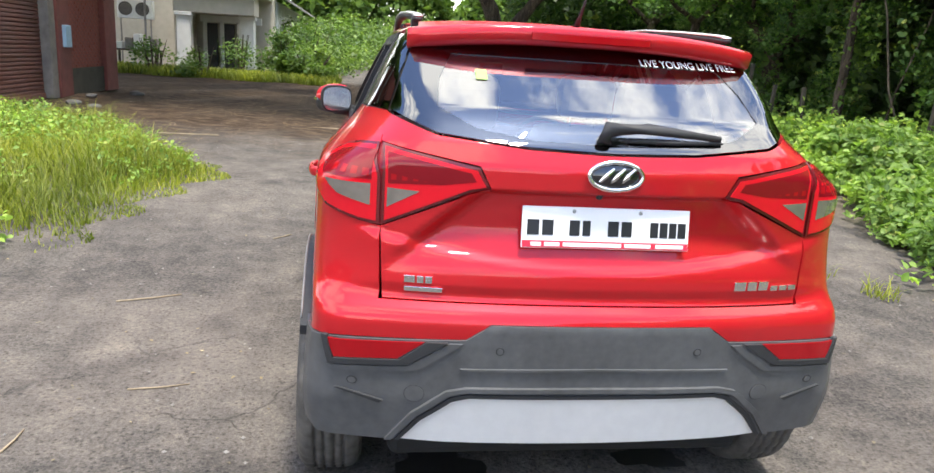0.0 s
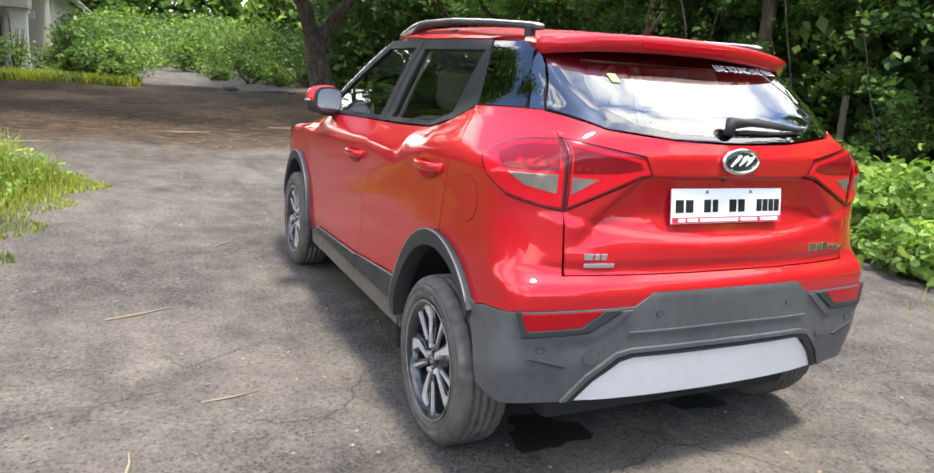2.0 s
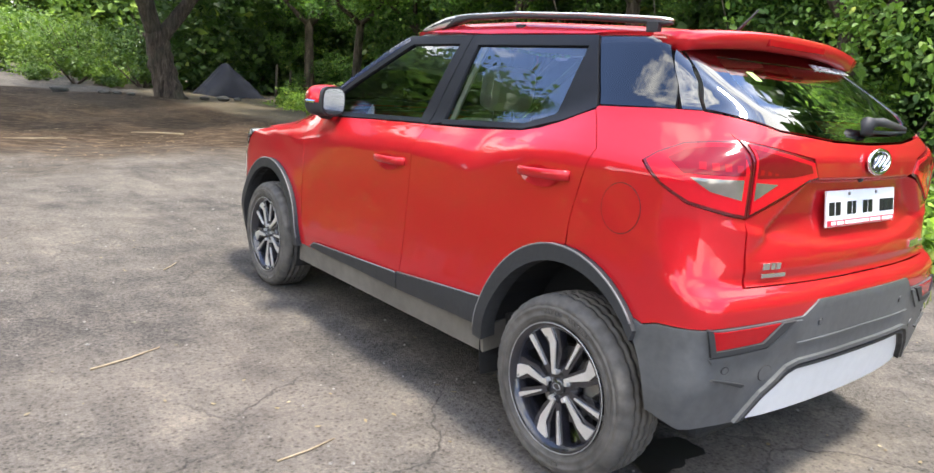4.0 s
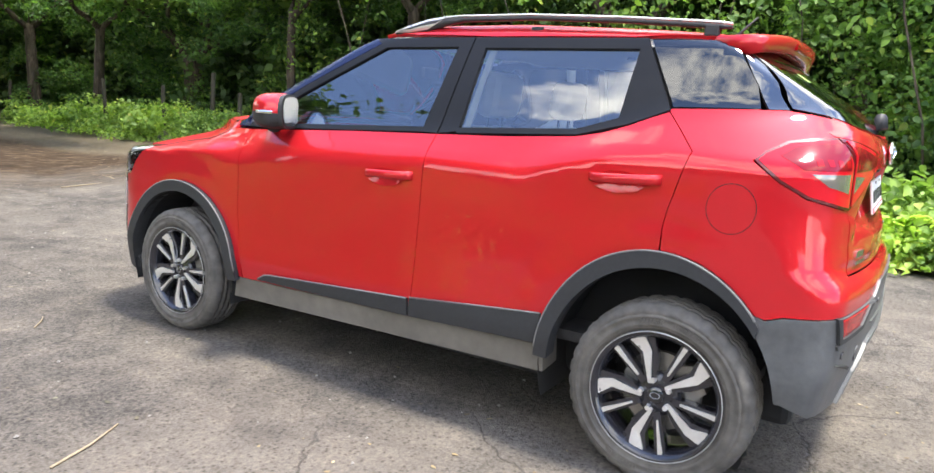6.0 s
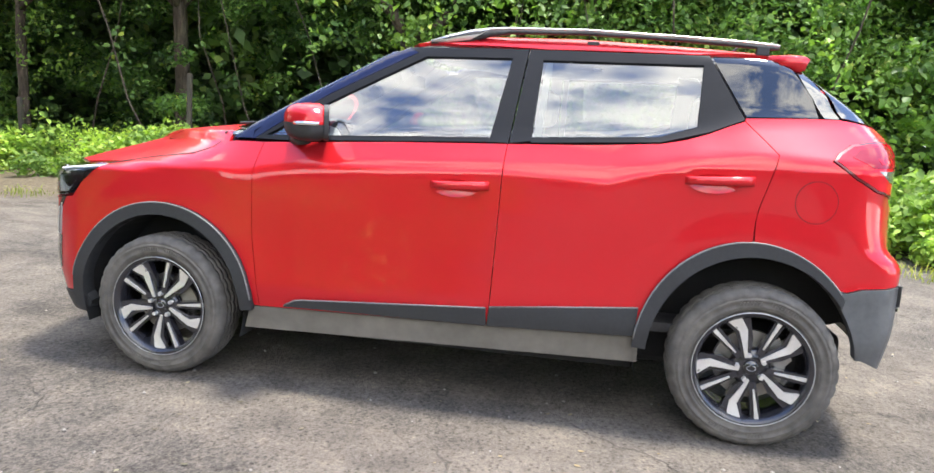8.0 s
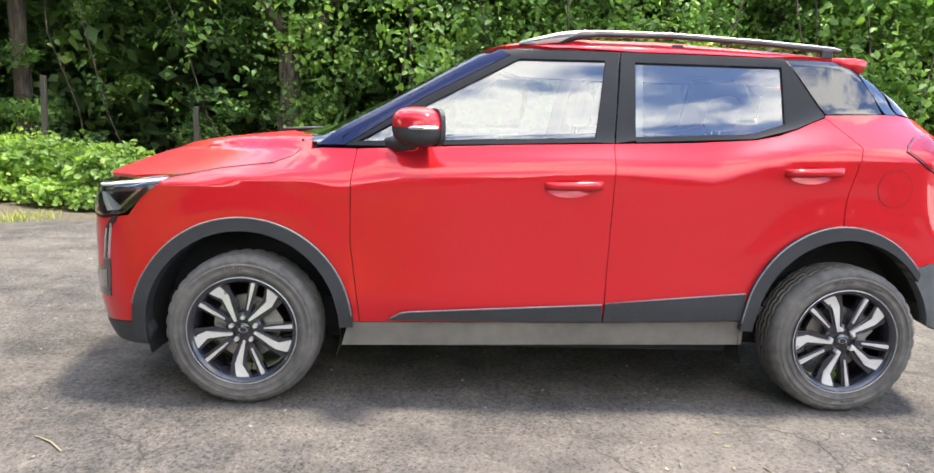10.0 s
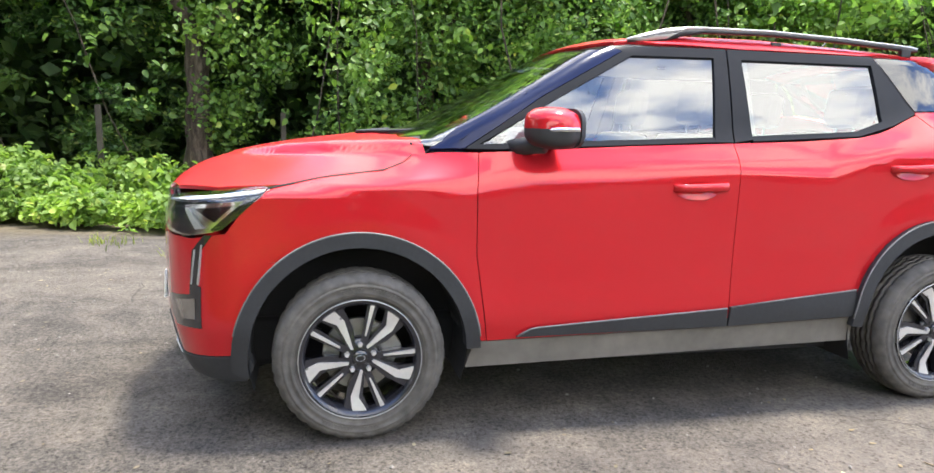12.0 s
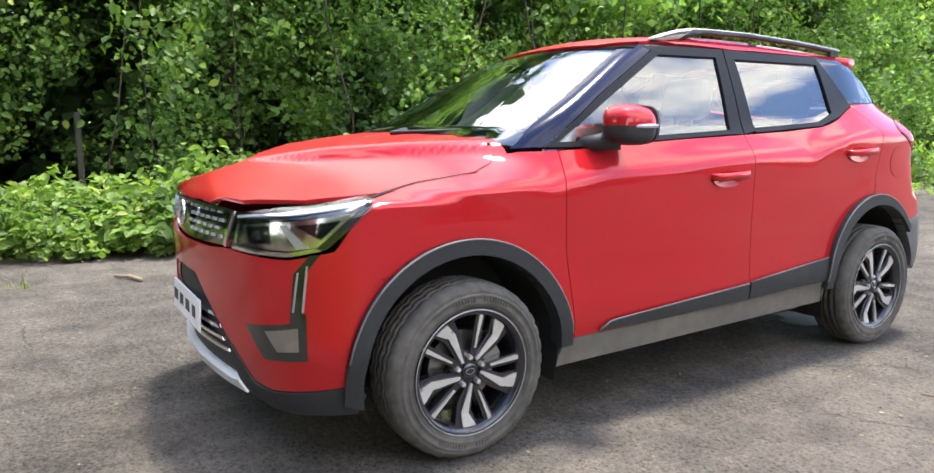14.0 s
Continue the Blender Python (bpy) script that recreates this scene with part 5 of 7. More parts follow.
    lay.inputs["Scale"].default_value = (2.2, 6.5, 1.0)
    link(nt, tc.outputs["Object"], lay.inputs["Vector"])
    sn2 = noise_node(nt, 1.0, 9, 0.78, distort=0.4)
    link(nt, lay.outputs[0], sn2.inputs["Vector"])
    sc = ramp(nt, sn2.outputs["Fac"], [(0.36, (0.014, 0.009, 0.006)), (0.5, (0.048, 0.032, 0.020)), (0.64, (0.135, 0.096, 0.064))])
    col = mixc(nt, soil, col, sc.outputs["Color"])
    # earth under the plants to the right and under the grass
    right = math_node(nt, "MULTIPLY_ADD", math_node(nt, "ADD", sep.outputs["X"], math_node(nt, "MULTIPLY", mid.outputs["Fac"], 1.2)), 1.3, True)
    right.node.inputs[2].default_value = -6.3
    ec = ramp(nt, noise_node(nt, 14.0, 6, 0.7).outputs["Fac"], [(0.3, (0.06, 0.05, 0.035)), (0.7, (0.17, 0.14, 0.10))])
    col = mixc(nt, right, col, ec.outputs["Color"])
    link(nt, col, b.inputs["Base Color"])
    b.inputs["Roughness"].default_value = 0.95
    b.inputs["Specular IOR Level"].default_value = 0.12
    h = math_node(nt, "ADD", math_node(nt, "MULTIPLY", fine.outputs["Fac"], 0.6), math_node(nt, "MULTIPLY", grit.outputs["Fac"], 0.4))
    h = math_node(nt, "ADD", h, math_node(nt, "MULTIPLY", mid.outputs["Fac"], 1.2))
    h = math_node(nt, "SUBTRACT", h, math_node(nt, "MULTIPLY", crack, 0.6))
    h = math_node(nt, "ADD", h, math_node(nt, "MULTIPLY", holes.outputs["Color"], 0.35))
    bump(nt, b, h, 0.9, 0.018)
    return m


def axis(fine_lo, fine_hi, stride, far):
    mid = np.arange(fine_lo, fine_hi + stride / 2, stride)
    out = []
    d = stride
    p = fine_hi
    while p < far:
        d *= 1.35
        p += d
        out.append(p)
    low = [fine_lo - (q - fine_hi) for q in out]
    return np.concatenate([low[::-1], mid, out])


def hill(x, y):
    """Gentle unevenness of the ground, flat under the car."""
    r = np.hypot(x, y - 1.3)
    w = step(2.2, 7.0, r)
    h = 0.035 * np.sin(x * 0.9 + 0.4 * y) * np.sin(y * 0.55 + 1.0) + 0.03 * np.sin(x * 2.1 - y * 1.3)
    return h * w * step(120, 40, r)


gx, gy = axis(-12.0, 9.0, 0.15, 900), axis(-9.0, 30.0, 0.2, 900)
GX, GY = np.meshgrid(gx, gy, indexing="ij")
gv = np.stack([GX.ravel(), GY.ravel(), hill(GX, GY).ravel()], 1)
ni, nj = len(gx), len(gy)
ii, jj = np.meshgrid(np.arange(ni - 1), np.arange(nj - 1), indexing="ij")
q0 = (ii * nj + jj).ravel()
tagged(raw_mesh("ground", gv, np.stack([q0, q0 + nj, q0 + nj + 1, q0 + 1], 1), ground_material(), smooth=True), "worn grey asphalt with cracks, grit and bare brown soil ahead", "ground", kind="structure")


# ---- leaves ----
def leaf_material(name, dark, light, pale, gloss=0.45, through_light=0.35):
    m = bpy.data.materials.new(name)
    m.use_nodes = True
    nt = m.node_tree
    b = nt.nodes["Principled BSDF"]
    geo = nt.nodes.new("ShaderNodeNewGeometry")
    r = ramp(nt, geo.outputs["Random Per Island"], [(0.0, dark), (0.55, light), (0.93, light), (1.0, pale)])
    # cool dark and warm bright patches paint shade and sun into the leaves
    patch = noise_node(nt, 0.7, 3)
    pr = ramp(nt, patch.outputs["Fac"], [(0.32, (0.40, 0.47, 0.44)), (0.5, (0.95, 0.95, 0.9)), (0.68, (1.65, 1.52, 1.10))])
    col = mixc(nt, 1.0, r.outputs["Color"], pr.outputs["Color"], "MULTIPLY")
    link(nt, col, b.inputs["Base Color"])
    b.inputs["Roughness"].default_value = gloss
    b.inputs["Specular IOR Level"].default_value = 0.3
    tl = nt.nodes.new("ShaderNodeBsdfTranslucent")
    tcol = mixc(nt, 1.0, col, (1.25, 1.4, 0.72), "MULTIPLY")
    link(nt, tcol, tl.inputs["Color"])
    mx = nt.nodes.new("ShaderNodeMixShader")
    mx.inputs[0].default_value = through_light
    out = nt.nodes["Material Output"]
    link(nt, b.outputs[0], mx.inputs[1])
    link(nt, tl.outputs[0], mx.inputs[2])
    link(nt, mx.outputs[0], out.inputs[0])
    return m


RNG = np.random.default_rng(7)


def leaves(centres, size, up=0.5, aspect=0.7, outward=None, droop=0.25, rng=RNG, flat=False):
    """Folded leaves of two halves: arrays of corners and faces."""
    n = len(centres)
    d = rng.normal(size=(n, 3))
    d[:, 2] = d[:, 2] * 0.5 - droop
    d /= np.linalg.norm(d, axis=1)[:, None]
    nrm = rng.normal(size=(n, 3)) * 0.6
    nrm[:, 2] += up * 2
    if outward is not None:
        nrm += outward
    w = np.cross(d, nrm)
    w /= np.linalg.norm(w, axis=1)[:, None] + 1e-9
    nn = np.cross(w, d)
    s = size * (0.55 + 1.05 * rng.uniform(0, 1, n) ** 1.6)[:, None]
    base = centres - d * s * 0.5
    tip = centres + d * s * 0.5 - nn * s * 0.16
    at = lambda along_, side_, up_: base + d * s * along_ + w * s * aspect * side_ + nn * s * up_
    if flat:
        v = np.stack([base, at(0.42, -0.42, 0.05), tip, at(0.42, 0.42, 0.05)], 1).reshape(-1, 3)
        return v, np.arange(n)[:, None] * 4 + np.array([[0, 1, 2, 3]])
    v = np.stack([base, at(0.22, -0.42, 0.07), at(0.60, -0.40, 0.06), tip, at(0.60, 0.40, 0.06), at(0.22, 0.42, 0.07)], 1).reshape(-1, 3)
    k = np.arange(n)[:, None] * 6
    f = np.concatenate([k + np.array([[0, 1, 2, 3]]), k + np.array([[0, 3, 4, 5]])], 0)
    return v, f


def leafy(name, sets, mat, parent=None):
    vs, fs, o = [], [], 0
    for v, f in sets:
        vs.append(v)
        fs.append(f + o)
        o += len(v)
    return raw_mesh(name, np.concatenate(vs), np.concatenate(fs), mat, parent)


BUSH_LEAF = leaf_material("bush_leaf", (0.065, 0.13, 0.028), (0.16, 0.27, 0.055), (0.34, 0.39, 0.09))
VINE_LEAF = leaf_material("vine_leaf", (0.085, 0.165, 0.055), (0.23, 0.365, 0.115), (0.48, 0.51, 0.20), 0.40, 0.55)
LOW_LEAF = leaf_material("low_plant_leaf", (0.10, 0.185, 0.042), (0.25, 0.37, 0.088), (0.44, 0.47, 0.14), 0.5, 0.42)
# darker leaf green that holds the wood's shade in its colour
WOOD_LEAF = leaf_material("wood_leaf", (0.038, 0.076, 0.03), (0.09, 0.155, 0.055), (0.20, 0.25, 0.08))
# deeper copy of the vine green, with the trees' shade in its colour
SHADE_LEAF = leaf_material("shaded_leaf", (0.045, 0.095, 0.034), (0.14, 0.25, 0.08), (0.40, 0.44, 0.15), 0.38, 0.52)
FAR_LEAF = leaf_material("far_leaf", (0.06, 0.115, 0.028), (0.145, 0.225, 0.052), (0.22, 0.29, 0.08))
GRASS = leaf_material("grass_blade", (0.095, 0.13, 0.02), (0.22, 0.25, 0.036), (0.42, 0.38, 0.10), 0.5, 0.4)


def bark_material():
    m, nt, b = material("furrowed_bark")
    tc = nt.nodes.new("ShaderNodeTexCoord")
    mp = nt.nodes.new("ShaderNodeMapping")
    mp.inputs["Scale"].default_value = (9.0, 9.0, 1.8)
    link(nt, tc.outputs["Object"], mp.inputs["Vector"])
    n = noise_node(nt, 1.0, 7, 0.7, distort=0.8)
    link(nt, mp.outputs[0], n.inputs["Vector"])
    r = ramp(nt, n.outputs["Fac"], [(0.34, (0.022, 0.015, 0.011)), (0.50, (0.075, 0.054, 0.040)), (0.66, (0.165, 0.130, 0.098))])
    moss = ramp(nt, noise_node(nt, 1.3, 5).outputs["Fac"], [(0.52, (0, 0, 0)), (0.72, (0.5, 0.5, 0.5))])
    link(nt, mixc(nt, moss.outputs["Color"], r.outputs["Color"], (0.07, 0.075, 0.045)), b.inputs["Base Color"])
    b.inputs["Roughness"].default_value = 0.95
    bump(nt, b, n.outputs["Fac"], 1.0, 0.06)
    return m


BARK = bark_material()
POST = plain("mossy_concrete", (0.055, 0.047, 0.034), 0.9, 0, 0.35, 8, relief=0.4)


def edge_x(y):
    """Where the asphalt ends on the right."""
    return np.interp(y, [-14, -8.0, -1.0, 2.2, 3.4, 4.4, 5.8, 7.5, 12.6, 20, 30], [3.2, 3.3, 4.3, 3.6, 4.1, 4.9, 5.5, 6.1, 6.5, 7.2, 8.0])


def mound(x, y, seed):
    """Uneven height of the low plants, 0 to 1."""
    return 0.5 + 0.28 * np.sin(1.7 * x + 0.9 * y + seed) * np.cos(1.1 * y - 0.8 * x) + 0.22 * np.sin(3.9 * y + 1.3 * seed) * np.sin(3.1 * x)


def clumps(centres, radii, per, size, aspect, squash=0.8, lit=0.6, rng=RNG):
    """Leaves on the outsides of uneven rounded clumps."""
    k = np.repeat(np.arange(len(centres)), per)
    g = rng.normal(size=(len(k), 3))
    g /= np.linalg.norm(g, axis=1)[:, None]
    lump = 1 + 0.28 * np.sin(g[:, 0] * 5 + k * 1.7) * np.sin(g[:, 1] * 4 + k) + 0.15 * np.sin(g[:, 2] * 7 + k * 0.7)
    r = radii[k] * lump * rng.uniform(0.55, 1.08, len(k)) ** 0.6
    c = centres[k] + g * r[:, None] * np.array([1, 1, squash])
    ok = c[:, 2] > 0.02
    each = size * (0.62 + 0.72 * np.abs(np.sin(k * 2.7 + 0.4)))[:, None]
    return leaves(c[ok], each[ok], lit, aspect, g[ok] * 1.1, 0.35, rng)


# low broad-leaved plants along the right of the asphalt
n = 34000
y = RNG.uniform(-14, 24, n)
depth = RNG.uniform(0, 1, n) ** 0.8 * 4.0
x = edge_x(y) + depth + 0.25 * np.sin(y * 2.3) + 0.15 * np.sin(y * 5.1)
z = (0.10 + 0.30 * mound(x, y, 1.0)) * np.clip(0.25 + depth * 1.3, 0.2, 1.0) * RNG.uniform(0.1, 1, n)
low = leaves(np.stack([x, y, z + 0.02], 1), 0.068, 0.8, 0.8)
m = 330
y = RNG.uniform(-14, 24, m)
d = RNG.uniform(0.35, 3.6, m)
r = RNG.uniform(0.22, 0.42, m) * np.clip(0.5 + d * 0.5, 0.5, 1.25) * np.where((y > 2.5) & (y < 6.8), 0.72, 1.0)
ctr = np.stack([edge_x(y) + d, y, r * RNG.uniform(0.5, 1.25, m) + 0.05], 1)
y3 = RNG.uniform(-6, 10, 130)
r3 = RNG.uniform(0.15, 0.28, 130)
rim_c = np.stack([edge_x(y3) + RNG.uniform(0.05, 0.7, 130), y3, r3 * RNG.uniform(0.5, 1.0, 130)], 1)
# a few taller bushes among them
y2 = np.concatenate([RNG.uniform(5.6, 9.5, 26), RNG.uniform(-12, 1.5, 16), RNG.uniform(10, 18, 10), RNG.uniform(1.2, 4.6, 12)])
r2 = RNG.uniform(0.30, 0.52, len(y2)) * np.where((y2 > 1.0) & (y2 < 6.8), 0.66, 1.0)
tall_c = np.stack([edge_x(y2) + RNG.uniform(0.5, 2.2, len(y2)), y2, r2 * RNG.uniform(0.9, 1.35, len(y2))], 1)
tagged(leafy("undergrowth", [low, clumps(ctr, r, 180, 0.088, 0.75), clumps(rim_c, r3, 210, 0.075, 0.75), clumps(tall_c, r2, 440, 0.085, 0.75)], LOW_LEAF), "bright green broad-leaved weeds along the asphalt edge", "undergrowth", kind="stuff")


# dense creeper-hung wall of foliage behind them
def wall_x(y):
    return edge_x(y) + 4.4 + 0.8 * np.sin(y * 0.55) + 0.45 * np.sin(y * 1.7 + 1.0)


m = 560
y = RNG.uniform(-26, 4.6, m)
z = 0.3 + 5.4 * RNG.uniform(0, 1, m) ** 0.9
r = RNG.uniform(0.35, 0.85, m)
x = wall_x(y) + RNG.uniform(-0.2, 2.0, m) + 0.14 * np.maximum(z - 1.5, 0)
tagged(leafy("creeper_wall", [clumps(np.stack([x, y, z], 1), r, 225, 0.084, 0.82)], VINE_LEAF), "dense wall of dark green creepers beside the yard", "creepers", kind="stuff")
# shadier shrubs and saplings further on, in loose tiers with dark gaps between
m = 420
y = RNG.uniform(3.8, 36, m)
z = 0.4 + 5.4 * RNG.uniform(0, 1, m)
r = RNG.uniform(0.25, 0.70, m)
x = wall_x(y) + 0.3 + RNG.uniform(-0.3, 2.6, m) - 0.30 * np.maximum(z - 2.6, 0)
ok = np.sin(y * 1.9 + z * 1.3) + 0.8 * np.sin(y * 0.8 - z * 2.1 + 1.0) > -0.75
tagged(leafy("shaded_shrubs", [clumps(np.stack([x, y, z], 1)[ok], r[ok], 190, 0.095, 0.6, 0.55)], SHADE_LEAF), "shrubs and saplings under the trees, shade put in their dark green", "shrubs", kind="stuff")
# hanging strands of larger, brighter creeper leaves
hang = []
for k in range(105):
    y0 = RNG.uniform(-13, 5.2) if k % 7 else RNG.uniform(5, 16)
    x0 = wall_x(y0) - RNG.uniform(0.1, 0.9)
    z1, z0 = RNG.uniform(2.4, 5.5), RNG.uniform(0.9, 2.4)
    q = RNG.uniform(0, 1, int((z1 - z0) * 22))
    px = x0 + 0.25 * np.sin(q * 5 + k) + RNG.normal(size=len(q)) * 0.12
    py = y0 + 0.35 * np.sin(q * 3.5 + 2 * k) + RNG.normal(size=len(q)) * 0.14
    hang.append(np.stack([px, py, z0 + (z1 - z0) * q], 1))
hang = np.concatenate(hang)
o = np.zeros_like(hang)
o[:, 0] = -1.0
tagged(leafy("hanging_creepers", [leaves(hang, 0.105, 0.5, 0.72, o, 0.7)], BUSH_LEAF), "pale green creepers hanging before the dark wood", "creepers", kind="stuff")
# the wood behind it, coarser, with shade put into its darker leaf colour
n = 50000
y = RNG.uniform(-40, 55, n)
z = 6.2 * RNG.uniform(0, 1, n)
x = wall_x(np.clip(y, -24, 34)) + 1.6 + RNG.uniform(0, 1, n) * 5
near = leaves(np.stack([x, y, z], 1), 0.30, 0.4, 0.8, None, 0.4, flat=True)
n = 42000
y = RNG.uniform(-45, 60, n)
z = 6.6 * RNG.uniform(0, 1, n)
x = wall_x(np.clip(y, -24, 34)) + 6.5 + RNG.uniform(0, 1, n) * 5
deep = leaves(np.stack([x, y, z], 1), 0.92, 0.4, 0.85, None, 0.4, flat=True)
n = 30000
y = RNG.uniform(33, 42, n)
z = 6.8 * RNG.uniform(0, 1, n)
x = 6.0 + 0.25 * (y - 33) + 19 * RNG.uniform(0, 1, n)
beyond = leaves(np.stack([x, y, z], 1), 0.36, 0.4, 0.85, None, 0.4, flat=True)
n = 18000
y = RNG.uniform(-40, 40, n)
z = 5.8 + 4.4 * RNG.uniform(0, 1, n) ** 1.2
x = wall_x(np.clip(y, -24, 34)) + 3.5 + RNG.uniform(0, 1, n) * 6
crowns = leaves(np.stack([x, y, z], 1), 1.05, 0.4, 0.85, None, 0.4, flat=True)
tagged(leafy("wood", [near, deep, beyond, crowns], WOOD_LEAF), "wood behind the creepers, its shade put into the dark leaf colour", "wood", kind="stuff")

# ---- grass and weeds on the left ----
def grass_edge(y):
    """Right-hand edge of the grass."""
    return np.interp(y, [-6, 0, 2.0, 3.6, 5.2, 5.9, 7.5, 8.7, 10.5, 11.0], [-3.6, -3.0, -2.83, -2.68, -2.42, -2.14, -3.1, -3.8, -5.7, -7.0])


def blades(x, y, h, lean, width, rng=RNG):
    n = len(x)
    a = rng.uniform(0, 2 * math.pi, n)
    d = np.stack([np.cos(a), np.sin(a)], 1)
    w = np.stack([-d[:, 1], d[:, 0]], 1) * width
    l = lean * rng.uniform(0.2, 1.2, n)
    base = np.stack([x, y], 1)
    z0 = np.zeros(n)
    mk = lambda xy, z: np.concatenate([xy, z[:, None]], 1)
    v = np.stack([mk(base - w, z0), mk(base + w, z0), mk(base + d * (l * 0.35)[:, None] * h[:, None] + w * 0.8, h * 0.62), mk(base + d * (l * 0.35)[:, None] * h[:, None] - w * 0.8, h * 0.62), mk(base + d * l[:, None] * h[:, None] + w * 0.15, h), mk(base + d * l[:, None] * h[:, None] - w * 0.15, h)], 1).reshape(-1, 3)
    k = np.arange(n)[:, None] * 6
    f = np.concatenate([k + np.array([[0, 1, 2, 3]]), k + np.array([[3, 2, 4, 5]])], 0)
    return v, f


n = 54000
y = RNG.uniform(1.4, 11, n)
x = grass_edge(y) + 0.12 * np.sin(y * 7) - RNG.uniform(0, 1, n) ** 1.3 * 9.0
keep = y > 2.7 + 0.55 * np.sin(1.3 * x + 0.5) + 0.35 * np.sin(3.7 * x) + 0.25 * RNG.normal(size=n)
x, y = x[keep], y[keep]
n = len(x)
inside = np.clip((grass_edge(y) - x) / 0.9, 0.12, 1)
tall = 0.55 + 0.45 * np.sin(1.3 * x + 2.1 * y) * np.sin(0.9 * y - x)
h = (0.12 + 0.40 * tall) * inside * np.where(y < 1.2, 0.55, 1.0) * RNG.uniform(0.5, 1.25, n)
tagged(leafy("grass", [blades(x, y, h, 0.9, 0.005)], GRASS), "long yellow-green grass at the edge of the asphalt", "grass", kind="stuff")
n = 20000
y = RNG.uniform(1.5, 10.5, n)
x = grass_edge(y) - 0.35 - RNG.uniform(0, 1, n) * 4.5
keep = np.sin(1.1 * x + 1.7 * y + 0.6) + 0.6 * np.sin(2.3 * y - x) + np.where(y > 4.3, 0.55, -0.5) > 0.25
x, y = x[keep], y[keep]
z = RNG.uniform(0.05, 0.48, len(x)) * np.clip((grass_edge(y) - x) / 0.8, 0.3, 1)
tagged(leafy("weeds", [leaves(np.stack([x, y, z], 1), 0.05, 0.7, 0.7)], LOW_LEAF), "low leafy weeds growing in the grass", "weeds", kind="stuff")
# thin tufts in the asphalt on the right, and weeds at the far edge of the yard
tx, ty, th = [], [], []
for cx, cy, r, m in ((3.0, 1.95, 0.12, 60), (4.6, 6.6, 0.35, 150), (3.9, 4.7, 0.25, 80), (4.4, 8.2, 0.4, 120), (3.6, -2.4, 0.4, 120), (3.3, 0.4, 0.3, 70), (2.9, 2.5, 0.15, 40), (3.2, 4.0, 0.1, 20)):
    a = RNG.normal(size=(m, 2)) * r * 0.5
    tx.append(cx + a[:, 0])
    ty.append(cy + a[:, 1])
    th.append(RNG.uniform(0.03, 0.14, m))
tagged(leafy("grass_tufts", [blades(np.concatenate(tx), np.concatenate(ty), np.concatenate(th), 1.2, 0.004)], GRASS), "thin dry tufts growing out of cracks", "grass", kind="stuff")


# ---- trees ----
def limb(bm, start, way, length, r0, depth, tips, rng):
    pts, rad = [Vector(start)], [r0]
    d = Vector(way).normalized()
    k = 5
    for i in range(k):
        d = (d + Vector(rng.normal(size=3)) * 0.10).normalized()
        pts.append(pts[-1] + d * (length / k))
        rad.append(r0 * (1 - 0.5 * (i + 1) / k))
    add_tube(bm, pts, rad, 9 if depth > 1 else 6)
    if depth == 0:
        tips.append(pts[-1])
        tips.append(pts[-2])
        return
    for j in range(int(rng.integers(2, 4))):
        a = rng.uniform(0, 2 * math.pi)
        side = Vector((math.cos(a), math.sin(a), 0.25))
        limb(bm, pts[-1 - int(rng.integers(0, 2))], d * 0.7 + side * 0.75, length * rng.uniform(0.6, 0.85), rad[-1] * 0.9, depth - 1, tips, rng)


def tree(name, x, y, trunk_h, r, forks, spread, seed, leaf=0.22, per_tip=150, mat=None, label="", flare=1.35, lean=None):
    rng = np.random.default_rng(seed)
    top = tagged(new(name), label, "tree")
    top.location = (x, y, 0)
    bm = bmesh.new()
    lean = Vector(lean) if lean else Vector((rng.uniform(-0.05, 0.05), rng.uniform(-0.05, 0.05), 1))
    key = [0.0, 0.12, 0.38, 0.7, 1.0]
    steps = [i / 21 for i in range(22)]
    pts = [lean * (trunk_h * q) - Vector((0, 0, 0.1)) * (1 - q) for q in steps]
    add_tube(bm, pts, [r * float(np.interp(q, key, [flare, 1.14, 1.0, 0.93, 0.84])) for q in steps], 26)
    tips = []
    for dx, dy, dz, ln, rr in forks:
        limb(bm, pts[-1] - lean * (0.9 * r), (dx, dy, dz), ln, r * rr, 2, tips, rng)
    for v in bm.verts:
        q = v.co * 3.1
        fine = Vector((v.co.x * 14, v.co.y * 14, v.co.z * 3.0))
        v.co += Vector((noise.noise(q), noise.noise(q + Vector((7, 3, 1))), 0)) * r * 0.2 + Vector((noise.noise(fine), noise.noise(fine + Vector((3, 9, 2))), 0)) * r * 0.12
    part("trunk", bm, BARK, top, smooth=True)
    c = []
    for t in tips:
        m = per_tip
        blob = rng.normal(size=(m, 3)) * np.array([spread, spread, spread * 0.5]) + np.array(t[:])
        c.append(blob)
    c = np.concatenate(c)
    c = c[c[:, 2] > trunk_h * 0.75]
    v, f = leaves(c, leaf, 0.6, 0.75, None, 0.3, rng, True)
    raw_mesh("crown", v, f, mat or WOOD_LEAF, top)
    return top


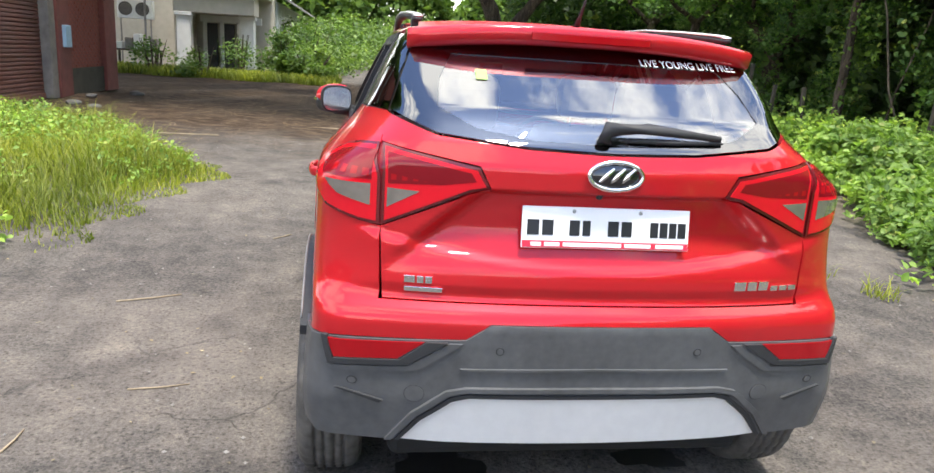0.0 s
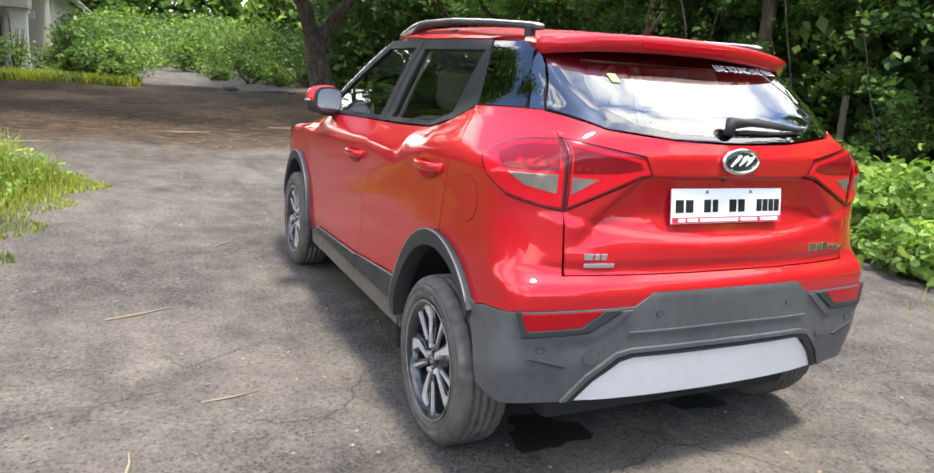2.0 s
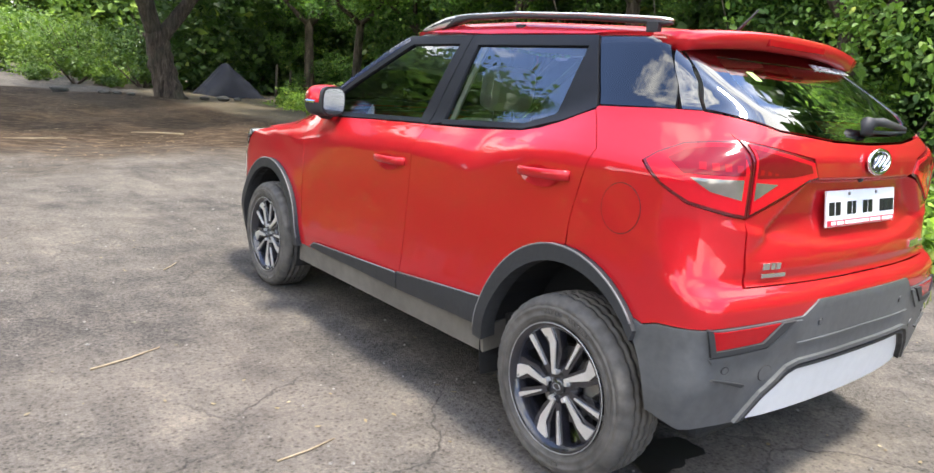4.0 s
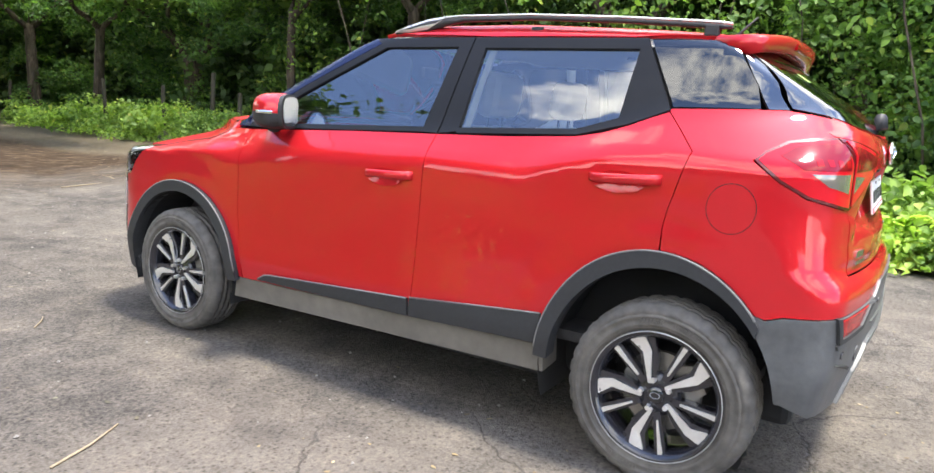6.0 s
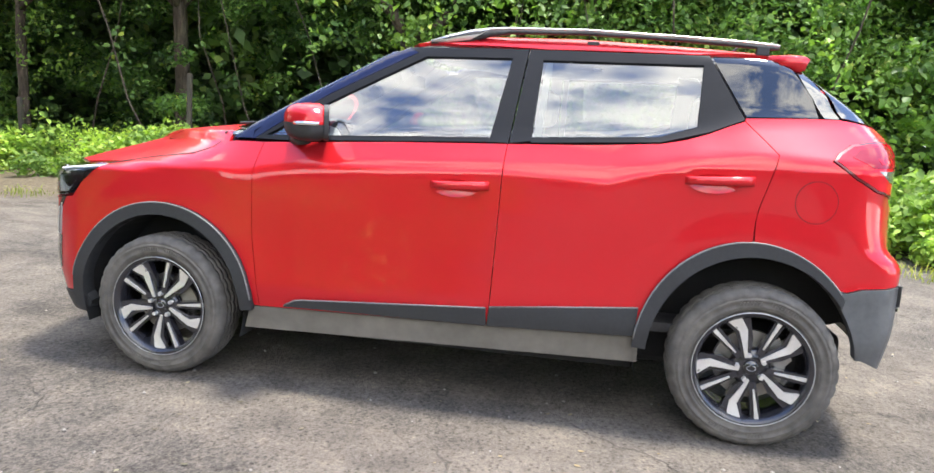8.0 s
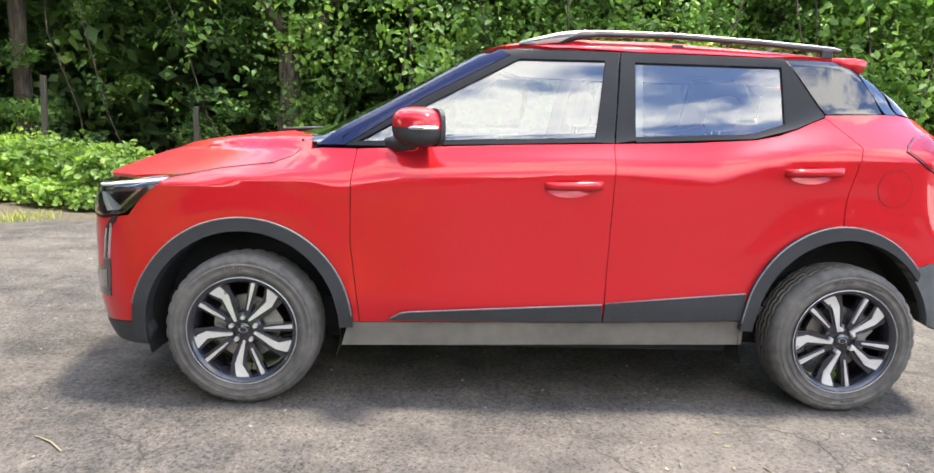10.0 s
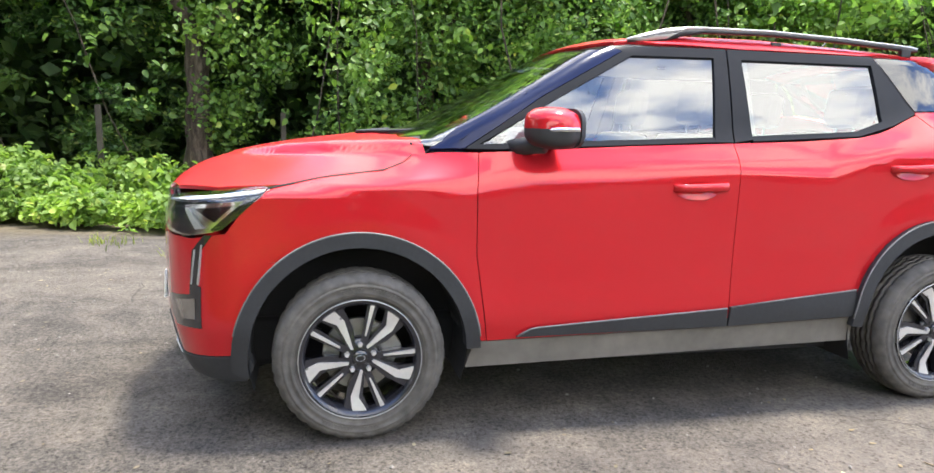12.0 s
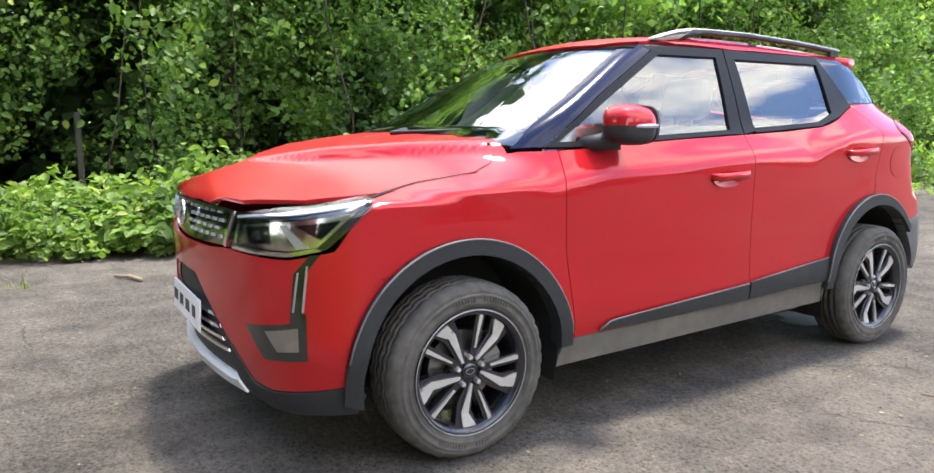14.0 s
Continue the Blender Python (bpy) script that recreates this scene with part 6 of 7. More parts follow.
tree("tree", 4.9, 25.8, 2.3, 0.44, [(-0.55, 0.1, 1.0, 3.6, 0.80), (0.75, -0.1, 1.0, 3.2, 0.68), (0.1, 0.6, 1.0, 3.4, 0.5)], 1.1, 3, 0.26, 260, None, "big old shade tree with rough brown bark, forking low", 1.45, (-0.22, 0.03, 1))
for i, (x, y, th, r, sd) in enumerate(((11.4, 10.3, 3.6, 0.17, 11), (13.5, 21.5, 2.6, 0.36, 12), (11.0, 14.2, 3.4, 0.12, 13), (10.6, 4.8, 2.9, 0.22, 14), (11.2, 0.4, 2.8, 0.18, 15), (10.4, -5.5, 2.6, 0.2, 16), (11.6, 24.5, 3.4, 0.18, 17), (9.8, -12.5, 3.6, 0.2, 18), (12.5, 30.5, 3.6, 0.22, 19))):
    a = sd * 1.3
    tree("tree", x, y, th, r, [(math.cos(a), math.sin(a), 1.0, 1.8, 0.65), (-math.cos(a), -math.sin(a) * 0.7, 0.9, 1.7, 0.6), (-math.sin(a), math.cos(a), 1.0, 1.6, 0.5)], 0.9, sd, 0.2, 170, VINE_LEAF, "dark-stemmed tree at the edge of the wood")


for x, y, th, r, sd in ((-12.0, 22.0, 6.2, 0.38, 31), (-17.0, 14.5, 6.4, 0.38, 32), (-15.0, 28.0, 5.6, 0.36, 33), (-11.5, 41.0, 6.0, 0.36, 34), (-20.0, 20.0, 4.6, 0.34, 35)):
    a = sd * 1.7
    tree("tree", x, y, th, r, [(math.cos(a), math.sin(a), 1.0, 3.4, 0.65), (-math.cos(a), -math.sin(a), 1.0, 3.3, 0.6), (-math.sin(a), math.cos(a), 1.2, 3.2, 0.5), (0.1, 0.1, 1.0, 3.4, 0.5)], 1.25, sd, 0.34, 470 if sd in (31, 32, 33) else 260, None, "tall shade tree behind the brick shed")


# high crowns added out of view over the far end of the yard and the wood, to shade them
cx, cy, cz = [], [], []
for x0, x1, y0, y1, m in ((-8.5, 17.0, 12.0, 26.5, 185), (8.0, 15.0, 9.0, 15.0, 16), (3.5, 22.0, 30.0, 47.0, 130)):
    bx, by = RNG.uniform(x0, x1, m), RNG.uniform(y0, y1, m)
    keep = np.sin(bx * 0.9 + 1.0) * np.sin(by * 0.8) > -0.55
    for qx, qy in zip(bx[keep], by[keep]):
        g = RNG.normal(size=(70, 3)) * np.array([0.75, 0.75, 0.35])
        cx.append(qx + g[:, 0])
        cy.append(qy + g[:, 1])
        cz.append(7.0 + 0.8 * math.sin(qx * 1.3 + qy) + g[:, 2])
tagged(leafy("canopy", [leaves(np.stack([np.concatenate(cx), np.concatenate(cy), np.concatenate(cz)], 1), 0.42, 1.2, 0.8, None, 0.2, flat=True)], WOOD_LEAF), "unseen high leafy canopy added to shade the yard and wood, with gaps", "canopy", kind="stuff")
bm = bmesh.new()
for k in range(20):
    y0 = RNG.uniform(-13, 13)
    x0 = float(wall_x(y0)) + RNG.uniform(-0.5, 0.5)
    lean = RNG.normal(size=2) * 0.22
    r0 = RNG.uniform(0.010, 0.022)
    add_tube(bm, [(x0 + lean[0] * q + 0.08 * math.sin(3 * q + k), y0 + lean[1] * q + 0.10 * math.sin(2 * q + 2 * k), 5.6 * q / 4 - 0.05) for q in range(5)], [r0, r0 * 0.95, r0 * 0.85, r0 * 0.75, r0 * 0.6], 6)
tagged(part("creeper_stems", bm, BARK, smooth=True), "thin brown stems climbing among the creepers", "stems", kind="stuff")


# shrubs and small trees along the far lane
def shrub(name, x, y, w, d, h, count, leaf, mat, seed, label, cat="shrub"):
    rng = np.random.default_rng(seed)
    top = tagged(new(name), label, cat)
    top.location = (x, y, 0)
    for k in range(6):
        bm = bmesh.new()
        a = rng.uniform(0, 2 * math.pi)
        add_tube(bm, [(0.1 * math.cos(a), 0.1 * math.sin(a), -0.05), (w * 0.2 * math.cos(a), d * 0.2 * math.sin(a), h * 0.35), (w * 0.36 * math.cos(a), d * 0.36 * math.sin(a), h * 0.8)], [0.05, 0.035, 0.012], 6)
        part("stem", bm, BARK, top)
    lumps = max(int(w * d * 1.6), 7)
    lc = rng.uniform(-0.5, 0.5, (lumps, 3)) * np.array([w, d, 0])
    q = np.clip(1 - (lc[:, 0] / (w * 0.62)) ** 2 - (lc[:, 1] / (d * 0.62)) ** 2, 0.1, 1)
    lc[:, 2] = h * q ** 0.7 * rng.uniform(0.35, 0.85, lumps)
    pick = rng.integers(0, lumps, count)
    g = rng.normal(size=(count, 3))
    g /= np.linalg.norm(g, axis=1)[:, None]
    rad = h * 0.26 * rng.uniform(0.4, 1.1, count)[:, None] * np.array([1.2, 1.2, 0.9])
    c = lc[pick] + g * rad
    c[:, 2] = np.abs(c[:, 2]) + 0.04
    v, f = leaves(c, leaf, 0.6, 0.72, g * 0.7, 0.2, rng, True)
    raw_mesh("foliage", v, f, mat, top)
    return top


FAR = "bright green shrub beside the lane"
for i, (x, y, w, d, h, cnt) in enumerate(((-3.0, 29.5, 2.8, 3.0, 1.4, 4500), (-4.2, 30.3, 1.8, 1.8, 2.1, 3000), (-3.4, 33.5, 3.0, 4.0, 2.4, 5000), (-4.0, 39.5, 4.5, 5.0, 3.2, 6000), (-3.6, 46.0, 4.5, 6.0, 3.4, 5000), (-3.2, 55.0, 5, 8, 4.0, 5000),
                                          (3.6, 36.5, 4.0, 3.5, 1.4, 5000), (6.2, 35.0, 3.5, 3.0, 1.3, 4000), (5.0, 42.0, 6.0, 5.0, 3.4, 7000), (3.6, 50.0, 5.0, 6.0, 3.8, 6000), (8.5, 40.0, 5.0, 5.0, 4.4, 7000), (4.2, 62.0, 7.0, 8.0, 5.0, 6000), (-1.2, 75.0, 9.0, 6.0, 5.5, 6000), (12.0, 36.5, 5.0, 5.0, 4.0, 6000))):
    # past x 7 the darker leaf colour paints in the wood's shade
    shrub("shrub", x, y, w, d, h, cnt, 0.16 if y < 45 else 0.26, WOOD_LEAF if x > 7 else FAR_LEAF, 40 + i, "shrub at the edge of the wood, shade put in its leaf colour" if x > 7 else FAR)
for i, (x, y, w, h) in enumerate(((-6.9, 27.6, 1.3, 1.5), (-8.9, 28.3, 1.4, 1.7), (-5.9, 30.3, 1.0, 2.2))):
    shrub("sapling", x, y, w, w, h, 700, 0.13, FAR_LEAF, 70 + i, "thin leafy sapling before the white building", "sapling")
# strip of low plants before the building and the far wood
n = 10000
x = RNG.uniform(-14, -1.6, n)
y = 27.0 + RNG.uniform(0, 1, n) * 3.2 - 0.09 * (x + 8)
h = 0.12 + 0.3 * RNG.uniform(0, 1, n)
tagged(leafy("verge_grass", [blades(x, y, h, 0.8, 0.02)], GRASS), "green verge before the white building", "grass", kind="stuff")
n = 52000
a = RNG.uniform(0, 1, n)
x = -45 + 75 * a
y = 84 + RNG.uniform(0, 1, n) * 10 + 0.012 * (x - 5) ** 2
z = RNG.uniform(0, 1, n) * (11 + 3 * np.sin(x * 0.4) + 2 * np.sin(x * 1.1))
c = np.stack([x, y, z], 1)
tagged(leafy("far_wood", [leaves(c, 0.9, 0.6, 0.8, flat=True)], FAR_LEAF), "far green tree line", "wood", kind="stuff")

# leaf litter, twigs and pebbles
n = 15000
x = RNG.uniform(-9, 9, n)
y = 8.5 + RNG.uniform(0, 1, n) ** 0.8 * 19
c = np.stack([x, y, np.full(n, 0.012) + hill(x, y)], 1)
LITTER = leaf_material("dead_leaf", (0.10, 0.068, 0.044), (0.17, 0.120, 0.078), (0.40, 0.33, 0.24), 0.8, 0.05)
lv, lf = leaves(c, 0.06, 2.6, 0.4, None, 0.0)
lg = np.repeat(c[:, 2], 6)
lv[:, 2] = lg + 0.15 * np.abs(lv[:, 2] - lg)
tagged(leafy("leaf_litter", [(lv, lf)], LITTER), "dead brown leaves strewn over the soil", "litter", kind="stuff")
n = 900
x = np.concatenate([RNG.uniform(-3.2, 3.6, n), edge_x(RNG.uniform(-8, 12, 900)) - RNG.uniform(0, 0.7, 900)])
y = np.concatenate([RNG.uniform(-2.5, 9, n), RNG.uniform(-8, 12, 900)])
c = np.stack([x, y, np.full(len(x), 0.008)], 1)
CHAFF = leaf_material("dry_chaff", (0.09, 0.07, 0.05), (0.17, 0.14, 0.10), (0.36, 0.31, 0.22), 0.8, 0.05)
lv, lf = leaves(c, 0.024, 2.6, 0.5, None, 0.0)
lv[:, 2] = 0.005 + 0.25 * np.abs(lv[:, 2] - 0.008)
tagged(leafy("scattered_leaves", [(lv, lf)], CHAFF), "small dry leaves and chaff on the asphalt", "litter", kind="stuff")
PEBBLE = plain("pebble", (0.20, 0.185, 0.165), 0.9, 0, 0.5, 15)
pv, pf = [], []
for k in range(700):
    px, py = RNG.uniform(-4.2, 4.2), RNG.uniform(-3, 9)
    r = RNG.uniform(0.004, 0.011)
    o = len(pv)
    for d in ((1, 0, 0), (-1, 0, 0), (0, 1, 0), (0, -1, 0), (0, 0, 0.8), (0, 0, -0.6)):
        pv.append((px + d[0] * r * RNG.uniform(0.7, 1.3), py + d[1] * r * RNG.uniform(0.7, 1.3), r * 0.4 + d[2] * r))
    pf += [(o + a, o + b, o + c) for a, b, c in ((0, 2, 4), (2, 1, 4), (1, 3, 4), (3, 0, 4), (2, 0, 5), (1, 2, 5), (3, 1, 5), (0, 3, 5))]
tagged(mesh_ob("pebbles", pv, pf, PEBBLE), "loose pebbles and grit on the asphalt", "pebbles", kind="stuff")
TWIG = plain("dry_twig", (0.28, 0.22, 0.14), 0.85, 0, 0.3, 30)
for x, y, a, ln, r in ((3.14, 3.28, 0.5, 0.32, 0.018), (-1.95, 0.11, 1.5, 0.16, 0.005), (-1.55, 0.55, 0.2, 0.25, 0.004), (-1.9, 1.7, 0.4, 0.35, 0.005), (2.6, 9.0, 1.3, 0.6, 0.008), (-1.3, 3.2, 0.9, 0.2, 0.004), (1.9, 8.4, 0.3, 0.7, 0.008), (-3.4, 9.4, 0.1, 0.9, 0.012), (-1.2, 11.2, 0.2, 1.1, 0.015), (1.0, 12.4, 2.9, 0.9, 0.014)):
    bm = bmesh.new()
    dx, dy = math.cos(a) * ln / 2, math.sin(a) * ln / 2
    add_tube(bm, [(x - dx, y - dy, r), (x + 0.1 * dy, y - 0.1 * dx, r * 1.6), (x + dx, y + dy, r)], [r, r * 0.9, r * 0.6], 6)
    tagged(part("twig", bm, TWIG, smooth=True), "pale dry twig lying on the ground", "twig", "twigs on the ground")
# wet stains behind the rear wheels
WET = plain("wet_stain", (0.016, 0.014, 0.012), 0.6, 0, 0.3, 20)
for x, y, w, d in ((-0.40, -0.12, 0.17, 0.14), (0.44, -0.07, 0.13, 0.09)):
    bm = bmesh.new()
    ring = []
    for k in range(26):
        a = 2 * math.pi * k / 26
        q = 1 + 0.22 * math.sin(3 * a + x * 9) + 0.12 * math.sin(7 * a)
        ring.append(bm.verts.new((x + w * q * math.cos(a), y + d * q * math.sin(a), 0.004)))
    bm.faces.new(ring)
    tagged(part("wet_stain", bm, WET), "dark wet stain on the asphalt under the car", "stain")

# ---- fence posts in the undergrowth ----
for x, y, h in ((8.5, 14.75, 1.97), (8.5, 16.7, 1.6), (8.5, 19.4, 1.7), (8.5, 12.3, 1.5), (8.5, 8.6, 2.1), (8.5, 6.0, 1.65), (8.5, 3.2, 1.6), (8.8, 14.1, 1.5), (10.1, 29.6, 1.7), (11.0, 30.2, 1.5), (11.9, 29.9, 1.9)):
    bm = bmesh.new()
    add_box(bm, (-0.042, -0.042, -0.05), (0.042, 0.042, h - 0.2), 0.015, Matrix.Translation((x + 0.35, y, 0)) @ Matrix.Rotation(radians(2.5 * math.sin(y * 9)), 4, "Y"))
    tagged(part("fence_post", bm, POST), "weathered grey concrete fence post among leaves", "fence post", "posts of the old fence")

# ---- tarpaulin heap and stones beyond the big tree ----
TARP = plain("dark_tarpaulin", (0.014, 0.016, 0.024), 0.7, 0, 0.25, 3, relief=0.3)
bm = bmesh.new()
bmesh.ops.create_grid(bm, x_segments=28, y_segments=22, size=1.0)
for v in bm.verts:
    u, w = v.co.x, v.co.y
    ridge = max(0.0, 1 - abs(u + 0.25) * (1.0 if u > -0.25 else 1.33)) * (1 - abs(w) ** 2.5)
    z = 1.42 * ridge ** 0.8 * (1 if abs(w) < 0.99 else 0.9) + 0.16 * noise.noise(Vector((u * 4, w * 4, 1.0))) * (1 if u > -0.2 else 0.3)
    v.co = Vector((8.6 + u * 1.5 + 0.05 * noise.noise(Vector((u * 4, w * 3, 5))), 29.8 + w * 1.0, max(z, 0.0)))
ext = bmesh.ops.extrude_face_region(bm, geom=bm.faces[:])
for g in ext["geom"]:
    if isinstance(g, bmesh.types.BMVert):
        g.co.z -= 0.02
bmesh.ops.recalc_face_normals(bm, faces=bm.faces)
TARP.node_tree.nodes["Principled BSDF"].inputs["Specular IOR Level"].default_value = 0.1
tagged(part("tarpaulin", bm, TARP, smooth=True), "black tarpaulin draped over a heap beside the wood", "tarpaulin")
STONE = plain("pale_stone", (0.13, 0.12, 0.105), 0.9, 0, 0.35, 6, relief=0.5)
for x, y, s in ((3.0, 27.3, 0.16), (3.5, 27.6, 0.12), (3.9, 27.2, 0.10), (1.6, 27.4, 0.22), (6.3, 26.4, 0.14), (6.9, 26.1, 0.18), (7.6, 26.5, 0.12), (-1.9, 24.5, 0.10), (-6.6, 13.6, 0.11), (-6.0, 13.0, 0.09), (-6.9, 15.5, 0.10), (-6.3, 16.9, 0.12), (7.9, 15.6, 0.3)):
    bm = bmesh.new()
    bmesh.ops.create_icosphere(bm, subdivisions=2, radius=s)
    for v in bm.verts:
        v.co = Vector((v.co.x * 1.4, v.co.y, v.co.z * 0.6)) * (1 + 0.3 * noise.noise(v.co * 6 / s * 0.2 + Vector((x, y, 0))))
        v.co += Vector((x, y, s * 0.35))
    tagged(part("stone", bm, STONE), "pale broken stone at the edge of the soil", "stone", "stones at the yard's edge")

# ---- hedge of trees across the open ground on the left: unseen, added for the car to reflect ----
n = 26000
y = RNG.uniform(-34, 13, n)
z = 0.2 + 5.0 * RNG.uniform(0, 1, n) * (0.75 + 0.25 * np.sin(y * 0.7) * np.sin(y * 0.31 + 1))
x = -19.0 - RNG.uniform(0, 4.0, n) + 1.2 * np.sin(y * 0.4)
tagged(leafy("tree_line", [leaves(np.stack([x, y, z], 1), 0.42, 0.5, 0.8, None, 0.4, flat=True)], WOOD_LEAF), "unseen row of dark trees across the open ground, added for reflections", "trees", kind="stuff")

# ---- brick shed with a rolling shutter ----
BRICK = plain("old_red_brick", (0.18, 0.045, 0.030), 0.9, 0, 0.45, 6, relief=0.4)
MORTAR = plain("red_plaster", (0.15, 0.043, 0.032), 0.92, 0, 0.35, 5, relief=0.3)
SHUTTER = plain("rusty_shutter", (0.12, 0.048, 0.036), 0.6, 0.1, 0.35, 9)
CEMENT = plain("stained_cement", (0.20, 0.18, 0.155), 0.92, 0, 0.5, 4, relief=0.3)
MOSSY = plain("mossy_render", (0.036, 0.032, 0.02), 0.95, 0, 0.6, 3, relief=0.5)
CREAM = plain("cream_wall", (0.44, 0.40, 0.32), 0.85, 0, 0.16, 3)
PALE = plain("white_wall", (0.62, 0.61, 0.58), 0.8, 0, 0.10, 4)
DARK_DOOR = plain("dark_doorway", (0.03, 0.028, 0.026), 0.6, 0, 0.3, 6)
ROOF = plain("grey_roof_sheet", (0.22, 0.20, 0.18), 0.8, 0, 0.35, 4)
BOX_BLUE = plain("pale_blue_paint", (0.24, 0.36, 0.46), 0.5, 0, 0.15, 10)
ACW = plain("ac_white", (0.66, 0.66, 0.62), 0.5, 0, 0.1, 8)

shed = tagged(new("brick_shed"), "old red brick shed with a rusty rolling shutter and cement pillar", "shed")
box_part("wall", (-12.0, 14.75, 0), (-7.44, 18.75, 4.6), MORTAR, shed)
box_part("plinth", (-7.44, 15.6, 0), (-7.38, 17.9, 0.62), MOSSY, shed, bevel=0.01)
box_part("pillar", (-7.62, 17.9, 0), (-7.30, 18.75, 4.6), MORTAR, shed, bevel=0.02)
box_part("pillar", (-7.62, 14.95, 0), (-7.32, 15.65, 4.6), MORTAR, shed, bevel=0.02)
box_part("pillar", (-7.74, 14.60, 0), (-7.36, 14.93, 4.6), CEMENT, shed, bevel=0.02)
box_part("wall", (-12.0, 9.0, 3.4), (-7.5, 14.2, 4.6), MORTAR, shed)
box_part("wall", (-12.0, 9.0, 0), (-7.9, 9.3, 3.4), MORTAR, shed)
shutter = box_part("shutter", (-7.64, 9.3, 0.12), (-7.60, 14.59, 3.4), SHUTTER, shed, "rusty brown rolling shutter, shut")
zz = 0.12
while zz < 3.4:
    box_part("shutter_slat", (-7.60, 9.3, zz), (-7.54, 14.59, zz + 0.074), SHUTTER, shutter, bevel=0.018)
    zz += 0.085
box_part("shutter_rail", (-7.64, 9.3, 0.0), (-7.51, 14.59, 0.12), SHUTTER, shed, bevel=0.01)
box = tagged(box_part("meter_box", (-7.37, 15.18, 1.10), (-7.24, 15.50, 1.58), BOX_BLUE, bevel=0.015), "small pale blue box on the brick shed", "box")

# ---- white building with a pillared porch ----
house = tagged(new("white_building"), "old cream building with white porch pillars and dark doors", "building")
box_part("wall", (-16.0, 36.6, 0), (-5.2, 37.0, 5.2), CREAM, house)
box_part("wall", (-9.35, 33.6, 0), (-9.0, 36.6, 4.2), CREAM, house)
box_part("wall", (-5.5, 37.0, 0), (-5.2, 60.0, 3.6), PALE, house)
box_part("porch_floor", (-9.3, 32.7, 0), (-5.3, 36.6, 0.12), CEMENT, house, bevel=0.02)
box_part("porch_step", (-8.2, 32.3, 0), (-6.4, 32.7, 0.08), MORTAR, house, bevel=0.01)
for x, y in ((-8.75, 33.0), (-6.12, 34.0)):
    p = box_part("pillar", (x - 0.30, y - 0.30, 0.12), (x + 0.30, y + 0.30, 2.55), PALE, house, bevel=0.02)
    box_part("pillar_cap", (x - 0.38, y - 0.38, 2.45), (x + 0.38, y + 0.38, 2.62), PALE, p, bevel=0.03)
    box_part("pillar_base", (x - 0.35, y - 0.35, 0.12), (x + 0.35, y + 0.35, 0.38), PALE, p, bevel=0.02)
bm = bmesh.new()
add_box(bm, (-9.2, 32.75, 2.62), (-5.65, 34.3, 3.5), 0.03)
part("porch_beam", bm, CREAM, house)
box_part("porch_roof", (-9.5, 32.4, 3.5), (-5.3, 36.8, 3.7), CREAM, house, bevel=0.02)
for x in (-8.05, -7.25, -6.45):
    d = box_part("door", (x - 0.24, 35.6, 0.12), (x + 0.24, 35.7, 2.25), DARK_DOOR, house, "tall dark doorway with white posts")
    box_part("door_post", (x - 0.42, 35.5, 0.12), (x - 0.24, 35.75, 2.4), PALE, d, bevel=0.01)
box_part("door_post", (-6.21, 35.5, 0.12), (-6.0, 35.75, 2.4), PALE, house, bevel=0.01)
box_part("door_head", (-8.6, 35.5, 2.3), (-5.7, 35.75, 2.62), PALE, house)
# slatted side wing with a sloping roof that runs back
for k in range(26):
    y = 37.2 + k * 0.85
    box_part("slat", (-5.19, y, 0.3), (-5.11, y + 0.22, 3.5), PALE, house, bevel=0.01)
bm = bmesh.new()
vs = [bm.verts.new(p) for p in ((-4.3, 36.5, 3.45), (-4.3, 61.0, 3.45), (-9.0, 61.0, 6.2), (-9.0, 36.5, 6.2))]
f = bm.faces.new(vs)
ext = bmesh.ops.extrude_face_region(bm, geom=[f])
for g in ext["geom"]:
    if isinstance(g, bmesh.types.BMVert):
        g.co.z += 0.12
bmesh.ops.recalc_face_normals(bm, faces=bm.faces)
part("roof", bm, ROOF, house)
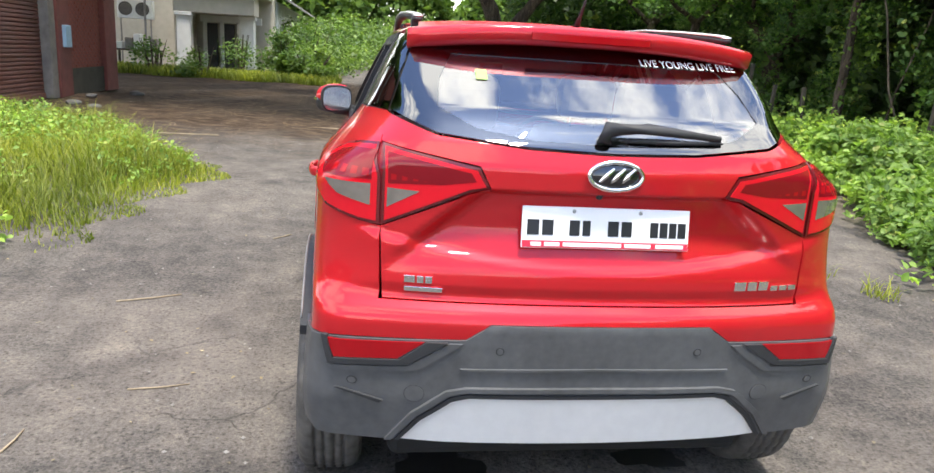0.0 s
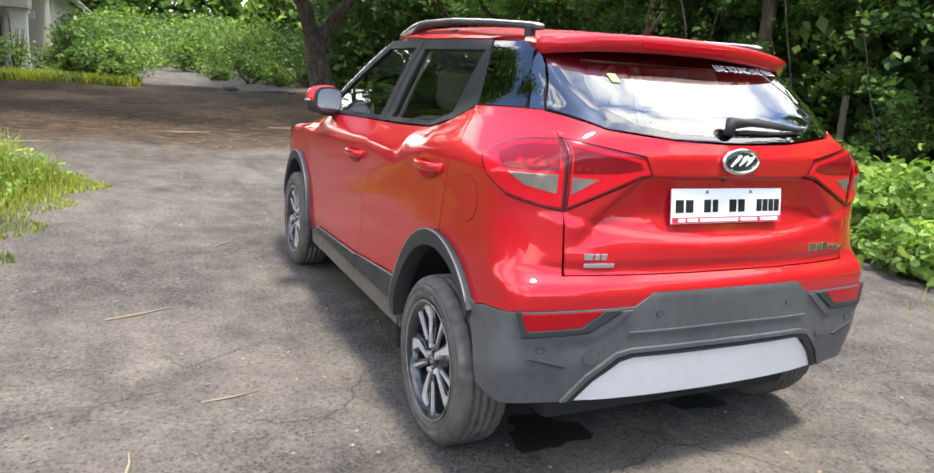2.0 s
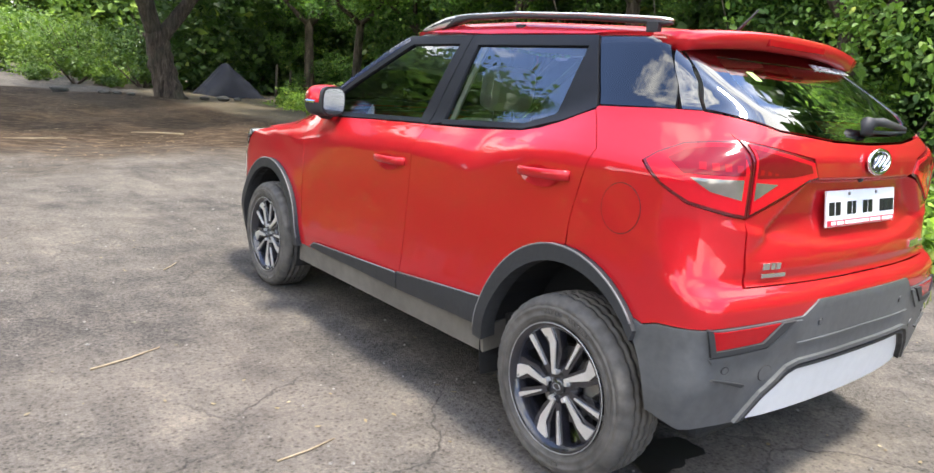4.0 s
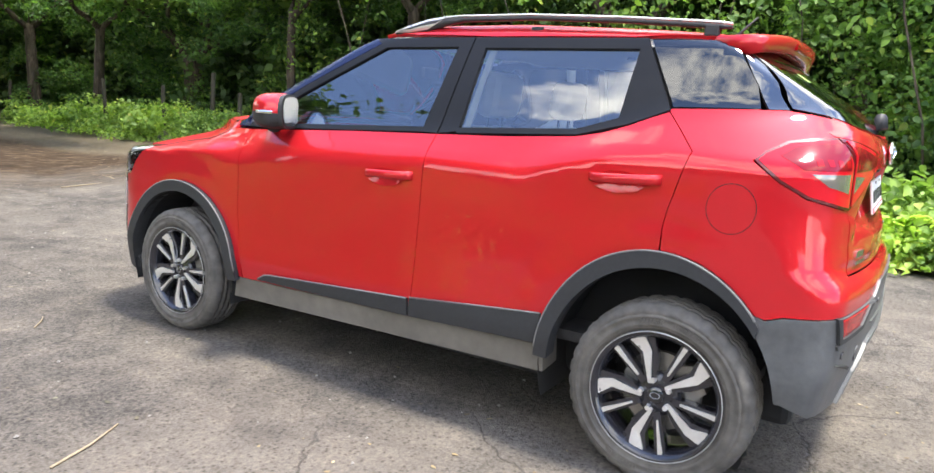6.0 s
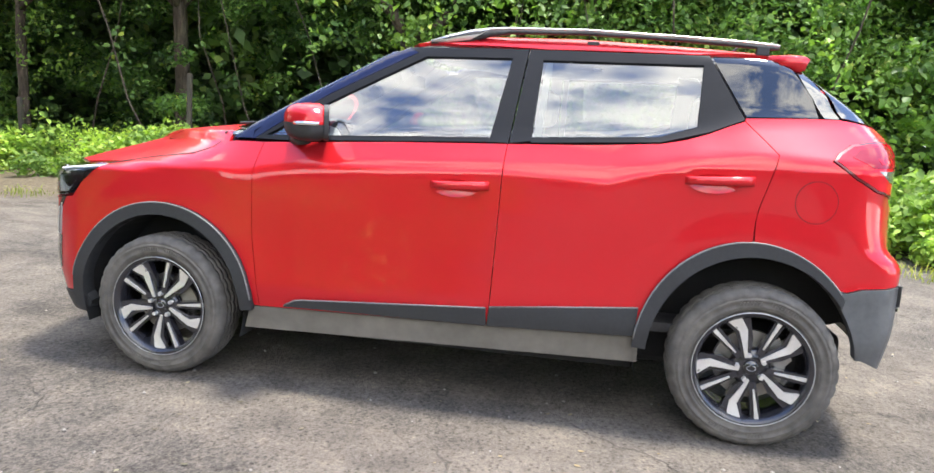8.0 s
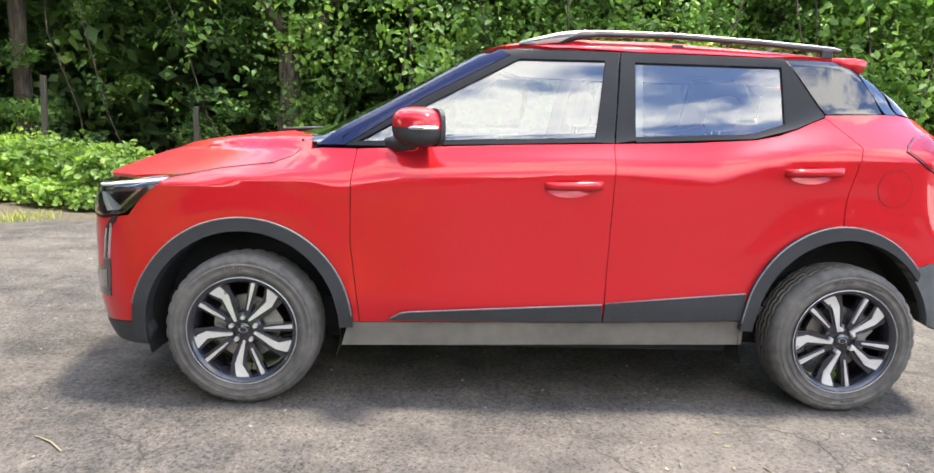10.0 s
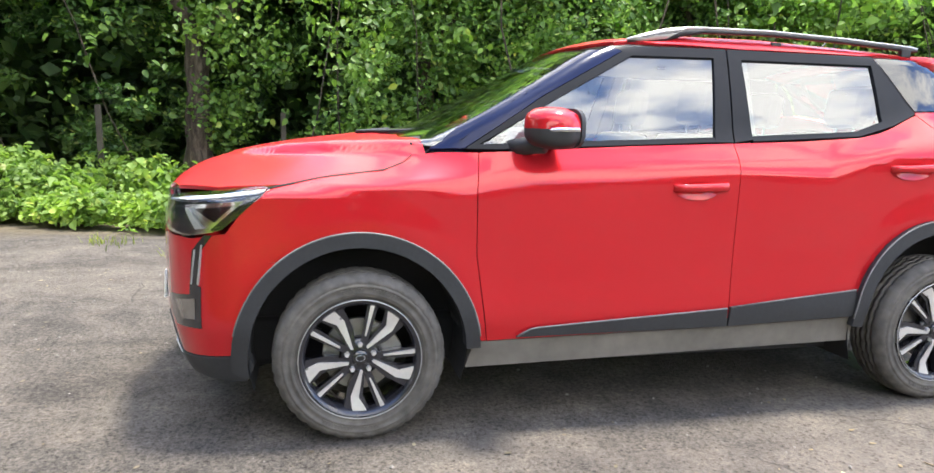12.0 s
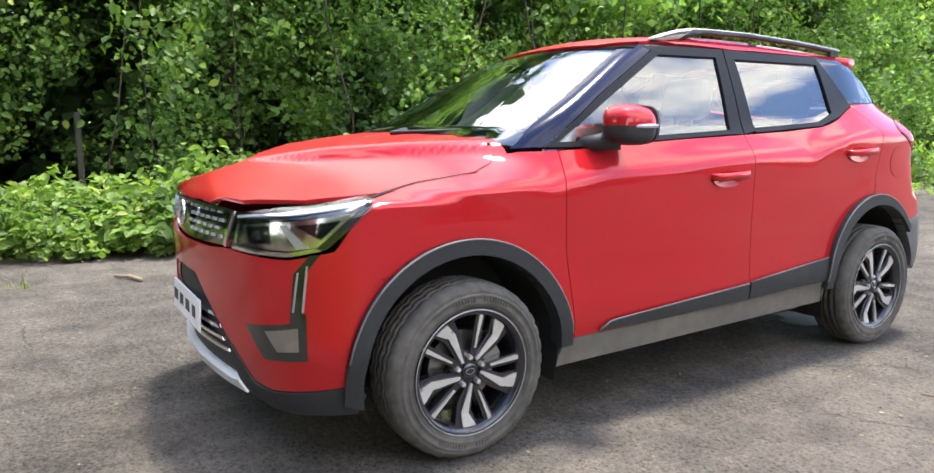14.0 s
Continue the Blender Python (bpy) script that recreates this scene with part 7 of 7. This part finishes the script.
# outdoor air-conditioner and the bench of jars below it
ac = tagged(box_part("air_conditioner", (-11.3, 31.9, 2.15), (-9.85, 32.3, 2.95), ACW, bevel=0.03), "pale air-conditioner box with two round fans on posts", "air conditioner")
for x in (-10.95, -10.25):
    bm = bmesh.new()
    for r in (0.28, 0.21, 0.14, 0.07):
        ring = [Vector((x + r * math.cos(a), 31.88, 2.55 + r * math.sin(a))) for a in [2 * math.pi * q / 24 for q in range(25)]]
        add_tube(bm, ring, 0.012, 5, False)
    part("fan_guard", bm, CEMENT, ac)
    bm = bmesh.new()
    bmesh.ops.create_cone(bm, segments=28, radius1=0.29, radius2=0.29, depth=0.02, cap_ends=True, matrix=Matrix.Translation((x, 31.895, 2.55)) @ Matrix.Rotation(math.pi / 2, 4, "X"))
    part("fan_opening", bm, DARK_DOOR, ac)
for x in (-11.2, -9.95):
    bm = bmesh.new()
    add_tube(bm, [(x, 32.05, 0), (x, 32.05, 2.17)], 0.035, 8)
    part("bracket_post", bm, ROOF, ac)
bm = bmesh.new()
add_tube(bm, [(-9.72, 30.3, 0), (-9.70, 30.3, 3.6)], 0.045, 8)
tagged(part("pole", bm, ROOF), "thin rusty pole before the white building", "pole")
bench = tagged(new("work_bench"), "dark wooden bench cluttered with pale containers", "bench")
box_part("bench_top", (-11.2, 30.6, 0.80), (-9.3, 31.4, 0.87), BARK, bench, bevel=0.01)
for x in (-11.1, -9.4):
    for y in (30.7, 31.3):
        box_part("leg", (x - 0.04, y - 0.04, 0), (x + 0.04, y + 0.04, 0.80), BARK, bench)
for i, x in enumerate((-10.95, -10.55, -10.2, -9.85, -9.55)):
    tagged(box_part("container", (x - 0.15, 30.75, 0.871), (x + 0.15, 31.15, 1.15 + 0.18 * (i % 3)), (ACW, CEMENT, PALE)[i % 3], bevel=0.04), "pale plastic container standing on the bench", "container", "containers on the bench")

# bricks of the shed's visible wall, course by course
bm = bmesh.new()
add_box(bm, (-0.028, -0.11, -0.032), (0.028, 0.11, 0.032), 0.006)
bme = bpy.data.meshes.new("brick")
bm.to_mesh(bme)
bm.free()
bme.materials.append(BRICK)
wall_ob = shed.children[0]
rb = random.Random(4)
row = 0
zz = 0.66
while zz < 2.75:
    yy = 15.78 + (0.12 if row % 2 else 0.0)
    while yy < 17.85:
        ob = new("brick", bme)
        ob.parent = wall_ob
        ob.location = (-7.437 + rb.uniform(-0.006, 0.008), yy, zz)
        ob.rotation_euler = (0, rb.uniform(-0.02, 0.02), rb.uniform(-0.02, 0.02))
        yy += 0.232
    zz += 0.076
    row += 1
